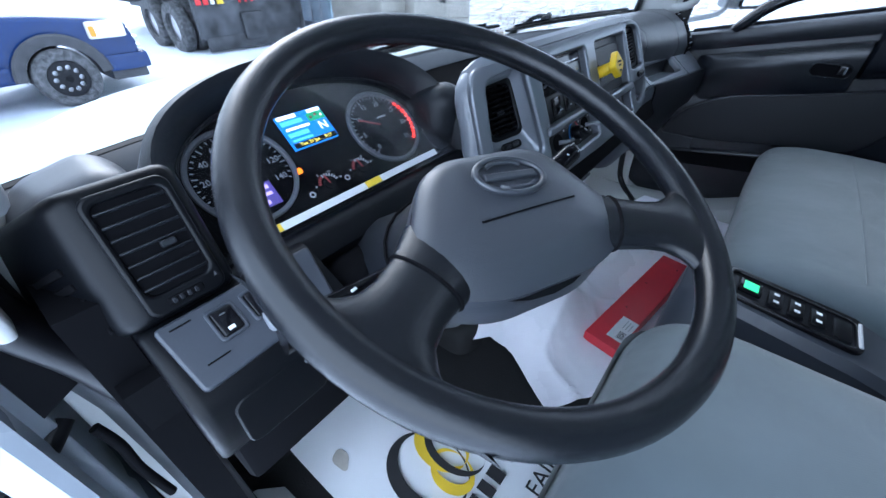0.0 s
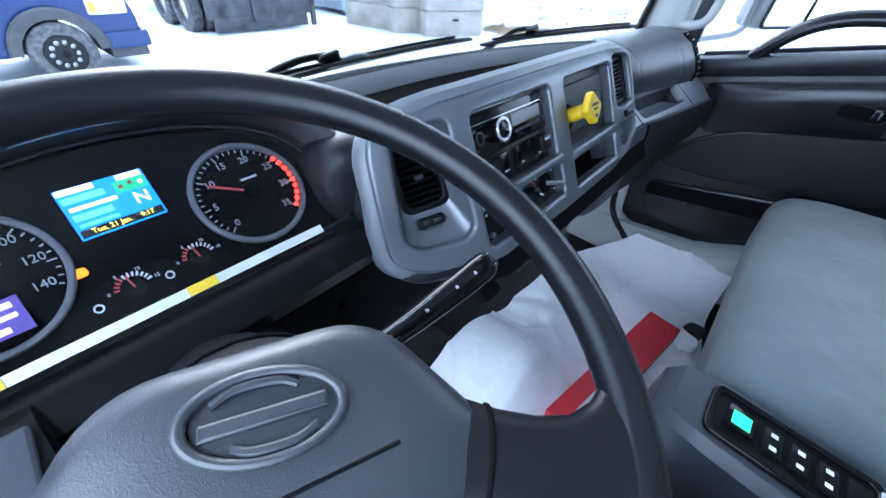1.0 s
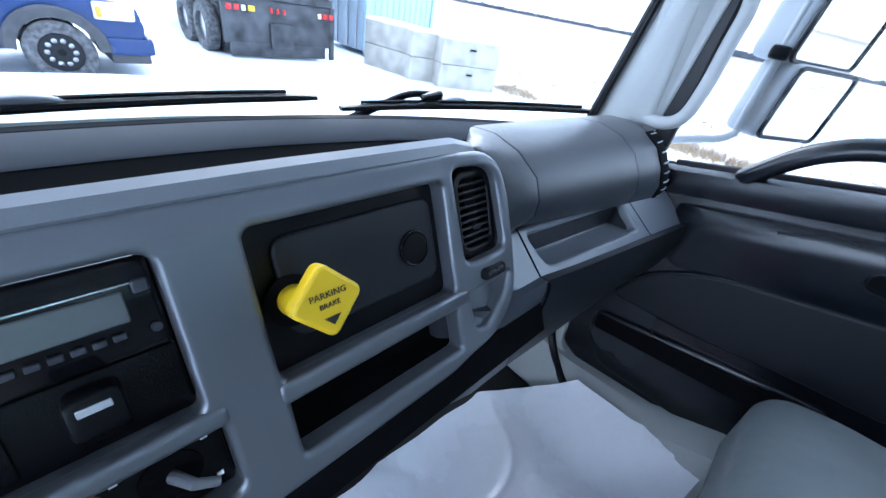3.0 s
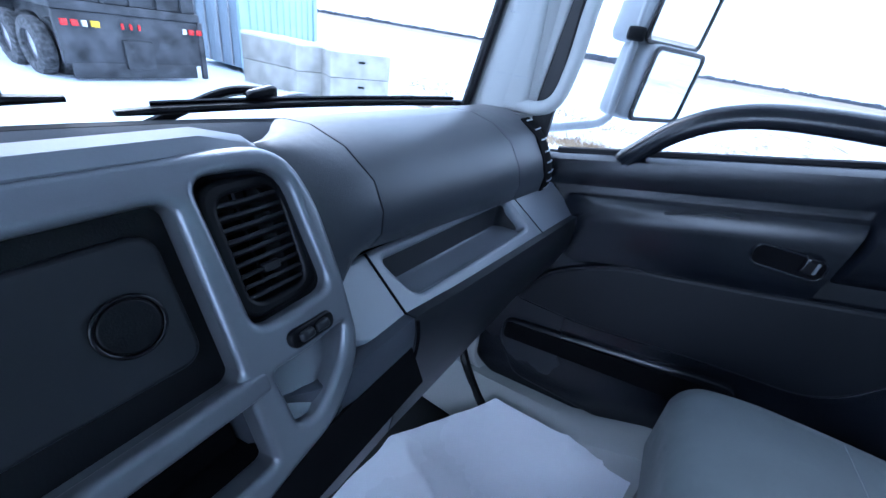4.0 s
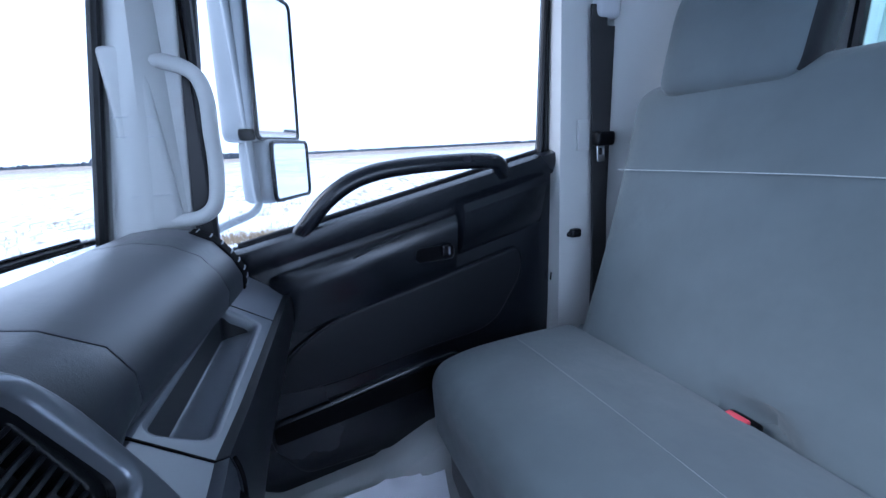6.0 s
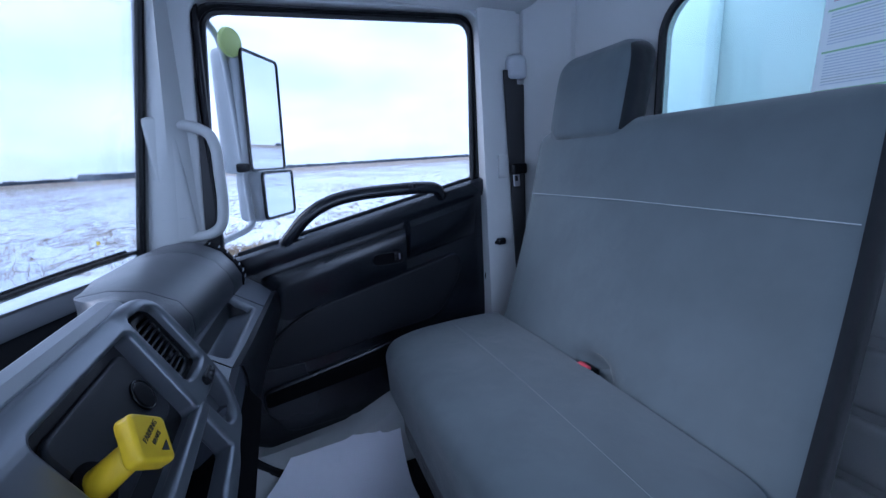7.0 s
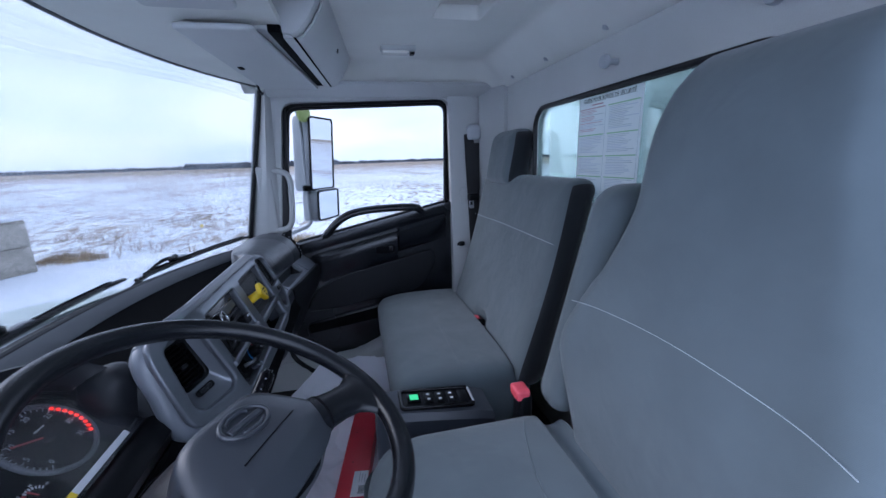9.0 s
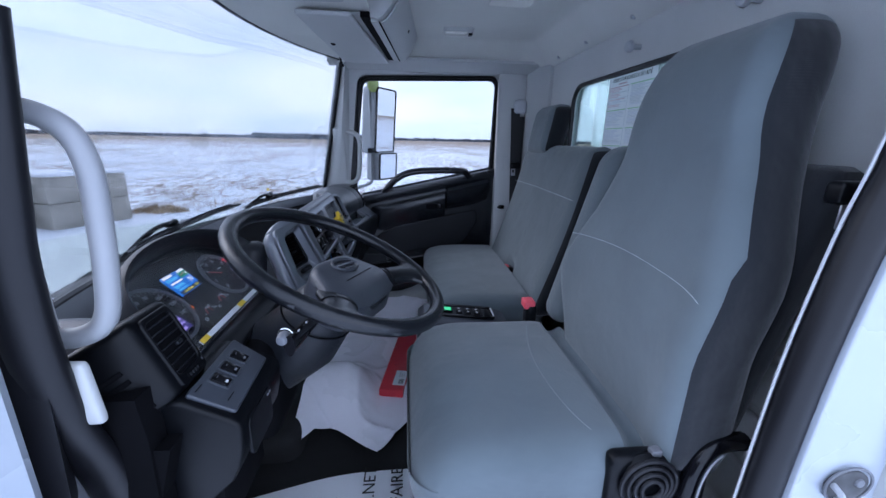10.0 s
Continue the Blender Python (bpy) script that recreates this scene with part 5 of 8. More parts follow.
part("knee_panel", loft([[(x, 1.00, 0.47), (x, 1.16, 0.20), (x, 1.22, 0.02), (x, 1.25, 0.02), (x, 1.20, 0.25), (x, 1.08, 0.50)] for x in (0.79, 0.885)]), TRIM, dash, "pale grey kick panel")

# ---- driver's side: binnacle, cluster, vent pod, switches ----
ARCS = [math.pi * k / 30 for k in range(31)]
def arch(n, hw, top, base=-0.105, cx=-0.478):
    return [cp(cx - hw * math.cos(a) * (1 - 0.06 * (1 - math.sin(a))), base + (top - base) * max(0.0, math.sin(a)) ** 0.55, n) for a in ARCS]
part("binnacle_hood", loft([arch(-0.01, 0.205, 0.086), arch(0.03, 0.216, 0.090), arch(0.048, 0.222, 0.094), arch(0.053, 0.229, 0.100), arch(0.046, 0.237, 0.106), arch(0.0, 0.246, 0.106), arch(-0.05, 0.246, 0.090), arch(-0.10, 0.235, 0.040)], False, False), CHARCOAL, dash, sharp=60)
part("hood_tail", cushion(-0.285, -0.226, 1.150, 1.240, 0.60, 0.700, 0.028, lambda p: (p.x, p.y, p.z - 0.12 * max(0.0, p.y - 1.14)), 8), FELT, dash)
cluster = thing("instrument_cluster", cp(-0.465, -0.09), "lit black instrument cluster with two dials and a colour display", "instrument cluster")
arch2 = lambda hw, top, base=-0.105, cx=-0.478: [(cx - hw * math.cos(a) * (1 - 0.06 * (1 - math.sin(a))), base + (top - base) * max(0.0, math.sin(a)) ** 0.55) for a in ARCS]
part("face", plate([arch2(0.214, 0.094)], 0.008, 0, CL @ pose(0, 0, -0.006)), MATT_BLACK, cluster)
part("surround", plate([arch2(0.215, 0.095), arch2(0.203, 0.084, -0.085)], 0.012, 0.004, CL @ pose(0, 0, 0.004)), BLACK, cluster)
lens = part("lens", plate([arch2(0.209, 0.089, -0.095)], 0.002, 0, CL @ pose(0, 0, 0.018)), CLUSTER_LENS, cluster, "clear plastic cluster lens")
lens.visible_shadow = False
part("rim_line", tube([cp(x, v, 0.010) for x, v in arch2(0.203, 0.084, -0.085)], 0.0018, 6, True), CHARCOAL, cluster)


def gauge(name, cx, cv, r, a0, a1, count, words, red_from=None, needle=None):
    g = part(name, plate([circle(cx, cv, r + 0.006, 48), circle(cx, cv, r, 48)], 0.006, 0.0018, CL @ pose(0, 0, 0.001)), GAUGE_RING, cluster, "round dial with a grey ring")
    for k in range(count + 1):
        a = radians(a0 + (a1 - a0) * k / count)
        long = k % 5 == 0
        d = 0.007 if long else 0.0035
        part("tick", box(r - 0.002 - d, r - 0.002, -0.0006, 0.0006, 0, 0.0006, 0, 1, CL @ pose(cx, cv, 0.0, 0, 0, math.degrees(a))), GRIP, g)
    for k, w in enumerate(words):
        a = radians(a0 + (a1 - a0) * k / (len(words) - 1))
        part("numeral", lettering(w, 0.0108, CL @ pose(cx + (r - 0.0145) * math.cos(a), cv + (r - 0.0145) * math.sin(a), 0.0), 0.0003), GRIP, g)
    if red_from is not None:
        for k in range(9):
            a = radians(red_from + (a1 - red_from) * k / 8)
            part("red_segment", plate([circle((r - 0.0045) * math.cos(a) + cx, (r - 0.0045) * math.sin(a) + cv, 0.0029, 10)], 0.001, 0, CL @ pose(0, 0, 0.0045)), GLOW_RED, g)
    if needle is not None:
        part("needle", box(-0.006, r * 0.78, -0.0011, 0.0011, 0.003, 0.0042, 0, 1, CL @ pose(cx, cv, 0.0, 0, 0, needle)), PRINT_RED, g)
        part("needle_cap", cyl(cp(cx, cv, 0.0), cp(cx, cv, 0.006), 0.008, 0.0065, 20, 0.001), MATT_BLACK, g)
    return g


tach = gauge("tachometer", -0.372, -0.010, 0.054, 222, -42, 35, ["0", "5", "10", "15", "20", "25", "30", "35"], 32, 151)
part("unit_mark", bar(-0.365, 0.006, 0.018, 0.0022, CL @ pose(0, 0, 0.0005)), LEGEND, tach)
spd = gauge("speedometer", -0.596, -0.005, 0.056, 205, -25, 28, ["0", "20", "40", "60", "80", "100", "120", "140"], None, 205)
odo = part("odometer_display", box(-0.622, -0.576, -0.052, -0.022, 0.0, 0.002, 0, 1, CL), DISPLAY_PURPLE, spd, "lit purple odometer display")
for x, v, w, h in ((-0.592, -0.028, 0.022, 0.005), (-0.596, -0.037, 0.030, 0.004), (-0.602, -0.047, 0.026, 0.005), (-0.616, -0.034, 0.006, 0.006)):
    part("readout_bar", bar(x, v, w, h, CL @ pose(0, 0, 0.0025)), DISPLAY_LILAC, odo)
for x, v, w in ((-0.585, 0.012, 0.014), (-0.582, 0.006, 0.018)):
    part("unit_mark", bar(x, v, w, 0.0022, CL @ pose(0, 0, 0.0005)), LEGEND, spd)
for cx, cv in ((-0.508, -0.052), (-0.450, -0.050)):
    sm = part("small_gauge", plate([circle(cx, cv - 0.004, 0.008, 20)], 0.003, 0.001, CL @ pose(0, 0, 0.001)), BLACK, cluster)
    for k in range(11):
        a = radians(165 - 150 * k / 10)
        part("mark", box(0.0115, 0.0155, -0.0009, 0.0009, 0, 0.0006, 0, 1, CL @ pose(cx, cv - 0.004, 0.0, 0, 0, math.degrees(a))), PRINT_RED if k < 4 else LEGEND, sm)
    for k, w in enumerate(("0", "5", "10", "15")):
        a = radians(170 - 160 * k / 3)
        part("numeral", lettering(w, 0.0046, CL @ pose(cx + 0.0195 * math.cos(a), cv - 0.004 + 0.0195 * math.sin(a) * 0.9, 0.0), 0.0002), LEGEND, sm)
    part("needle", box(0.0, 0.013, -0.0008, 0.0008, 0.002, 0.003, 0, 1, CL @ pose(cx, cv - 0.004, 0.0, 0, 0, 100)), PRINT_RED, sm)
    part("symbol", plate([circle(cx - 0.030, cv - 0.008, 0.004, 14), circle(cx - 0.030, cv - 0.008, 0.0026, 14)], 0.0006, 0, CL), LEGEND, sm)
part("warning_lamp", plate([rrect(-0.542, -0.029, -0.530, -0.021, 0.003)], 0.001, 0, CL @ pose(0, 0, 0.0)), GLOW_AMBER, cluster, "lit amber warning lamp")
dis = part("colour_display", box(-0.521, -0.452, 0.001, 0.050, -0.002, 0.002, 0, 1, CL), DISPLAY_BLUE, cluster, "lit blue and white colour display")
for x, v, w, h, mt in ((-0.506, 0.0465, 0.028, 0.005, DISPLAY_WHITE), (-0.464, 0.0465, 0.020, 0.005, DISPLAY_WHITE), (-0.466, 0.0375, 0.026, 0.012, DISPLAY_GREEN), (-0.503, 0.038, 0.032, 0.006, DISPLAY_SKY), (-0.499, 0.029, 0.036, 0.0032, DISPLAY_WHITE), (-0.503, 0.0205, 0.030, 0.006, DISPLAY_SKY), (-0.4865, 0.005, 0.066, 0.0075, PRINT_BLACK), (-0.502, 0.0125, 0.030, 0.003, DISPLAY_SKY)):
    part("field", bar(x, v, w, h, CL @ pose(0, 0, 0.0026)), mt, dis)
part("gear_letter", lettering("N", 0.017, CL @ pose(-0.4635, 0.0215, 0.003), 0.0002), DISPLAY_WHITE, dis)
part("clock_text", lettering("Tue, 21 Jan.    9:17", 0.0066, CL @ pose(-0.4865, 0.005, 0.0034), 0.0002), DISPLAY_YELLOW, dis)
for k in range(3):
    part("field", bar(-0.474 + 0.008 * k, 0.037 + 0.002 * (k % 2), 0.003, 0.003, CL @ pose(0, 0, 0.0034)), PRINT_RED if k < 2 else DISPLAY_WHITE, dis)
tapeM = basis((0, 1.055, 0.6415), (1, 0, 0), (0, 0.745, 0.667), (0, -0.667, 0.745))
tape = thing("measuring_strip", (-0.48, 1.04, 0.63), "white and yellow ruler strip below cluster", "ruler strip")
part("strip", box(-0.629, -0.333, -0.0045, 0.0045, -0.001, 0.001, 0, 1, tapeM), LEGEND, tape)
for v in (-0.002, 0.0, 0.002):
    part("ruled_line", box(-0.600, -0.335, v - 0.0002, v + 0.0002, 0.0010, 0.0014, 0, 1, tapeM), PRINT_GREY, tape)
for x0, x1 in ((-0.629, -0.605), (-0.478, -0.452)):
    part("yellow_section", box(x0, x1, -0.0046, 0.0046, 0.0, 0.0006, 0, 1, tapeM @ pose(0, 0, 0.0012)), PRINT_YELLOW, tape)
part("cluster_sill", loft([[(x, 1.075, 0.612), (x, 1.062, 0.626), (x, 1.046, 0.629), (x, 1.026, 0.621), (x, 1.014, 0.606), (x, 1.020, 0.585), (x, 1.10, 0.555), (x, 1.12, 0.61)] for x in (-0.71, -0.5, -0.24)]), BLACK, dash)
part("cluster_cheek", cushion(-0.303, -0.232, 1.062, 1.19, 0.56, 0.722, 0.032, lambda p: (p.x + 0.10 * (p.z - 0.68), p.y + 0.16 * max(0.0, -0.262 - p.x), p.z - 0.25 * max(0.0, p.y - 1.10)), 14), CHARCOAL, dash)

# driver's vent pod
VP = basis((-0.720, 1.044, 0.688), (1, 0.0, 0), (0.0, 0.40, 0.917), (0, -0.917, 0.40))
pod = part("vent_pod", cushion(-0.048, 0.044, -0.062, 0.064, -0.11, 0.002, 0.015, lambda p: VP @ (p + Vector((0.45 * p.z if p.x < -0.01 else 0.0, 0.12 * p.z, 0.0))), 14), BLACK, dash)
v = part("driver_vent", plate([rrect(-0.032, -0.056, 0.033, 0.054, 0.010), rrect(-0.026, -0.037, 0.026, 0.046, 0.008)], 0.010, 0.003, VP @ pose(0, 0, 0.001), 3), BLACK, pod, "black louvred air vent")
part("vent_back", box(-0.028, 0.028, -0.040, 0.049, -0.002, 0.0024, 0, 1, VP), MATT_BLACK, v)
for k in range(7):
    part("louvre", box(-0.0255, 0.0255, -0.0008, 0.0008, -0.003, 0.0015, 0.0005, 1, VP @ pose(0, -0.030 + 0.0115 * k, 0.0042, -25, 0, 0)), CHARCOAL, v)
part("tab", box(0.002, 0.014, -0.003, 0.003, 0.003, 0.0085, 0.001, 1, VP), CHARCOAL, v)
tw = part("thumb_wheel_slot", box(-0.016, 0.014, -0.0505, -0.0425, 0.003, 0.0075, 0.002, 2, VP), MATT_BLACK, v)
for k in range(4):
    part("thumb_wheel", box(-0.013 + 0.0062 * k, -0.0095 + 0.0062 * k, -0.0490, -0.0440, 0.007, 0.0085, 0.0006, 1, VP), CHARCOAL, tw)

# slits in its outer flank
for k in range(5):
    part("slit", box(-0.0020, 0.004, -0.046 + 0.0145 * k, -0.039 + 0.0145 * k, -0.075, -0.028, 0.001, 1, VP @ pose(-0.0485, -0.004, 0, -8, 24, 0)), MATT_BLACK, pod)

# switch shelf under the cluster
SW = basis((-0.700, 0.985, 0.6135), (1, 0, 0), (0, 0.878, 0.478), (0, -0.478, 0.878))
swp = thing("driver_switch_panel", (-0.70, 0.96, 0.56), "grey lower dash panel with three rocker switches", "switch panel")
prof = [(1.030, 0.629), (1.018, 0.628), (0.955, 0.5965), (0.946, 0.590), (0.943, 0.580), (0.945, 0.545), (0.952, 0.515), (0.965, 0.490), (0.998, 0.458), (1.06, 0.42), (1.11, 0.42), (1.11, 0.60)]
part("body", loft([[(x, 1.02 + (y - 1.02) * k, 0.53 + (z - 0.53) * k) for y, z in prof] for x, k in ((-0.7690, 0.94), (-0.7675, 0.975), (-0.7640, 0.995), (-0.7580, 1.0), (-0.66, 1.0), (-0.60, 1.0))]), BLACK, swp, "black moulded block", sharp=60)
part("face", plate([rpoly([(-0.058, 0.036), (-0.054, -0.035), (0.085, -0.030), (0.098, 0.036)], 0.006)], 0.008, 0.003, SW @ pose(0, 0, -0.0005)), SLATE, swp)
for k, x in enumerate((-0.008, 0.024, 0.058)):
    fr = part("switch_frame", plate([rrect(x - 0.0135, -0.007, x + 0.0125, 0.026, 0.004), rrect(x - 0.0105, -0.004, x + 0.0095, 0.023, 0.003)], 0.003, 0.001, SW @ pose(0, 0, 0.004)), SLATE, swp)
    part("rocker", box(x - 0.0100, x + 0.0090, -0.0035, 0.0225, 0.0, 0.0065, 0.002, 2, SW @ pose(0, 0, 0, 4, 0, 0)), GLOSS_BLACK, fr)
    part("symbol", bar(x - 0.001, 0.016, 0.005, 0.0012, SW @ pose(0, 0, 0.0082)), GAUGE_RING, fr)
    part("symbol", bar(x - 0.001, 0.001, 0.006, 0.0035, SW @ pose(0, 0, 0.0069)), GAUGE_RING if k else LEGEND, fr)
for x0, x1, y in ((-0.048, -0.030, 0.0275), (-0.041, -0.021, -0.016)):
    part("blank_slot", box(x0, x1, y - 0.0007, y + 0.0007, 0.0032, 0.0042, 0, 1, SW), MATT_BLACK, swp)
dr = part("drawer_front", plate([rrect(-0.745, 0.512, -0.655, 0.578, 0.012)], 0.006, 0.002, BACK(0.9445)), BLACK, swp)
for x in (-0.672, -0.664):
    part("screw_head", cyl((x, 0.942, 0.568), (x, 0.9395, 0.568), 0.0025), GAUGE_RING, dr)
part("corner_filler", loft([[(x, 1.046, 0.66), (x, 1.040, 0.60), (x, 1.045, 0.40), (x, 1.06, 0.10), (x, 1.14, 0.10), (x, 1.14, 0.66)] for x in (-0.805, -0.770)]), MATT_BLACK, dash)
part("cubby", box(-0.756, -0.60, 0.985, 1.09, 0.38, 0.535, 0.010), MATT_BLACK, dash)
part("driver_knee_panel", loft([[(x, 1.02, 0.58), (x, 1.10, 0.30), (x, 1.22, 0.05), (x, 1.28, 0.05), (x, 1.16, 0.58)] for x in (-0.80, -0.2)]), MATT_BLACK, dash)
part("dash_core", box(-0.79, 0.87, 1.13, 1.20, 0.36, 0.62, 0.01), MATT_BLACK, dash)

# ---- steering wheel and column ----
WC, wa, wb = Vector((-0.512, 0.833, 0.744)), radians(24.9), radians(-4.4)
WN = Vector((math.sin(wb), -math.sin(wa) * math.cos(wb), math.cos(wa) * math.cos(wb)))
WX = Vector((1, 0, 0)) - WN * WN.x
WX.normalize()
WY = WN.cross(WX)
ROT = radians(-20)                       # how far the wheel is turned
WH = basis(WC, WX * math.cos(ROT) + WY * math.sin(ROT), WY * math.cos(ROT) - WX * math.sin(ROT), WN)
wp = lambda x, y, n=0.0: WH @ Vector((x, y, n))
RC, rb, RR = Vector((-0.5018, 0.8368, 0.7384)), radians(-2.63), 0.2063   # the rim, slightly out of line with the hub
RN = Vector((math.sin(rb), -math.sin(wa) * math.cos(rb), math.cos(wa) * math.cos(rb)))
RX = (Vector((1, 0, 0)) - RN * RN.x).normalized()
RY = RN.cross(RX)
RH = basis(RC, RX * math.cos(ROT) + RY * math.sin(ROT), RY * math.cos(ROT) - RX * math.sin(ROT), RN)


def spoke_pt(x, y, n, r):
    """A point of a spoke: it belongs to the hub near the middle and to the rim further out."""
    k = min(1.0, max(0.0, (r - 0.08) / 0.115))
    return wp(x, y, n).lerp(RH @ Vector((x * RR / 0.1985, y * RR / 0.1985, n)), k)


wheel = thing("steering_wheel", WC, "black moulded steering wheel with a grey horn pad", "steering wheel")
part("rim", tube([RH @ Vector((RR * math.cos(2 * math.pi * k / 96), RR * math.sin(2 * math.pi * k / 96), 0.0)) for k in range(96)], 0.0148, 18, True, up=RN, ry=0.0148), RIM, wheel)
SA = radians(-32)                       # the two spokes droop
for s in (1, -1):
    d = Vector((s * math.cos(SA), math.sin(SA)))
    q = Vector((-d.y, d.x))
    sec = []
    for r, n, hw, hn in ((0.080, -0.036, 0.040, 0.018), (0.104, -0.030, 0.034, 0.017), (0.124, -0.023, 0.029, 0.015), (0.145, -0.016, 0.027, 0.014), (0.163, -0.010, 0.029, 0.013), (0.176, -0.006, 0.038, 0.0125), (0.187, -0.003, 0.056, 0.012), (0.195, -0.001, 0.074, 0.010), (0.199, 0.0, 0.086, 0.007)):
        sec.append([spoke_pt(d.x * r + q.x * hw * math.cos(a) * s, d.y * r + q.y * hw * math.cos(a) * s, n + hn * math.sin(a), r) for a in [2 * math.pi * k / 24 for k in range(24)]])
    part("spoke", loft(sec), RIM, wheel)
    part("spoke_seam", tube([spoke_pt(d.x * 0.118 + q.x * 0.0305 * math.cos(a), d.y * 0.118 + q.y * 0.0305 * math.cos(a), -0.0252 + 0.0158 * math.sin(a), 0.118) for a in [2 * math.pi * k / 24 for k in range(24)]], 0.0016, 6, True), MATT_BLACK, wheel)


# a broad block: flat top face, a fold towards the driver, then a steep lower face
def pad_ring(n, pts, rad, sag=0.0):
    return [wp(x, y, n - sag * (abs(x - 0.007) / 0.11) ** 2) for x, y in rpoly([(0.007 + x, y) for x, y in pts], rad, 6)]


pad_low = [(-0.064, 0.036), (0.064, 0.036), (0.110, -0.042), (0.098, -0.082), (0.050, -0.102), (-0.050, -0.102), (-0.098, -0.082), (-0.110, -0.042)]
pad_mid = [(-0.066, 0.036), (0.066, 0.036), (0.111, -0.042), (0.099, -0.080), (0.050, -0.097), (-0.050, -0.097), (-0.099, -0.080), (-0.111, -0.042)]
pad_lip = [(-0.064, 0.034), (0.064, 0.034), (0.106, -0.042), (0.094, -0.070), (0.047, -0.081), (-0.047, -0.081), (-0.094, -0.070), (-0.106, -0.042)]
pad_top = [(-0.059, 0.028), (0.059, 0.028), (0.097, -0.042), (0.085, -0.064), (0.044, -0.071), (-0.044, -0.071), (-0.085, -0.064), (-0.097, -0.042)]
SHRINK = lambda k: [(x * k, -0.02 + (y + 0.02) * k) for x, y in pad_top]
pad_rad = [0.030, 0.030, 0.026, 0.016, 0.030, 0.030, 0.016, 0.026]
padm = part("horn_pad", loft([pad_ring(-0.085, [(x * 0.9, y * 0.9) for x, y in pad_low], pad_rad), pad_ring(-0.062, pad_low, pad_rad), pad_ring(-0.038, pad_mid, pad_rad), pad_ring(-0.024, pad_mid, pad_rad, 0.004), pad_ring(-0.0155, pad_lip, pad_rad, 0.006), pad_ring(-0.0115, pad_top, pad_rad, 0.007), pad_ring(-0.0100, SHRINK(0.92), pad_rad, 0.006), pad_ring(-0.0085, SHRINK(0.6), pad_rad, 0.004), pad_ring(-0.0080, SHRINK(0.25), pad_rad, 0.002), pad_ring(-0.0080, SHRINK(0.04), pad_rad)]), HUB, wheel, "dark grey grained horn pad", sharp=50)
EM = WH @ pose(0.009, 0.000, -0.0070, 0, 0, -9)
part("emblem_ring", plate([circle(0, 0, 0.0368, 44, 0.0215), circle(0, 0, 0.0308, 44, 0.0160)], 0.006, 0.0026, EM), HUB, padm)
part("emblem_bar", plate([rpoly([(-0.027, -0.007), (0.027, -0.002), (0.027, 0.006), (-0.027, 0.001)], 0.001)], 0.005, 0.0020, EM), HUB, padm)
part("emblem_arc", tube(smooth_path([EM @ Vector(w) for w in ((-0.022, 0.008, 0), (-0.012, 0.013, 0.001), (0.006, 0.014, 0.001), (0.014, 0.011, 0))], 4), 0.0022, 8), HUB, padm)
part("emblem_arc", tube(smooth_path([EM @ Vector(w) for w in ((0.022, -0.008, 0), (0.012, -0.013, 0.001), (-0.006, -0.014, 0.001), (-0.014, -0.011, 0))], 4), 0.0022, 8), HUB, padm)
part("horn_groove", tube([wp(-0.041, -0.036, -0.0087), wp(0.010, -0.035, -0.0079), wp(0.062, -0.034, -0.0093)], 0.0011, 6), BLACK, padm)
part("air_bag_mark", bar(0.022, -0.046, 0.012, 0.004, WH @ pose(0, 0, -0.0088)), HUB, padm)
part("hub_shroud", loft([[wp(r * math.cos(a) * 1.1, -0.035 + r * math.sin(a) * 0.8, n) for a in [2 * math.pi * k / 24 for k in range(24)]] for r, n in ((0.085, -0.030), (0.080, -0.050), (0.062, -0.070), (0.050, -0.085))]), BLACK, wheel)

col = thing("steering_column", (-0.505, 1.0, 0.35), "black plastic steering column shroud with control stalks", "steering column")
ax = -WN
cpos = lambda d, x=0.0, y=0.0: WC + ax * d + WX * x + WY * y
part("shroud", loft([[cpos(d, w * math.cos(a), h * math.sin(a) + off) for a in [2 * math.pi * k / 20 for k in range(20)]] for d, w, h, off in ((0.075, 0.052, 0.048, 0.0), (0.095, 0.072, 0.062, 0.0), (0.15, 0.075, 0.075, 0.01), (0.21, 0.070, 0.09, 0.03), (0.27, 0.06, 0.10, 0.07), (0.36, 0.05, 0.10, 0.12))]), CHARCOAL, col)
part("shroud_seam", tube([cpos(0.13, 0.077 * math.cos(a), 0.072 * math.sin(a) + 0.006) for a in [2 * math.pi * k / 24 for k in range(24)]], 0.0018, 6, True), MATT_BLACK, col)
ST1 = smooth_path([(-0.455, 0.897, 0.632), (-0.379, 0.877, 0.649), (-0.320, 0.863, 0.669), (-0.296, 0.858, 0.678), (-0.284, 0.855, 0.682)], 6)
swell = lambda u: (0.0055 + 0.0085 * math.sin(min(1.0, 0.10 + u) * 2.0)) * math.sqrt(max(0.03, 1 - max(0.0, (u - 0.74) / 0.26) ** 2.6))
st1 = part("stalk", tube(ST1, swell, 18, ry=lambda u: swell(u) * 0.9), GLOSS_BLACK, col, "glossy black wiper stalk with white symbols")
for e in (0.0, 1.0):
    part("stalk_edge", tube([q + Vector((0.0, -0.72 * e, 1.0 - 0.45 * e)) * swell((k + 4) / 24) for k, q in enumerate(ST1[4:21])], 0.0009, 6), CHROME, st1)
for k in range(4):
    q = ST1[5 + 3 * k] + Vector((0.0, -0.46, 0.84)) * swell((5 + 3 * k) / 24)
    part("symbol", box(-0.0034, 0.0034, -0.0014, 0.0014, -0.0004, 0.0008, 0, 1, basis(q, WX, WY, WN)), GRIP if k else PRINT_RED, st1)
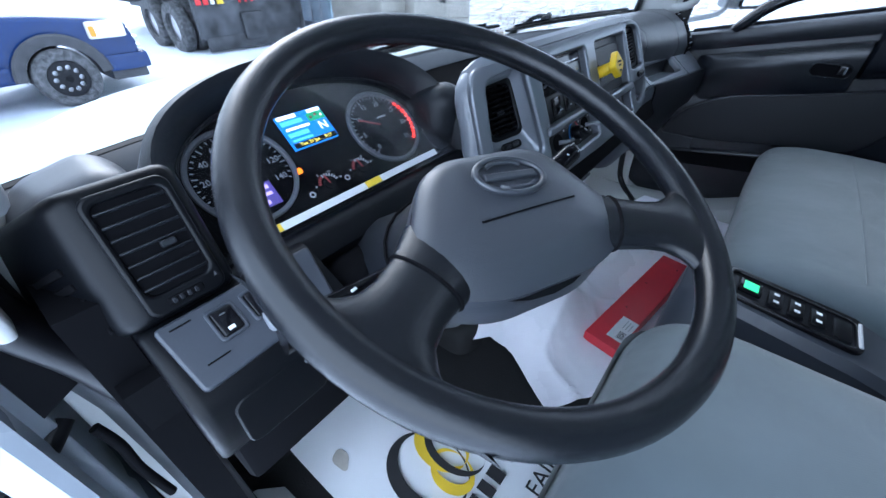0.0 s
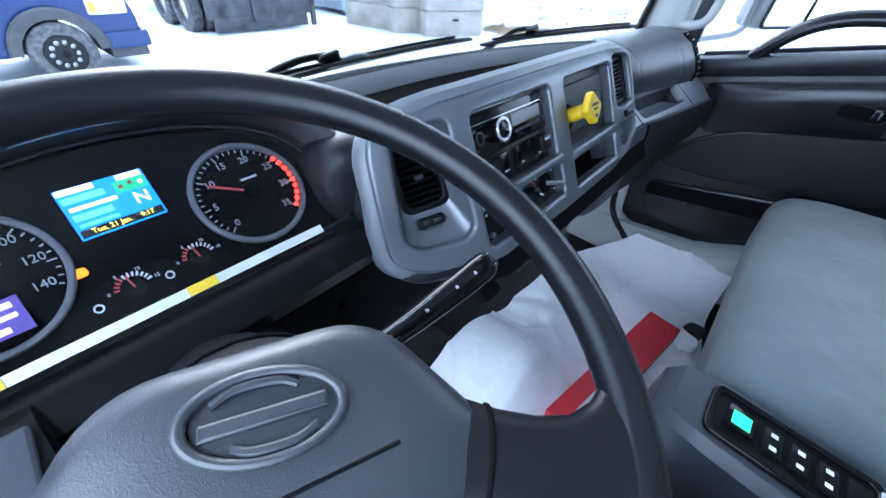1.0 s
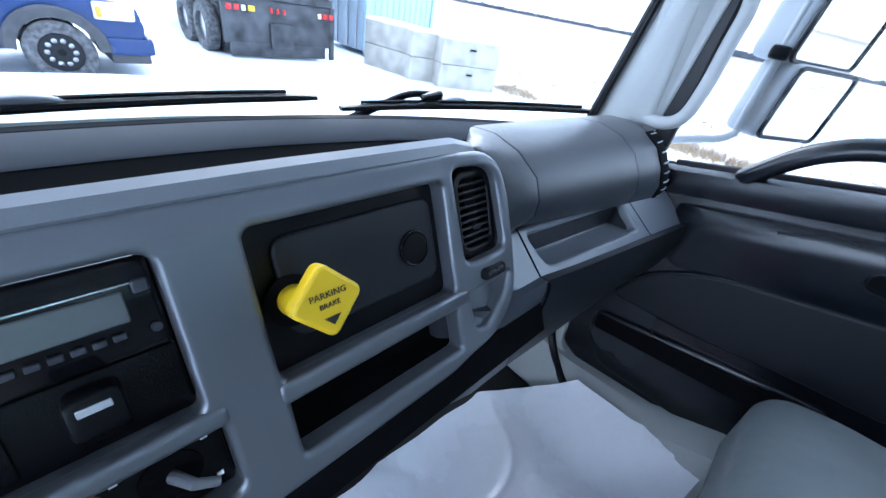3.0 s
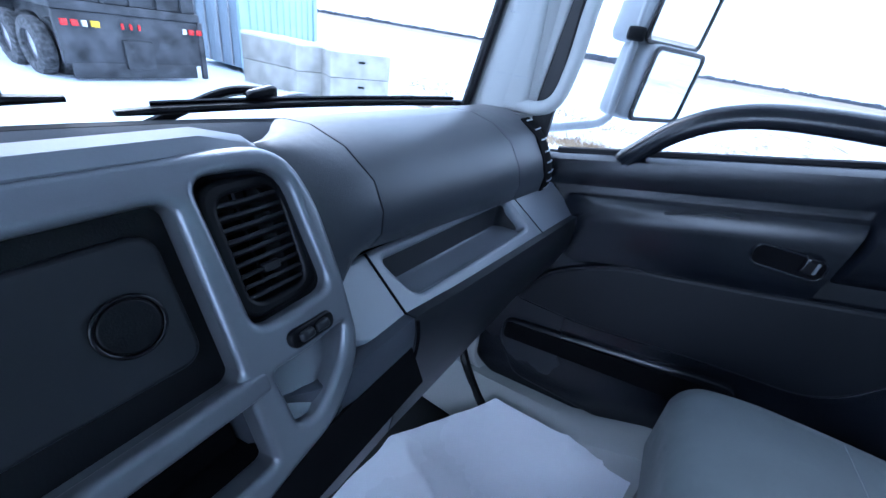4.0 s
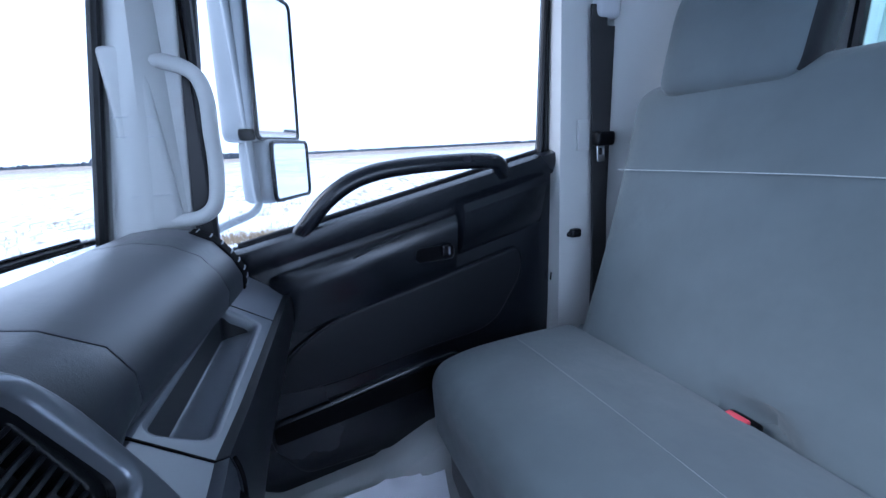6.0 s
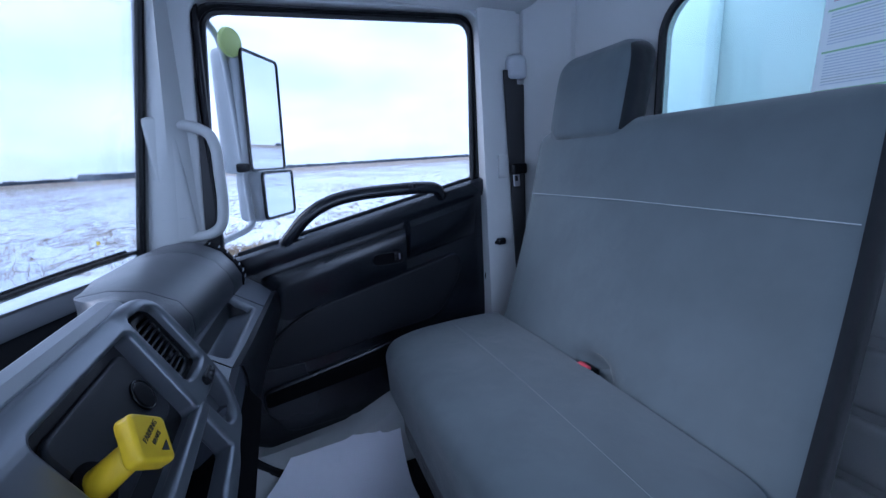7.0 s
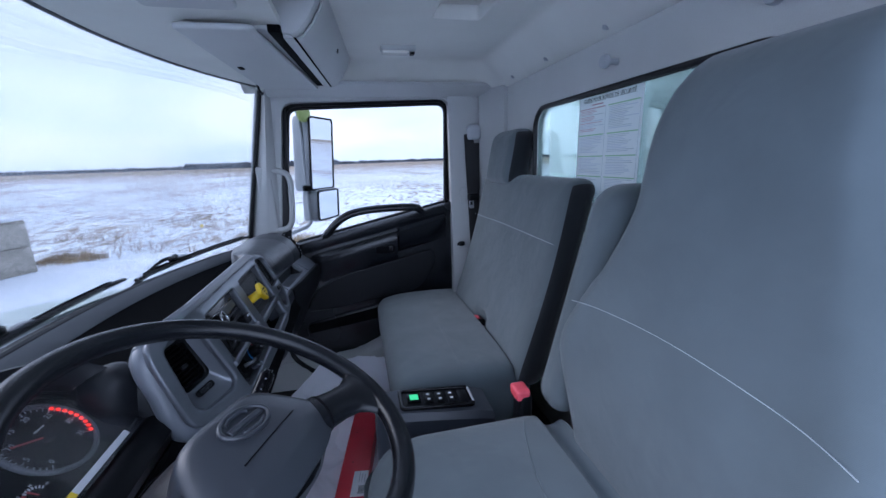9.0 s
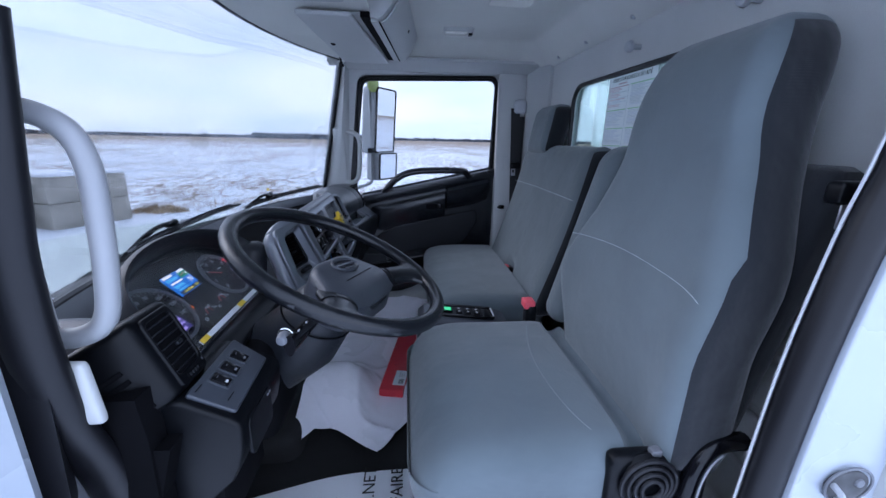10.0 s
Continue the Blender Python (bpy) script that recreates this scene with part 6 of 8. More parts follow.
st2 = part("stalk", tube([cpos(0.085, -0.05, 0.0), cpos(0.080, -0.12, 0.010), cpos(0.072, -0.20, 0.02)], lambda u: 0.011 + 0.006 * u, 12, ry=lambda u: 0.009), GLOSS_BLACK, col, "black signal stalk with white symbols")
for k in range(3):
    part("symbol", box(-0.0025, 0.0025, -0.001, 0.001, -0.0004, 0.0006, 0, 1, basis(cpos(0.064 - 0.003 * k, -0.11 - 0.032 * k, 0.010 + 0.004 * k), WX, WY, WN)), LEGEND, st2)
sk_ = part("stalk_knob", cyl((-0.690, 0.896, 0.684), (-0.708, 0.900, 0.682), 0.0105, 0.0085, 24, 0.004), GAUGE_RING, st2, "round grey stalk end")
part("knob_ring", tube([Vector((-0.692, 0.897, 0.684)) + Vector((0.0, 0.0118 * math.cos(a), 0.0118 * math.sin(a))) for a in [2 * math.pi * k / 24 for k in range(24)]], 0.0014, 6, True), CHROME, sk_)
part("column_cover", cushion(-0.60, -0.42, 0.96, 1.03, 0.40, 0.60, 0.03, None, 8), MATT_BLACK, col)

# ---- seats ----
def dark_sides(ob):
    """Gives the sewn side panels of a seat part the darker cloth, deepened for shade."""
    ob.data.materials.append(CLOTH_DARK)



def bench_back(p):
    x, y, z = p
    t = (z - 0.43) / 0.53
    y2 = y - 0.315 * (z - 0.43) - 0.012 * math.sin(math.pi * max(0, min(1, t))) * (1 if y > 0.2 else 0)
    if y > 0.2:
        d = math.hypot((x - 0.383) / 0.055, (z - 0.425) / 0.050)
        y2 -= 0.045 * max(0.0, 1 - d * d)
    sag = 0.006 * max(0.0, (x - 0.40) / 0.36) ** 2 * max(0.0, t) ** 4
    return (x + 0.04 * (t - 0.5), y2, z - sag)


bench = thing("bench_seat", (0.40, 0.35, 0.0), "two-place passenger bench in blue-grey cloth", "bench seat")
bk = part("backrest", cushion(0.012, 0.770, 0.155, 0.262, 0.36, 0.965, 0.046, bench_back, 30, True), CLOTH, bench)
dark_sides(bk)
part("seam", tube([Vector(bench_back(Vector((x, 0.2635 + 0.0052, 0.790 - 0.010 * abs(x - 0.4))))) for x in np.linspace(0.022, 0.755, 20)], 0.0009, 5), THREAD, bk, "pale stitched seam")


def bench_cushion(p):
    x, y, z = p
    if z > 0.35:
        z += 0.010 * math.sin(math.pi * (x - 0.01) / 0.77) - 0.020 * max(0.0, (y - 0.5) / 0.12) ** 2 + 0.008 * math.sin(math.pi * max(0, (y - 0.2) / 0.42))
        d = math.hypot((x - 0.380) / 0.045, (y - 0.245) / 0.024)
        z -= 0.030 * max(0.0, 1 - d * d * 0.7)
        z -= 0.020 * max(0.0, 1 - ((y - 0.250) / 0.022) ** 2)
    return (x, y + 0.03 * max(0.0, (0.43 - z)) * (1 if y > 0.5 else 0) * -1.0, z)


cs = part("seat_cushion", cushion(0.012, 0.785, 0.205, 0.625, 0.235, 0.432, 0.042, bench_cushion, 34), CLOTH, bench)
part("seam", tube([Vector(bench_cushion(Vector((x, 0.425, 0.4335)))) for x in np.linspace(0.06, 0.75, 24)], 0.0006, 5), SOFT_THREAD, cs)
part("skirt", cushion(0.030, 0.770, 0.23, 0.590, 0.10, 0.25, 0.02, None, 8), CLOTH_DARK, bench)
part("pedestal", box(0.06, 0.74, 0.08, 0.55, -0.002, 0.12, 0.01), BLACK, bench)


def head_shape(p):
    x, y, z = p
    k = max(0.0, (z - 1.06) / 0.09)
    return (0.588 + (x - 0.588) * (1 - 0.16 * k * k), y - 0.20 * (z - 0.95), z)


hd = part("headrest", cushion(0.455, 0.720, 0.015, 0.118, 0.925, 1.140, 0.042, head_shape, 14, 0.9), CLOTH, bench)
dark_sides(hd)
bkl = thing("seat_belt_buckle", (0.382, 0.245, 0.405), "black belt buckle with red button in seat pocket", "belt buckle", "belt buckles")
part("body", cushion(0.360, 0.408, 0.238, 0.266, 0.402, 0.436, 0.007, None, 6), BLACK, bkl)
part("button", cushion(0.370, 0.402, 0.255, 0.272, 0.424, 0.442, 0.004, None, 4), RED_BUTTON, bkl)

# driver's seat with integral headrest
DX, CX = -0.521, -0.500


def along(z, table):
    """A value that runs softly through (height, value) pairs."""
    zs, vs_ = zip(*table)
    return sum(float(np.interp(z + d, zs, vs_)) for d in (-0.036, -0.018, 0.0, 0.018, 0.036)) / 5


FAR_SIDE = ((0.46, 0.80), (0.54, 0.93), (0.62, 1.05), (0.68, 1.09), (0.76, 0.97), (0.82, 0.86), (0.92, 0.69), (1.02, 0.66), (1.10, 0.67), (1.18, 0.52))
NEAR_SIDE = ((0.78, 1.05), (0.91, 0.82), (1.02, 0.67), (1.10, 0.64), (1.18, 0.50))


def drv_back(p):
    x, y, z = p
    dx = (x - DX) * along(z, FAR_SIDE if x > DX else NEAR_SIDE)
    y2 = y - 0.26 * (z - 0.758) - 0.24 * max(0.0, 0.66 - z) + (0.018 * max(0.0, (abs(dx) - 0.15) / 0.09) ** 2 if y > 0.2 and z < 0.8 else 0.0)
    if y > 0.2 and z > 0.95:
        y2 += 0.012 * math.sin(math.pi * min(1.0, (z - 0.95) / 0.2))
    return (DX + dx, y2, z)


drv = thing("high_back_seat", (DX, 0.45, 0.0), "high-backed seat in blue-grey cloth behind steering wheel", "seat")
db = part("backrest", cushion(DX - 0.240, DX + 0.240, 0.135, 0.268, 0.43, 1.178, 0.052, drv_back, 30, 0.50), CLOTH, drv)
part("seam", tube([Vector(drv_back(Vector((x, 0.2690, 0.757 + 0.010 * math.cos((x - DX) * 9))))) + Vector((0, 0.001, 0)) for x in np.linspace(DX - 0.226, DX + 0.226, 28)], 0.0007, 5), THREAD, db, "pale stitched seam")
for s in (1,):
    part("armrest", cushion(DX + s * 0.274 - 0.056, DX + s * 0.274 + 0.056, 0.085, 0.232, 0.48, 0.970, 0.048, lambda p: (p.x, p.y - 0.27 * (p.z - 0.80), p.z), 16, 0.55), CLOTH, db)
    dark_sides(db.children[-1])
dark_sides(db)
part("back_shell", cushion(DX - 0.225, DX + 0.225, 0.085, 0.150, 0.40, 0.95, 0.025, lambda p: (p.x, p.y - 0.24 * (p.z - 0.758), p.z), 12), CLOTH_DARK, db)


def drv_cushion(p):
    x, y, z = p
    if z > 0.43:
        z += 0.008 * math.cos((x - CX) * 5.5) - 0.040 * max(0.0, (y - 0.58) / 0.12) ** 2
        z += 0.012 * max(0.0, (abs(x - CX) - 0.17) / 0.08) ** 2
        z -= 0.030 * max(0.0, 1 - ((y - 0.318) / 0.030) ** 2)
    return (x, y - 0.12 * max(0.0, 0.44 - z) * (1 if y > 0.5 else 0), z)


dc = part("seat_cushion", cushion(CX - 0.252, CX + 0.252, 0.265, 0.715, 0.315, 0.496, 0.068, drv_cushion, 26), CLOTH, drv)
part("seam", tube([Vector(drv_cushion(Vector((x, 0.430 - 0.9 * (x + 0.53) ** 2, 0.4968)))) for x in np.linspace(CX - 0.215, CX + 0.20, 20)], 0.0007, 5), SOFT_THREAD, dc, "pale stitched seam")
part("suspension_base", box(CX - 0.20, CX + 0.20, 0.28, 0.64, 0.06, 0.33, 0.02), BLACK, drv)
for k in range(5):
    part("bellows_fold", cushion(CX - 0.225, CX + 0.225, 0.27, 0.67, 0.07 + 0.048 * k, 0.11 + 0.048 * k, 0.016, None, 8), RUBBER, drv)
part("recliner_cover", cushion(CX - 0.268, CX - 0.232, 0.205, 0.385, 0.37, 0.488, 0.016, None, 8), BLACK, drv)
kn_ = part("recline_knob", cyl((CX - 0.255, 0.322, 0.442), (CX - 0.276, 0.322, 0.442), 0.050, 0.046, 36, 0.006), BLACK, drv, "black ribbed recliner boot")
for k in range(4):
    part("boot_rib", tube([(CX - 0.275 - 0.003 * (3 - k), 0.322 + (0.047 - 0.010 * (3 - k)) * math.cos(a), 0.442 + (0.047 - 0.010 * (3 - k)) * math.sin(a)) for a in [2 * math.pi * j / 28 for j in range(28)]], 0.0042, 8, True), RUBBER, kn_)
HB = smooth_path([(CX - 0.270, 0.262, 0.33), (CX - 0.274, 0.256, 0.41), (CX - 0.274, 0.250, 0.468), (CX - 0.272, 0.232, 0.502), (CX - 0.270, 0.205, 0.514), (CX - 0.268, 0.165, 0.512)], 5)
hb_ = part("recline_handle", tube(HB, 0.017, 14, up=(1, 0, 0), ry=0.013), GLOSS_BLACK, drv)
part("handle_edge", tube([q + Vector((-0.015, -0.008, -0.006)) for q in HB[4:-8]], 0.0016, 6), GRIP, hb_)
part("pivot_bracket", box(CX - 0.266, CX - 0.250, 0.300, 0.318, 0.486, 0.498, 0.003), GAUGE_RING, drv)
part("slide_rail", box(CX - 0.24, CX + 0.24, 0.24, 0.70, -0.002, 0.06, 0.006), BLACK, drv)
dbk = thing("seat_belt_buckle", (-0.235, 0.36, 0.30), "black belt buckle with red button beside driver seat", "belt buckle", "belt buckles")
part("body", cushion(-0.268, -0.222, 0.345, 0.375, 0.44, 0.535, 0.010, None, 6), BLACK, dbk)
part("stalk", tube([(-0.245, 0.33, 0.25), (-0.245, 0.345, 0.35), (-0.245, 0.36, 0.46)], 0.010, 8), WEBBING, dbk)
part("button", cushion(-0.266, -0.224, 0.350, 0.382, 0.520, 0.544, 0.005, None, 5), RED_BUTTON, dbk)
part("anchor", box(-0.272, -0.262, 0.24, 0.32, 0.33, 0.345, 0.002), STEEL, dbk)

# centre console with switches, between the seats
con = thing("centre_console", (-0.05, 0.50, 0.10), "black centre console with lit green switch", "console")
part("body", loft([[(x0, y, 0.02), (x0, y, z - 0.015), (x0 + 0.012, y, z), (x1 - 0.012, y, z + 0.004), (x1, y, z - 0.012), (x1, y, 0.02)] for y, x0, x1, z in ((0.38, -0.125, -0.005, 0.395), (0.42, -0.13, 0.0, 0.408), (0.60, -0.125, 0.0, 0.430), (0.655, -0.115, -0.005, 0.432), (0.675, -0.105, -0.012, 0.415), (0.68, -0.095, -0.02, 0.36))]), SLATE, con)
CN = basis((-0.062, 0.520, 0.4215), (0, -1, -0.10), (1, 0, 0.03), (0, -0.10, 1))
fr = part("switch_frame", plate([rrect(-0.098, -0.042, 0.098, 0.042, 0.014), rrect(-0.088, -0.033, 0.088, 0.033, 0.010)], 0.010, 0.003, CN @ pose(0, 0, 0.004)), GLOSS_BLACK, con)
part("switch_bed", box(-0.09, 0.09, -0.035, 0.035, 0.0, 0.0035, 0, 1, CN), BLACK, fr)
gs = part("green_switch", box(-0.076, -0.042, -0.016, 0.020, 0.003, 0.010, 0.002, 2, CN), GLOSS_BLACK, fr)
part("lit_face", box(-0.070, -0.048, -0.011, 0.011, 0.010, 0.0112, 0.0004, 1, CN), GLOW_GREEN, gs)
for k in range(3):
    ks = part("rocker", box(-0.032 + 0.030 * k, -0.010 + 0.030 * k, -0.020, 0.020, 0.003, 0.009, 0.003, 2, CN), BLACK, fr)
    for v in (-0.010, 0.010):
        part("symbol", bar(-0.021 + 0.030 * k, v, 0.008, 0.006, CN @ pose(0, 0, 0.0094)), LEGEND, ks)
part("blank_plug", box(0.060, 0.084, -0.024, 0.024, 0.003, 0.007, 0.002, 2, CN), BLACK, fr)
part("end_stop", box(0.090, 0.096, -0.03, 0.03, 0.004, 0.011, 0.002, 2, CN), GRIP, fr)

# ---- passenger door ----
door = thing("door_right", (0.92, 0.6, 0.10), "black plastic passenger door with window and grab bar", "door", kind="structure")
SILL = lambda y: 0.683 + (0.945 - y) * 0.212
part("panel", plate([rpoly([(1.01, 0.13), (1.015, 0.60), (0.965, 0.672), (0.262, 0.824), (0.215, 0.80), (0.222, 0.16), (0.30, 0.095), (0.95, 0.095)], [0.05, 0.05, 0.02, 0.03, 0.02, 0.05, 0.05, 0.05])], 0.036, 0.010, SIDE(1, 0.912)), DOOR_BLACK, door)
part("sill_cap", loft([[(0.884, y, SILL(y) - 0.055), (0.874, y, SILL(y) - 0.030), (0.876, y, SILL(y) - 0.006), (0.890, y, SILL(y)), (0.925, y, SILL(y) + 0.002), (0.925, y, SILL(y) - 0.06)] for y in np.linspace(0.225, 0.985, 9)]), DOOR_BLACK, door)
part("glass_strip", tube([(0.915, y, SILL(y) + 0.003) for y in np.linspace(0.25, 0.95, 8)], 0.007, 8), RUBBER, door)
# padded armrest band, stepping inwards at the pull cup
def arm_ring(y, zt, zb, x):
    return [(0.900, y, zt + 0.006), (x + 0.010, y, zt + 0.004), (x, y, zt - 0.012), (x + 0.002, y, (zt + zb) / 2 + 0.012), (x + 0.010, y, zb + 0.020), (x + 0.022, y, zb - 0.020), (0.900, y, zb - 0.050)]
ZT = lambda y: 0.703 - (y - 0.496) * 0.22
part("armrest_front", loft([arm_ring(y, ZT(y), ZT(y) - 0.105, x) for y, x in ((0.905, 0.886), (0.880, 0.872), (0.85, 0.866), (0.70, 0.862), (0.56, 0.860), (0.502, 0.862), (0.498, 0.872))]), DOOR_BLACK, door)
part("armrest_rear", loft([arm_ring(y, ZT(y) + 0.020, ZT(y) - 0.055, x) for y, x in ((0.496, 0.860), (0.490, 0.846), (0.40, 0.846), (0.30, 0.852), (0.265, 0.862), (0.255, 0.885))]), DOOR_BLACK, door)
CUP = rrect(0.515, ZT(0.56) - 0.080, 0.606, ZT(0.56) - 0.046, 0.013)
# flat near-black plate stands in for the shade inside the pull cup
cup = part("handle_recess", plate([CUP], 0.006, 0.0015, SIDE(1, 0.8640)), MATT_BLACK, door)
part("recess_rim", tube([(0.8612, y, z) for y, z in CUP], 0.0018, 6, True), DOOR_BLACK, cup)
part("release_lever", cushion(0.853, 0.863, 0.524, 0.546, ZT(0.53) - 0.078, ZT(0.53) - 0.050, 0.004, None, 5), GLOSS_BLACK, cup)
# grey strip stands in for the highlight on the lever
part("lever_tip", box(0.8515, 0.854, 0.527, 0.531, ZT(0.53) - 0.074, ZT(0.53) - 0.056, 0.001), GAUGE_RING, cup)
part("scuff_mark", tube([(0.863, y, ZT(y) - 0.004 + 0.004 * math.sin(40 * y)) for y in np.linspace(0.64, 0.74, 10)], 0.002, 6), CHARCOAL, door)
insert = rpoly([(0.945, 0.352), (0.90, 0.44), (0.79, 0.507), (0.55, 0.557), (0.325, 0.608), (0.315, 0.54), (0.400, 0.402), (0.58, 0.385), (0.80, 0.352)], [0.02, 0.08, 0.1, 0.1, 0.03, 0.06, 0.06, 0.05, 0.05])
part("cloth_insert", plate([insert], 0.016, 0.007, SIDE(1, 0.894)), DOOR_SKIN, door, "dark grained door insert")
part("insert_piping", tube([(0.8895, y, z) for y, z in insert], 0.0035, 6, True), DOOR_BLACK, door)
pk = part("door_pocket", plate([rpoly([(0.955, 0.225), (0.955, 0.290), (0.60, 0.352), (0.50, 0.365), (0.50, 0.14), (0.90, 0.14)], 0.03)], 0.020, 0.009, SIDE(1, 0.892)), DOOR_BLACK, door)
part("pocket_mouth", plate([rpoly([(0.945, 0.240), (0.945, 0.284), (0.60, 0.336), (0.52, 0.345), (0.52, 0.292)], 0.012)], 0.004, 0.001, SIDE(1, 0.881)), MATT_BLACK, pk)
gb = smooth_path([(0.905, 0.838, 0.692), (0.888, 0.818, 0.718), (0.874, 0.772, 0.768), (0.871, 0.715, 0.801), (0.869, 0.640, 0.817), (0.867, 0.52, 0.822), (0.867, 0.425, 0.820), (0.871, 0.390, 0.810), (0.884, 0.376, 0.788)], 6)
part("grab_bar", tube(gb, lambda u: 0.0215, 14, ry=lambda u: 0.0172, up=(1, 0, 0.3)), DOOR_BLACK, door, "black moulded grab bar")
wf = part("window_frame", plate([rpoly([(1.022, 0.64), (0.950, 1.286), (0.226, 1.306), (0.236, 0.802)], [0.02, 0.05, 0.055, 0.04]), rpoly([(1.004, 0.668), (0.932, 1.268), (0.238, 1.288), (0.252, 0.818)], [0.012, 0.045, 0.05, 0.03])], 0.020, 0.005, SIDE(1, 0.925)), BLACK, door, "black window frame")
part("frame_seal", tube([(0.913, y, z) for y, z in rpoly([(1.004, 0.668), (0.932, 1.268), (0.238, 1.288), (0.252, 0.818)], [0.012, 0.045, 0.05, 0.03])], 0.008, 8, True), RUBBER, wf)
gl = part("window_pane", plate([rpoly([(1.010, 0.662), (0.938, 1.273), (0.233, 1.293), (0.247, 0.812)], 0.03)], 0.004, 0, SIDE(1, 0.928)), SIDE_GLASS, wf)
gl.visible_shadow = False
part("door_lever", tube(smooth_path([(0.885, 0.225, 0.50), (0.872, 0.222, 0.58), (0.862, 0.215, 0.62), (0.845, 0.195, 0.628)], 5), 0.008, 10), GLOSS_BLACK, door, "black bent lever at door edge")
part("lever_knob", cushion(0.836, 0.862, 0.175, 0.205, 0.618, 0.640, 0.006, None, 5), DOOR_BLACK, door)
part("corner_block", cushion(0.880, 0.908, 0.218, 0.242, 0.780, 0.830, 0.009, None, 5), DOOR_BLACK, door)

# driver's door, standing wide open
dl_ = thing("door_left", (-0.90, 1.22, 0.1), "black plastic driver door standing wide open", "door", kind="structure")
DL = basis((-0.905, 1.225, 0), (-1, 0.10, 0), (0, 0, 1), (0.10, 1, 0))
part("panel", plate([rpoly([(0.03, 0.10), (0.85, 0.10), (0.85, 0.76), (0.03, 0.66)], 0.04)], 0.06, 0.012, DL), BLACK, dl_)
part("window_frame", plate([rpoly([(0.03, 0.64), (0.85, 0.75), (0.83, 1.32), (0.14, 1.31)], 0.04), rpoly([(0.07, 0.69), (0.81, 0.79), (0.79, 1.28), (0.17, 1.27)], 0.04)], 0.03, 0.006, DL), RUBBER, dl_)
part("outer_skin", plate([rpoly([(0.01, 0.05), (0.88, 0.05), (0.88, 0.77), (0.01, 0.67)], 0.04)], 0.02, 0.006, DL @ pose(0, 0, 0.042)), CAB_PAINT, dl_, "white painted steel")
for z in (0.22, 0.52):
    hg = part("hinge", cushion(-0.925, -0.890, 1.168, 1.205, z, z + 0.075, 0.008, None, 5), CAB_PAINT, dl_)
    part("hinge_pin", cyl((-0.908, 1.176, z - 0.012), (-0.908, 1.176, z + 0.087), 0.007), CAB_PAINT, hg)
part("check_strap", box(-0.99, -0.885, 1.150, 1.158, 0.40, 0.425, 0.002), BLACK, dl_)
part("wiring_boot", tube(smooth_path([(-0.86, 1.172, 0.46), (-0.885, 1.150, 0.45), (-0.905, 1.155, 0.44), (-0.94, 1.20, 0.45)], 6), 0.010, 10), RUBBER, dl_, "rubber wiring boot")

# passenger seat belt on the pillar
belt = thing("seat_belt", (0.858, 0.15, 0.30), "black three-point seat belt hanging on grey pillar", "seat belt")
part("shoulder_anchor", cushion(0.838, 0.868, 0.085, 0.152, 1.118, 1.178, 0.013, lambda p: (p.x, p.y + 0.0, p.z + (0.012 * (1 - ((p.y - 0.118) / 0.034) ** 2) if p.z > 1.15 else 0)), 8), GRIP, belt, "grey plastic belt guide")
part("webbing", box(-0.0022, 0.0022, -0.023, 0.023, -0.38, 0.38, 0.001, 1, basis((0.838, 0.130, 0.765), (1, 0, -0.03), (0, 1, -0.035), (0.03, 0.035, 1))), WEBBING, belt)
part("webbing", box(-0.0016, 0.0016, -0.020, 0.020, -0.36, 0.34, 0.001, 1, basis((0.843, 0.118, 0.765), (1, 0, -0.03), (0, 1, 0.02), (0.03, -0.02, 1))), WEBBING, belt)
tg = part("tongue", cushion(0.815, 0.842, 0.105, 0.160, 0.838, 0.872, 0.008, None, 6), BLACK, belt)
part("steel_tip", plate([rrect(-0.011, -0.020, 0.011, 0.020, 0.004), rrect(-0.006, -0.004, 0.006, 0.012, 0.002)], 0.003, 0.0008, basis((0.822, 0.143, 0.822), (0, 1, 0), (0.1, 0, 1), (1, 0, 0))), STEEL, tg)
part("slide_plate", box(0.846, 0.8535, 0.155, 0.190, 0.83, 0.90, 0.002), TRIM, belt)
belt2 = thing("seat_belt", (-0.795, 0.10, 0.30), "black seat belt hanging on rear corner behind seat", "seat belt")
part("webbing", box(-0.800, -0.7965, 0.075, 0.120, 0.42, 1.20, 0.001), WEBBING, belt2)
tg2 = part("tongue", cushion(-0.806, -0.780, 0.105, 0.165, 0.905, 0.935, 0.007, None, 6), BLACK, belt2)
part("steel_tip", box(-0.797, -0.794, 0.125, 0.150, 0.872, 0.908, 0.001), STEEL, tg2)

# ---- loose things ----
sheet = thing("floor_sheet", (0.35, 0.85, 0.0), "crumpled white plastic sheet covering the cab floor", "plastic sheet")


def sheet_z(x, y):
    w = noise.noise(Vector((x * 4.2, y * 4.2, 0.3))) * 0.012 + noise.noise(Vector((x * 11 + 5, y * 9, 1.3))) * 0.005
    fold = 1 - abs(noise.noise(Vector((x * 3.4 + y * 2.2, y * 5.5 - x * 2.0, 4.7))) * 2.4)
    w += 0.012 * max(0.0, fold) ** 5
    edge = max(0.0, (x - 0.66) / 0.14) ** 1.5 * 0.085
    k = min(1.0, max(0.0, (y - 0.80) / 0.14))
    hump = (0.045 + 0.125 * k * k * (3 - 2 * k)) * math.exp(-((x - 0.02) / 0.15) ** 2)
    return 0.022 + w + edge + hump


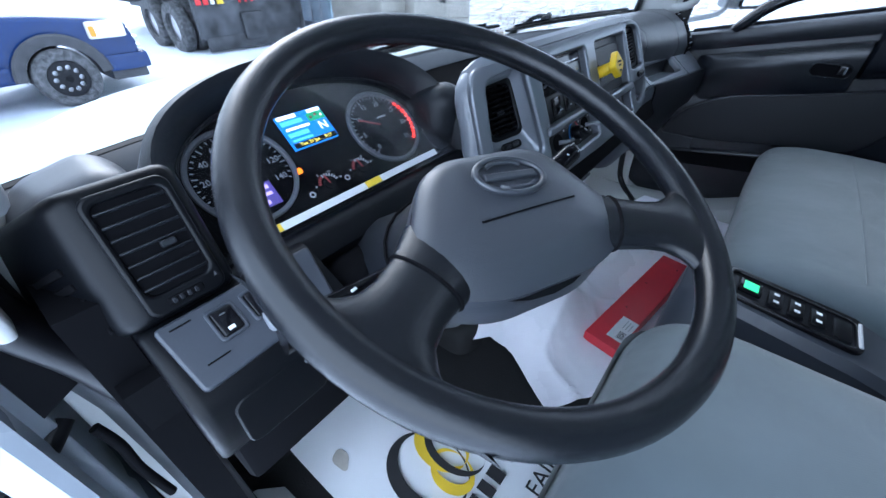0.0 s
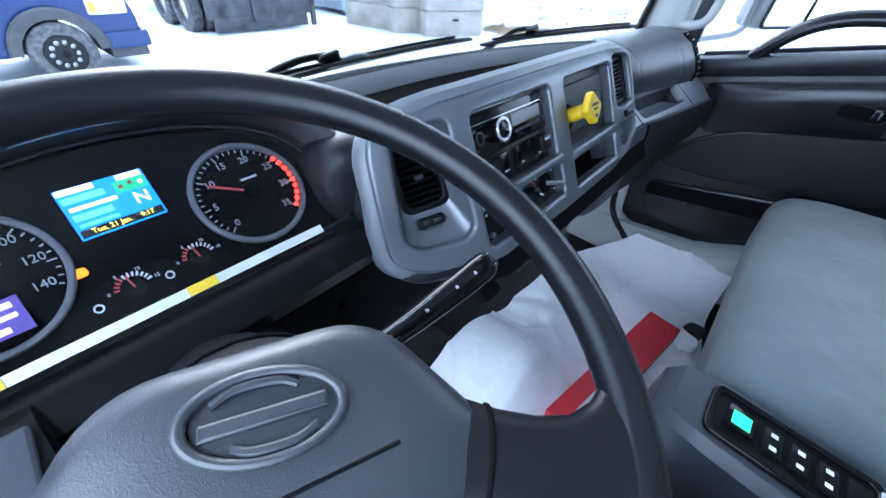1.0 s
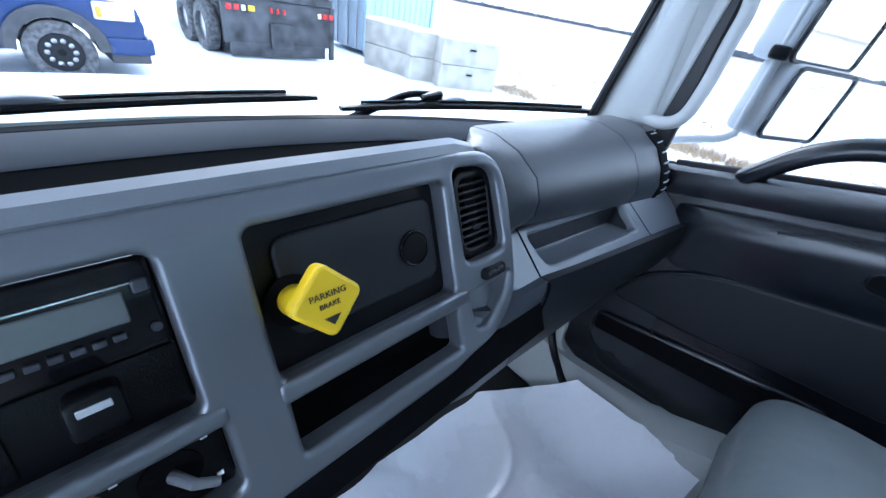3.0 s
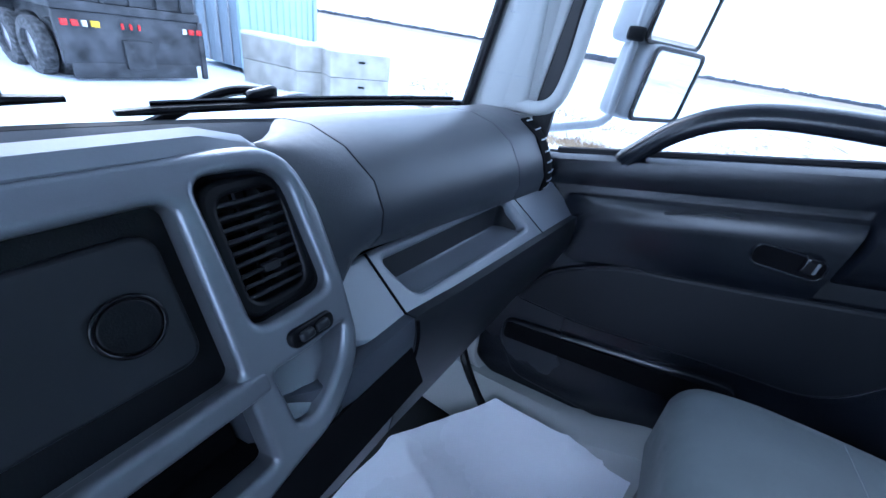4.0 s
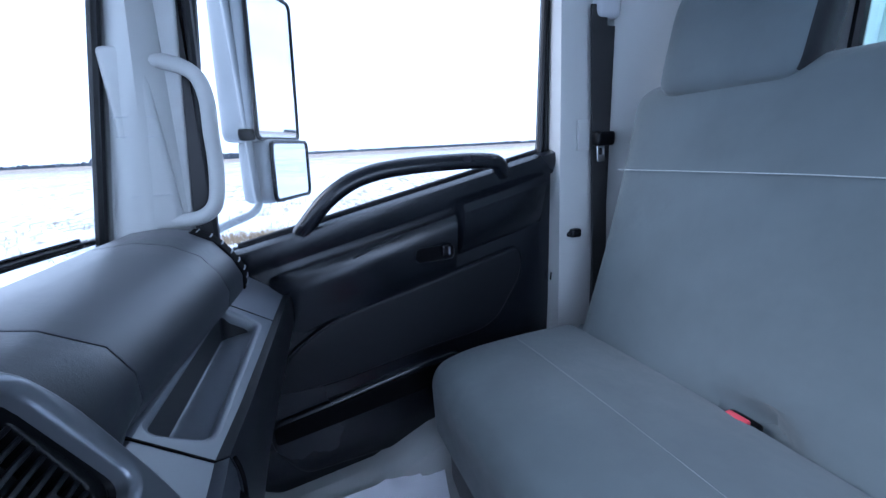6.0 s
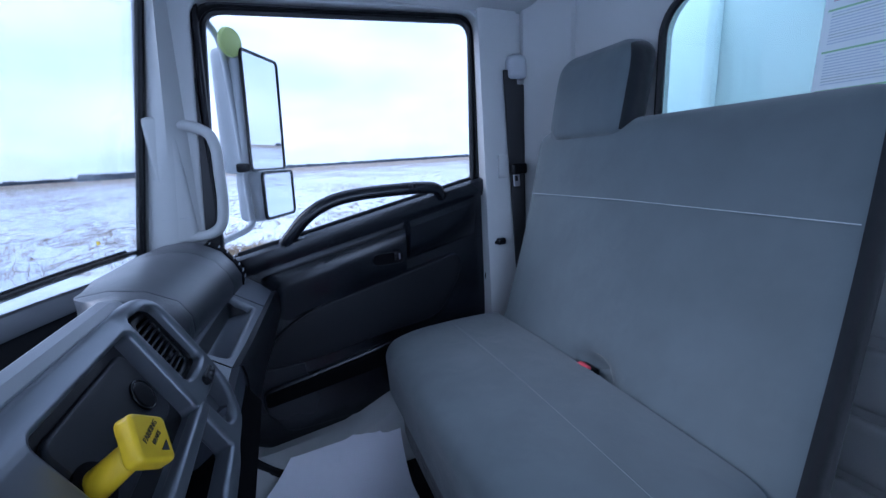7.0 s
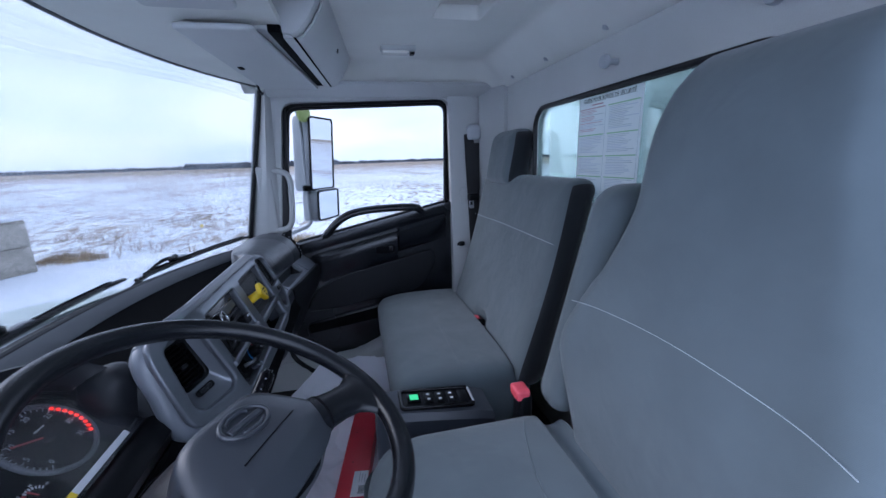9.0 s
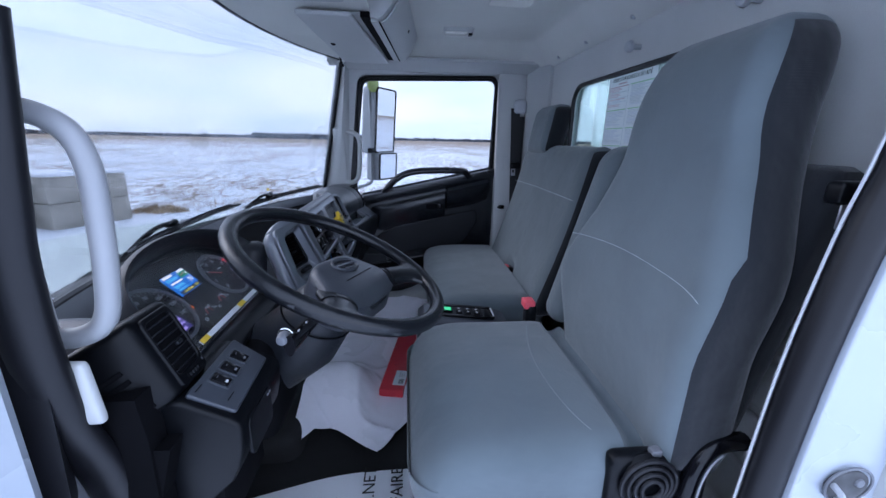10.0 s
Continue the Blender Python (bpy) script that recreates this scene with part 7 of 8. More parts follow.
def sheet_pt(u, v):
    x = -0.235 + 1.045 * u
    y0 = 0.58 + 0.23 * max(0.0, 1 - u * 4.2) + 0.02 * math.sin(9 * u)
    y1 = 1.085 - 0.03 * math.exp(-((x - 0.02) / 0.15) ** 2) - 1.1 * max(0.0, x - 0.64) + 0.006 * math.sin(14 * u) + 0.002 * math.sin(37 * u)
    y = y0 + (y1 - y0) * v
    x += float(np.interp(y, (0.79, 0.86, 0.94, 1.015, 1.09), (0.0, 0.035, 0.07, 0.082, 0.03))) * (1 - u) ** 6
    return (x, y, sheet_z(x, y))


part("sheet", thick(grid(sheet_pt, 120, 70), 0.0015), POLY, sheet, sharp=60)
rb = thing("red_box", (0.24, 0.73, 0.05), "long red cardboard box lying on plastic sheet", "box")
RB = basis((0.235, 0.735, 0.066), (0.47, -0.075, 0.0), (0.075, 0.47, 0.0), (0, 0, 1))
part("carton", box(-0.245, 0.240, -0.044, 0.044, -0.028, 0.028, 0.002, 2, RB), RED, rb)
part("label", box(-0.215, -0.120, -0.0445, 0.0, 0.0275, 0.0288, 0, 1, RB), PAPER, rb, "white torn paper label")
for k in range(9):
    part("print_bar", box(-0.205 + 0.0032 * k, -0.2035 + 0.0032 * k, -0.038, -0.020, 0.0289, 0.0292, 0, 1, RB), PRINT_BLACK, rb)
for k in range(3):
    part("print_line", box(-0.165, -0.135 + 0.004 * k, -0.036 + 0.008 * k, -0.034 + 0.008 * k, 0.0289, 0.0292, 0, 1, RB), GRIP, rb)
for x, y in ((0.06, 0.02), (-0.08, 0.012), (0.19, -0.02)):
    part("dent_mark", cyl(RB @ Vector((x, y, 0.0275)), RB @ Vector((x, y, 0.0284)), 0.0028, 0.0024, 10), PRINT_BLACK, rb)
bag = thing("small_packet", (0.50, 0.63, 0.05), "crumpled black and white packet beside red box", "packet")
part("packet_body", cushion(0.455, 0.545, 0.60, 0.655, 0.035, 0.072, 0.014, lambda p: (p.x, p.y + 0.004 * math.sin(90 * p.x), p.z + 0.004 * math.sin(70 * p.y + 50 * p.x)), 8), PAPER, bag)
part("packet_band", cushion(0.490, 0.548, 0.597, 0.650, 0.040, 0.0755, 0.014, lambda p: (p.x, p.y + 0.004 * math.sin(90 * p.x), p.z + 0.004 * math.sin(70 * p.y + 50 * p.x)), 8), PRINT_BLACK, bag)

mat_ = thing("paper_floor_mat", (-0.46, 0.97, 0.0), "white paper floor mat printed with a black and yellow mark", "floor mat")
MT = basis((-0.455, 0.965, 0.012), (1, 0, 0.0), (0, 1, 0), (0, 0, 1))
part("paper", thick(grid(lambda u, v: (-0.66 + (0.377 - 0.105 * v * v) * u, 0.70 + 0.55 * v, 0.010 + 0.006 * math.sin(6 * u + 4 * v) * math.sin(5 * v) + 0.10 * max(0.0, v - 0.86)), 20, 24), 0.001), PAPER, mat_)
part("mark_ring", plate([circle(-0.075, 0.075, 0.075, 40, 0.095), circle(-0.060, 0.070, 0.062, 40, 0.085)], 0.0006, 0, MT @ pose(0.025, -0.100, 0.0055)), PRINT_BLACK, mat_)
part("mark_sweep", plate([circle(-0.02, 0.085, 0.045, 30, 0.065), circle(-0.008, 0.075, 0.036, 30, 0.056)], 0.0006, 0, MT @ pose(0.025, -0.100, 0.006)), PRINT_YELLOW, mat_)
part("mark_sweep", plate([circle(-0.045, 0.03, 0.040, 30, 0.05), circle(-0.035, 0.04, 0.030, 30, 0.045)], 0.0006, 0, MT @ pose(0.025, -0.100, 0.0064)), PRINT_YELLOW, mat_)
part("mark_ring", plate([circle(0.0, 0.06, 0.052, 30, 0.075), circle(0.008, 0.055, 0.044, 30, 0.068)], 0.0006, 0, MT @ pose(0.025, -0.100, 0.0068)), PRINT_BLACK, mat_)
for k, w in enumerate((0.028, 0.026, 0.028, 0.024, 0.022, 0.026)):
    part("name_bar", bar(-0.145 + 0.036 * k, -0.143, w, 0.036, MT @ pose(0, 0, 0.0055)), PRINT_BLACK, mat_)
part("word", lettering(".NET", 0.050, MT @ pose(0.126, -0.143, 0.0055), 0.0003), PRINT_BLACK, mat_)
part("word", lettering("FAIRE", 0.050, MT @ pose(0.110, -0.222, 0.0055), 0.0003), PRINT_BLACK, mat_)
part("footprint", plate([rpoly([(-0.16, 0.10), (-0.13, 0.13), (-0.135, 0.16), (-0.165, 0.15)], 0.02)], 0.0005, 0, MT @ pose(0, 0, 0.0056)), material("mud_stain", (0.45, 0.42, 0.38), 0.9, vary=0.3), mat_)

pedal = thing("pedal", (-0.52, 1.15, 0.02), "black rubber brake pedal above floor mat", "pedal", "pedals")
part("pad", box(-0.04, 0.04, -0.006, 0.006, -0.035, 0.035, 0.004, 2, basis((-0.52, 1.15, 0.17), (1, 0, 0), (0, 0.8, 0.6), (0, -0.6, 0.8))), RUBBER, pedal)
part("arm", tube([(-0.52, 1.155, 0.17), (-0.52, 1.20, 0.30), (-0.52, 1.22, 0.42)], 0.010, 8), BLACK, pedal)
copy_thing(pedal, pose(-0.37, 1.16, 0.02))

# safety poster taped on the rear window
post = thing("wall_poster", (0.035, -0.006, 0.9), "white printed safety checklist poster taped to rear window", "poster")
PM = basis((0.036, -0.0065, 1.052), (-1, 0, 0), (-0.02, 0, 1), (0, 1, 0))
part("sheet", box(-0.137, 0.137, -0.146, 0.146, -0.0004, 0.0004, 0, 1, PM), POSTER_PAPER, post)
part("title", lettering("GUIDE POUR RONDE DE SÉCURITÉ", 0.0165, PM @ pose(0, 0.131, 0.0012), 0.0002, width=0.86), PRINT_BLACK, post)
part("subtitle", bar(-0.045, 0.118, 0.050, 0.0035, PM @ pose(0, 0, 0.001)), PRINT_PINK, post)
rng = random.Random(4)
for cxk in range(2):
    x0 = -0.130 + cxk * 0.136
    for bk_, (yt, yb) in enumerate(((0.110, 0.042), (0.036, -0.018), (-0.024, -0.076), (-0.082, -0.140))):
        part("heading", bar(x0 + 0.060, yt - 0.001, 0.122, 0.0026, PM @ pose(0, 0, 0.001)), PRINT_PINK if bk_ == 0 and cxk == 0 else PRINT_GREEN, post)
        y = yt - 0.0062
        while y > yb + 0.002:
            w = rng.uniform(0.055, 0.116)
            part("text_line", bar(x0 + 0.004 + w / 2, y, w, 0.0015, PM @ pose(0, 0, 0.001)), PRINT_PINK if bk_ == 0 and cxk == 0 and rng.random() < 0.6 else rng.choice([PRINT_GREY, PRINT_BLUE, PRINT_BLUE]), post)
            y -= 0.0043
    part("column_rule", bar(x0 + 0.124, -0.015, 0.0008, 0.25, PM @ pose(0, 0, 0.001)), PRINT_GREY, post)
for x, z in ((0.085, 0.885), (0.060, 0.892), (0.072, 0.852), (0.066, 0.878)):
    part("glue_mark", plate([rpoly([(-0.012, -0.002), (0.008, -0.004), (0.012, 0.003), (-0.006, 0.004)], 0.002)], 0.0006, 0, basis((x, -0.007, z), (-1, 0, 0.2), (0.2, 0, 1), (0, 1, 0))), PRINT_BLACK, post)

# ---- passenger mirrors ----
mir = thing("side_mirror", (1.22, 0.88, 0.70), "tall white truck mirror with square convex mirror below", "mirror")


def mirror_head(name, c, w, h, d, up):
    m = basis(c, (0.86, -0.50, 0), up, (-0.50, -0.86, -0.024))
    hd_ = part(name, cushion(-w / 2, w / 2, -h / 2, h / 2, -d, 0.0, 0.022, lambda p: m @ p, 10), MIRROR_GREY, mir)
    part("edge", plate([rrect(-w / 2 + 0.004, -h / 2 + 0.004, w / 2 - 0.004, h / 2 - 0.004, 0.02), rrect(-w / 2 + 0.014, -h / 2 + 0.014, w / 2 - 0.014, h / 2 - 0.014, 0.014)], 0.010, 0.003, m @ pose(0, 0, 0.001)), BLACK, hd_)
    part("glass", plate([rrect(-w / 2 + 0.013, -h / 2 + 0.013, w / 2 - 0.013, h / 2 - 0.013, 0.014)], 0.002, 0, m @ pose(0, 0, 0.001)), MIRROR, hd_)
    return hd_


mirror_head("main_head", (1.315, 0.838, 1.085), 0.225, 0.39, 0.105, (0.004, -0.062, 1))
mirror_head("lower_head", (1.318, 0.828, 0.812), 0.210, 0.175, 0.10, (0.0, -0.05, 1))
part("bracket", tube(smooth_path([(0.97, 1.02, 1.32), (1.10, 0.99, 1.345), (1.20, 0.945, 1.32), (1.235, 0.925, 1.22), (1.235, 0.925, 0.80), (1.22, 0.93, 0.72), (1.12, 0.99, 0.70), (0.97, 1.06, 0.69)], 6), 0.010, 10), MIRROR_GREY, mir)
part("clamp", cushion(1.215, 1.255, 0.905, 0.945, 0.895, 0.925, 0.008, None, 5), BLACK, mir)
part("cap_disc", cyl((1.215, 0.905, 1.283), (1.205, 0.893, 1.281), 0.042, 0.040, 28, 0.004), material("lime_sticker", (0.35, 0.42, 0.12), 0.5), mir)

# ---- outside ----
GZ = -1.05


def ground_z(x, y):
    r = math.hypot(x, y)
    z = GZ + noise.noise(Vector((x * 0.13, y * 0.13, 0.0))) * 0.06 * min(1.0, r / 12)
    if x > 9.5:
        z += noise.noise(Vector((x * 0.5, y * 1.3, 4.0))) * 0.09 * min(1.0, (x - 9.5) / 3)
    d = math.hypot((x - 9.0) / 2.4, (y + 0.6) / 2.0)
    z += 0.38 * max(0.0, 1 - d * d) * (0.7 + 0.6 * noise.noise(Vector((x * 1.3, y * 1.3, 2.0))))
    if r > 300:
        z = GZ
    return z


radii = [0.0] + [1.2 * 1.075 ** k for k in range(1, 115)]
verts, faces, NS = [], [], 150
for i, r in enumerate(radii):
    for j in range(NS):
        a = 2 * math.pi * j / NS
        x, y = r * math.cos(a), r * math.sin(a)
        verts.append((x, y, ground_z(x, y)))
for i in range(len(radii) - 1):
    for j in range(NS):
        k = (j + 1) % NS
        faces.append((i * NS + j, (i + 1) * NS + j, (i + 1) * NS + k, i * NS + k))
gm = bpy.data.meshes.new("ground")
gm.from_pydata(verts, [], faces)
gm.materials.append(GROUND)
for f in gm.polygons:
    f.use_smooth = True
tagged(new("ground", gm), "snow-covered yard and stubble field reaching the horizon", "ground", kind="structure")


def woods(name, dist, a0, a1, h0, h1, step, label):
    rng_ = random.Random(int(dist))
    v, f = [], []
    a = a0
    while a < a1:
        h = h0 + (h1 - h0) * (0.5 + 0.5 * noise.noise(Vector((a * 0.9, dist * 0.01, 0)))) * rng_.uniform(0.7, 1.15)
        w = h * rng_.uniform(0.6, 1.1)
        d = dist + rng_.uniform(-15, 15)
        cx, cy = d * math.cos(radians(a)), d * math.sin(radians(a))
        tx, ty = -math.sin(radians(a)), math.cos(radians(a))
        b = len(v)
        prof = [(-0.5, 0.0), (-0.52, 0.35), (-0.38, 0.72), (-0.12, 0.96), (0.14, 1.0), (0.36, 0.8), (0.5, 0.4), (0.48, 0.0)]
        for dd in (-0.3, 0.3):
            for px, pz in prof:
                q = 1 + rng_.uniform(-0.12, 0.12)
                v.append((cx + tx * px * w * q + math.cos(radians(a)) * dd * w, cy + ty * px * w * q + math.sin(radians(a)) * dd * w, GZ - 0.5 + pz * h * q))
        n = len(prof)
        f.append(tuple(range(b, b + n)))
        f.append(tuple(range(b + 2 * n - 1, b + n - 1, -1)))
        for k in range(n - 1):
            f.append((b + k, b + k + 1, b + n + k + 1, b + n + k))
        a += math.degrees(w / dist) * step
    me = bpy.data.meshes.new(name)
    me.from_pydata(v, [], f)
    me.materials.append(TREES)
    return tagged(new(name, me), label, "woods", kind="stuff")


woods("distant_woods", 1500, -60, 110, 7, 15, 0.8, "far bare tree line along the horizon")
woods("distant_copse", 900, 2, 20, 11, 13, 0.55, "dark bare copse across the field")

# dry weeds and stubble at the field edge
rng = random.Random(8)
v, f = [], []
for k in range(11500):
    if k >= 5200:
        # a tawny band of matted grass along the edge of the yard
        y = rng.uniform(-1.5, 8.5)
        x = 9.9 + rng.gauss(0.0, 0.35) + 0.5 * math.sin(y * 0.9)
        if noise.noise(Vector((x * 0.7, y * 0.6, 3))) < 0.02 and y > 3.6:
            continue
        h = rng.uniform(0.05, 0.20)
    elif k < 2600:
        x, y = rng.uniform(9.6, 17), rng.uniform(-3, 10)
        if noise.noise(Vector((x * 0.5, y * 0.5, 7))) < 0.0:
            continue
        h = rng.uniform(0.06, 0.42) * rng.uniform(0.5, 1.0)
    else:
        x, y = 11 + 45 * rng.random() ** 1.6, rng.uniform(-16, 30)
        h = rng.uniform(0.06, 0.20)
    z = ground_z(x, y) - 0.02
    for q in range(2):
        a, lx, ly, w = rng.uniform(0, 6.28), rng.gauss(0, 0.35) * h, rng.gauss(0, 0.35) * h, rng.uniform(0.003, 0.008) * (1 + (x - 9) * 0.03)
        b = len(v)
        dx, dy = math.cos(a) * w, math.sin(a) * w
        v += [(x - dx, y - dy, z), (x + dx, y + dy, z), (x + lx * 0.5 + dx * 0.7, y + ly * 0.5 + dy * 0.7, z + h * 0.6), (x + lx * 0.5 - dx * 0.7, y + ly * 0.5 - dy * 0.7, z + h * 0.6), (x + lx, y + ly, z + h)]
        f += [(b, b + 1, b + 2, b + 3), (b + 3, b + 2, b + 4)]
wm = bpy.data.meshes.new("dry_weeds")
wm.from_pydata(v, [], f)
wm.materials.append(STRAW)
tagged(new("dry_weeds", wm), "dry brown weeds standing in the snow", "weeds", kind="stuff")
flag = thing("marker_flag", (11.6, 5.15, -1.05), "small yellow marker flag on thin wire in snow", "marker flag")
part("wire", cyl((11.6, 5.15, -1.05), (11.6, 5.15, -0.60), 0.006, n=6), STEEL, flag)
part("cloth", box(11.597, 11.603, 5.06, 5.15, -0.66, -0.56, 0.001, 1), PRINT_YELLOW, flag)

# concrete blocks
def block(x, y, z, w, d, h, turn, snow):
    b = thing("concrete_block", (x, y, z), "large cast concrete block" + (" topped with snow" if snow else " in a low stack"), "concrete block", "stacked blocks")
    m = pose(x, y, z, 0, 0, turn)
    part("casting", box(-w / 2, w / 2, -d / 2, d / 2, 0.0, h, 0.03, 2, m), CONCRETE, b)
    part("lifting_recess", box(-0.09, 0.09, -d / 2 - 0.004, -d / 2 + 0.01, h * 0.62, h * 0.70, 0.003, 1, m), MATT_BLACK, b)
    if snow:
        part("snow_cap", cushion(-w / 2, w / 2, -d / 2, d / 2, h - 0.02, h + 0.07, 0.04, lambda p: m @ Vector((p.x, p.y, p.z + 0.03 * noise.noise(p * 3))), 10), SNOW_CAP, b)


for x, y, t in ((8.50, 8.22, -24), (8.15, 9.05, 160), (7.62, 10.2, 98)):
    for z, s in ((GZ - 0.02, False), (GZ + 0.565, True)):
        block(x, y, z, 1.62, 0.62, 0.58, t, s)

# blue pickup, front towards the right of the yard
def pickup():
    p = thing("pickup_truck", (-1.3, 9.7, GZ), "blue pickup truck with dusty black wheel arches", "pickup truck")
    yf, yb = 8.95, 10.75
    sec = [(1.62, -0.62), (1.66, -0.30), (1.60, -0.02), (1.50, 0.02), (0.55, 0.14), (0.05, 0.17), (-0.55, 0.66), (-2.05, 0.68), (-2.35, 0.18), (-4.2, 0.20), (-4.22, -0.55), (-3.70, -0.62), (-3.62, -0.36), (-3.30, -0.20), (-2.98, -0.36), (-2.90, -0.62), (0.06, -0.66), (0.14, -0.40), (0.32, -0.26), (0.58, -0.21), (0.84, -0.26), (1.02, -0.40), (1.10, -0.64)]
    part("body", plate([rpoly(sec, 0.05, 3)], yb - yf, 0.06, basis((0, (yf + yb) / 2, 0), (1, 0, 0), (0, 0, 1), (0, -1, 0))), BLUE_PAINT, p, "blue painted body")
    part("side_window", plate([rpoly([(-0.10, 0.20), (-0.58, 0.60), (-1.2, 0.62), (-1.2, 0.20)], 0.04)], 0.02, 0.004, basis((0, yf - 0.055, 0), (1, 0, 0), (0, 0, 1), (0, -1, 0))), GLOSS_BLACK, p)
    part("bonnet_snow", cushion(0.10, 1.45, yf + 0.1, yb - 0.1, 0.08, 0.20, 0.05, lambda q: (q.x, q.y, q.z - 0.10 * max(0, q.x - 0.4)), 8), SNOW_CAP, p)
    lamp = part("headlight", cushion(1.06, 1.55, yf - 0.075, yf + 0.20, -0.20, 0.03, 0.03, lambda q: (q.x + 0.06 * (q.z + 0.1), q.y, q.z), 8), LAMP_GLASS, p, "frosted headlight")
    part("indicator", cushion(1.08, 1.16, yf - 0.082, yf + 0.1, -0.17, -0.02, 0.02, None, 5), AMBER, lamp)
    for z in (-0.36, -0.24, -0.12):
        part("grille_bar", box(1.60, 1.70, yf + 0.05, yb - 0.05, z - 0.025, z + 0.025, 0.01), CHROME, p)
    part("bumper", cushion(1.12, 1.74, yf - 0.06, yb + 0.06, -0.68, -0.42, 0.06, None, 8), BLUE_PAINT, p)
    part("lower_valance", box(1.15, 1.66, yf, yb, -0.80, -0.66, 0.02), ARCH, p)
    part("arch_flare", thick(loft([[(0.58 + r * math.cos(a), y, -0.66 + r * math.sin(a)) for a in [math.pi * (0.02 + 0.96 * k / 16) for k in range(17)]] for r, y in ((0.45, yf - 0.06), (0.56, yf - 0.085), (0.58, yf - 0.06))], False, False), 0.02), ARCH, p)
    part("arch_liner", thick(loft([[(0.58 + 0.47 * math.cos(a), y, -0.66 + 0.47 * math.sin(a)) for a in [math.pi * k / 16 for k in range(17)]] for y in (yf - 0.05, yf + 0.35)], False, False), 0.01), ARCH, p)
    for k, w in enumerate((0.05, 0.045, 0.05, 0.05, 0.045, 0.05, 0.05)):
        part("badge_bar", box(-0.75 + 0.075 * k, -0.75 + 0.075 * k + w, yf - 0.066, yf - 0.058, -0.19, -0.155, 0.002, 1), CHROME, p)
    part("side_rub_strip", box(-2.8, 0.0, yf - 0.075, yf - 0.055, -0.48, -0.42, 0.008), BLUE_PAINT, p)
    for x in (0.58, -3.30):
        for y, s in ((yf + 0.02, -1), (yb - 0.02, 1)):
            tyre_ring = [(0.40, -0.10), (0.405, -0.05), (0.405, 0.05), (0.40, 0.10), (0.36, 0.135), (0.26, 0.14), (0.24, 0.10), (0.24, -0.10), (0.26, -0.14), (0.36, -0.135)]
            wl_ = part("wheel", loft([[(x + r * math.cos(a), y + q, -0.655 + r * math.sin(a)) for r, q in tyre_ring] for a in [2 * math.pi * k / 36 for k in range(37)]], False), TYRE, p)
            part("rim", plate([circle(0, 0, 0.25, 36)] + [circle(0.155 * math.cos(t), 0.155 * math.sin(t), 0.035, 10) for t in [2 * math.pi * k / 10 for k in range(10)]], 0.06, 0.01, basis((x, y + s * 0.09, -0.655), (1, 0, 0), (0, 0, 1), (0, -1, 0))), GLOSS_BLACK, wl_)
            part("brake_disc", cyl((x, y + s * 0.02, -0.655), (x, y + s * 0.05, -0.655), 0.22), STEEL, wl_)
            part("hub", cyl((x, y + s * 0.06, -0.655), (x, y + s * 0.14, -0.655), 0.055, 0.045, 16, 0.01), BLACK, wl_)


pickup()


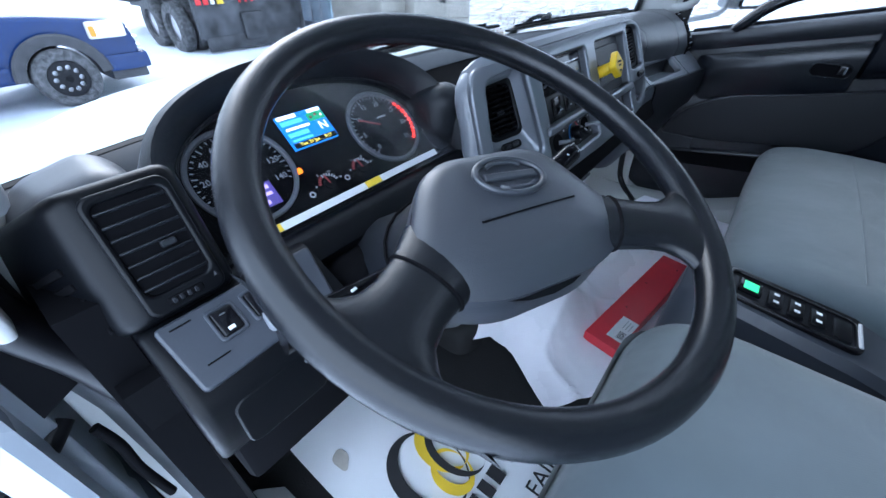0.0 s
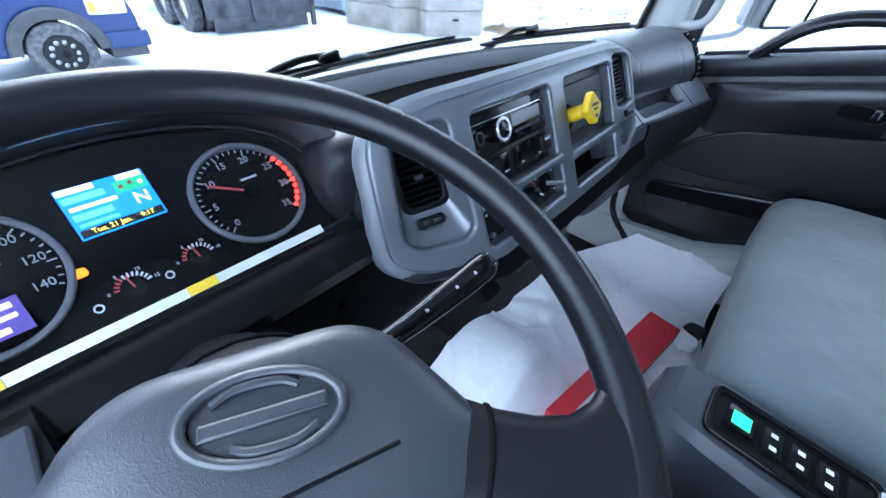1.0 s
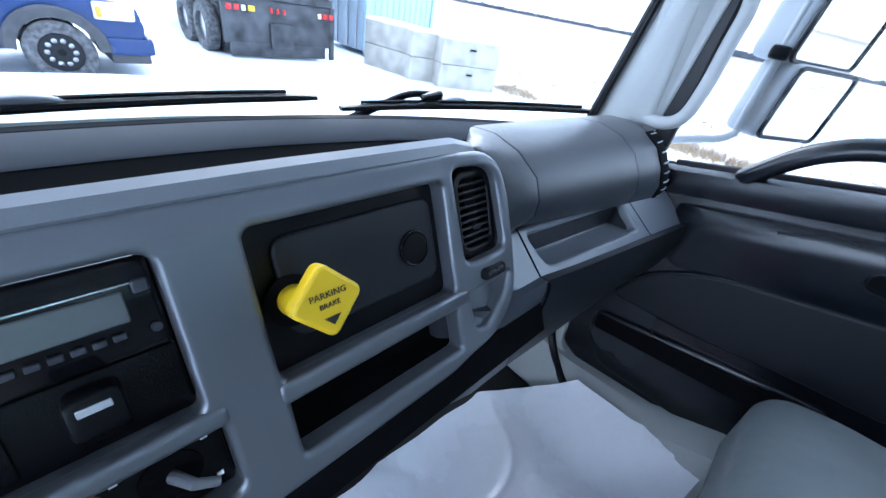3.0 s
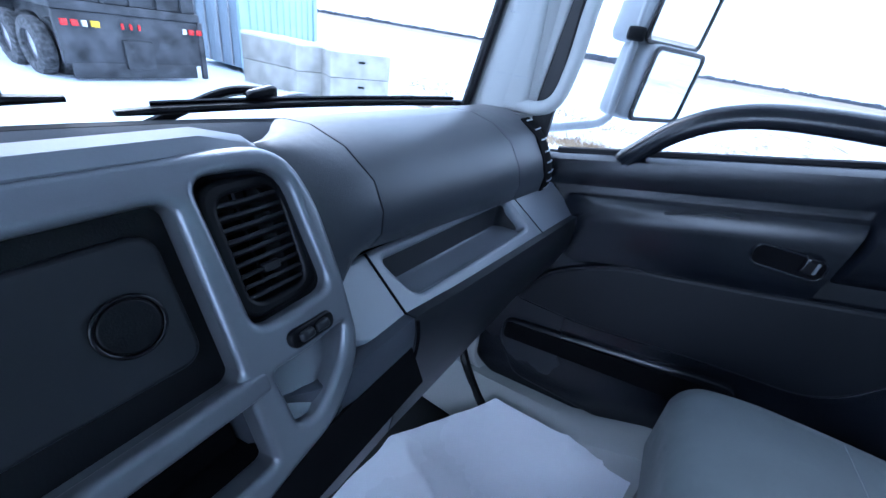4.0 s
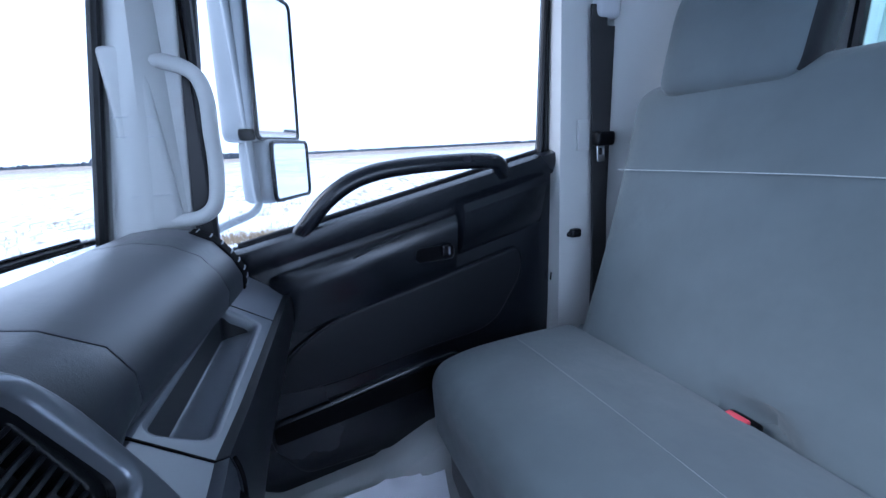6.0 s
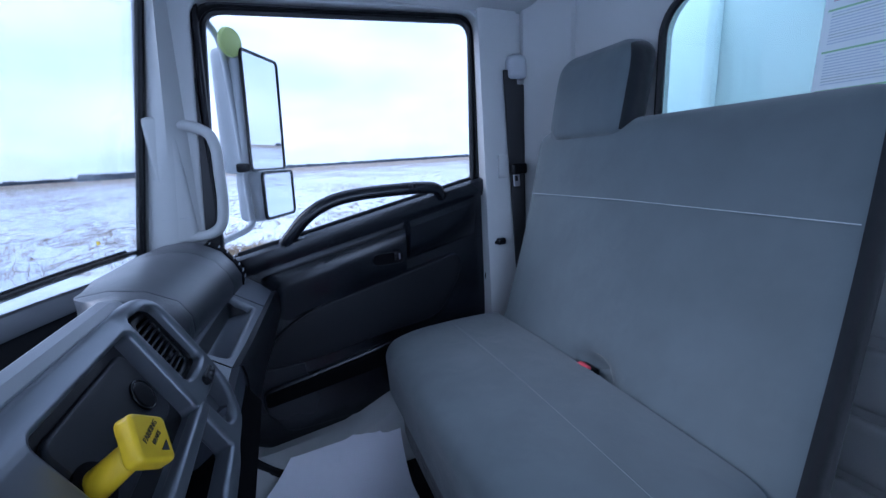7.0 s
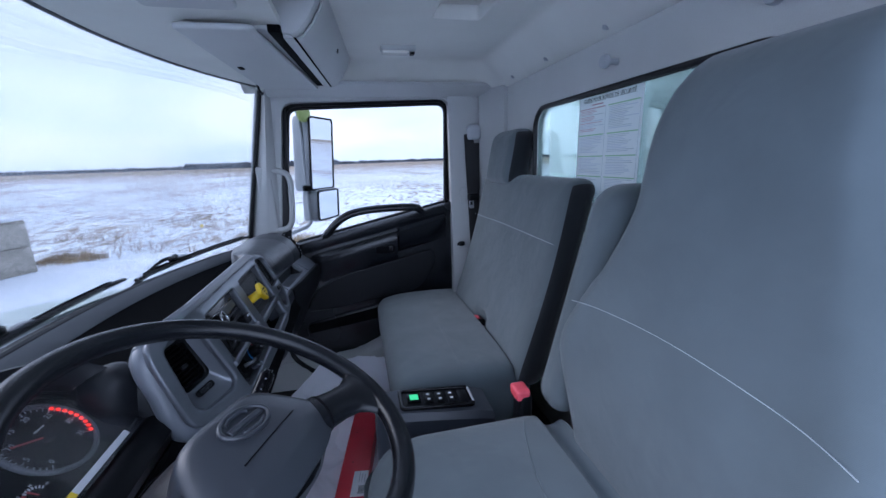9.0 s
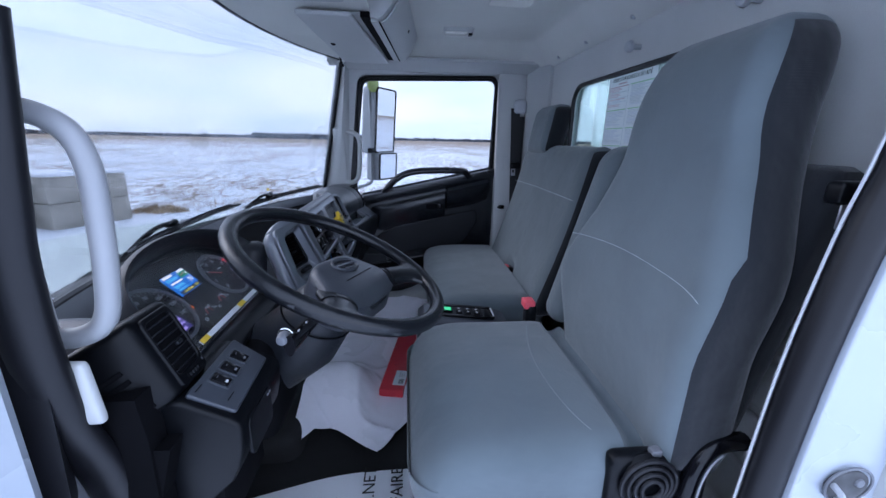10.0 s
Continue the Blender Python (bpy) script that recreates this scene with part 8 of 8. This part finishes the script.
# dark tipper parked further back
def tipper():
    t = thing("parked_truck", (4.8, 12.5, GZ), "dirty black work truck seen from behind", "truck")
    x0, x1, y = 3.50, 6.10, 10.9
    part("rear_board", box(x0, x1, y, y + 0.12, -0.72, 0.20, 0.03), TRUCK_BLACK, t)
    part("lower_skirt", box(x0 + 0.1, x1 - 0.15, y - 0.02, y + 0.08, -0.98, -0.68, 0.03), TRUCK_BLACK, t)
    part("hitch_block", box(4.50, 5.05, y - 0.08, y + 0.02, -0.80, -0.25, 0.03), TRUCK_BLACK, t)
    part("deck", box(x0 - 0.02, x1 + 0.02, y - 0.05, y + 6.4, 0.20, 0.36, 0.02), TRUCK_BLACK, t)
    part("tailgate", box(x0 + 0.02, x1 - 0.02, y, y + 0.10, 0.36, 1.25, 0.03), TRUCK_BLACK, t)
    for x in np.linspace(x0 + 0.3, x1 - 0.3, 5):
        part("gate_rib", box(x - 0.04, x + 0.04, y - 0.05, y, 0.36, 1.22, 0.01), TRUCK_BLACK, t)
    part("cargo_body", box(x0 + 0.05, x1 - 0.05, y + 0.10, y + 4.4, 0.36, 1.30, 0.04), TRUCK_BLACK, t)
    part("cab", cushion(x0 + 0.1, x1 - 0.1, y + 4.6, y + 6.4, -0.3, 1.7, 0.15, None, 6), TRUCK_BLACK, t)
    for x, w, mt, nm in ((x0 + 0.14, 0.11, RED_LENS, "tail_lamp"), (x0 + 0.30, 0.11, RED_LENS, "tail_lamp"), (x0 + 0.45, 0.08, LAMP_GLASS, "reversing_lamp"), (x0 + 0.62, 0.14, PRINT_YELLOW, "reflector"), (4.57, 0.05, RED_LENS, "marker_lamp"), (4.72, 0.05, RED_LENS, "marker_lamp"), (4.87, 0.05, RED_LENS, "marker_lamp"), (x1 - 0.32, 0.08, LAMP_GLASS, "reversing_lamp"), (x1 - 0.17, 0.12, RED_LENS, "tail_lamp"), (x1 + 0.0, 0.12, RED_LENS, "tail_lamp")):
        part(nm, box(x - w / 2, x + w / 2, y - 0.03, y + 0.01, -0.06, 0.05, 0.01), mt, t)
    part("plate_bar", box(5.2, 5.5, y - 0.01, y + 0.005, -0.42, -0.26, 0.005), TRUCK_BLACK, t)
    part("light_bar", box(x1 - 0.02, x1 + 0.10, y - 0.02, y + 0.08, -1.0, 0.20, 0.02), TRUCK_BLACK, t)
    for x in (x0 - 0.05, x0 + 0.28, x1 - 0.30, x1 - 0.62):
        for yy in (y + 0.9, y + 2.1):
            tyre_ring = [(0.50, -0.11), (0.52, -0.06), (0.52, 0.06), (0.50, 0.11), (0.42, 0.14), (0.30, 0.13), (0.28, 0.08), (0.28, -0.08), (0.30, -0.13), (0.42, -0.14)]
            wl_ = part("wheel", loft([[(x + q, yy + r * math.cos(a), GZ + 0.51 + r * math.sin(a)) for r, q in tyre_ring] for a in [2 * math.pi * k / 30 for k in range(31)]], False), TYRE, t)
            part("rim", cyl((x - 0.06, yy, GZ + 0.51), (x + 0.06, yy, GZ + 0.51), 0.29), STEEL, wl_)
    part("frame", box(4.35, 5.25, y + 0.1, y + 6.4, -0.5, 0.2, 0.02), TRUCK_BLACK, t)


tipper()


def container():
    c = thing("shipping_container", (9.5, 14.0, GZ), "pale blue corrugated shipping container", "shipping container")
    x0, x1, y0, y1, z1 = 7.95, 10.75, 12.0, 14.4, 1.55
    ridge = []
    n = 11
    for k in range(n):
        a = x0 + 0.12 + (x1 - x0 - 0.24) * k / n
        s = (x1 - x0 - 0.24) / n
        ridge += [(a, y0), (a + s * 0.35, y0), (a + s * 0.5, y0 + 0.05), (a + s * 0.85, y0 + 0.05)]
    part("corrugated_side", loft([[(x, y, z) for x, y in ridge] + [(x1 - 0.12, y1, z), (x0 + 0.12, y1, z)] for z in (GZ + 0.1, z1 - 0.1)]), CONTAINER, c)
    for xx in (x0, x1 - 0.13):
        for yy in (y0 - 0.02, y1 - 0.11):
            part("corner_post", box(xx, xx + 0.13, yy, yy + 0.13, GZ, z1, 0.01), CONTAINER, c)
    for z in (GZ, z1 - 0.13):
        part("rail", box(x0, x1, y0 - 0.02, y0 + 0.10, z, z + 0.13, 0.01), CONTAINER, c)
    part("roof_panel", box(x0, x1, y0, y1, z1 - 0.05, z1, 0.01), CONTAINER, c)
    for yy in (y0 + 0.1, (y0 + y1) / 2):
        d = part("door_leaf", box(x0 - 0.02, x0 + 0.03, yy, yy + 1.12, GZ + 0.15, z1 - 0.15, 0.01), CONTAINER_GREY, c)
        for q in (0.3, 0.8):
            part("lock_rod", cyl((x0 - 0.05, yy + q, GZ + 0.15), (x0 - 0.05, yy + q, z1 - 0.15), 0.025, n=10), STEEL, d)


container()
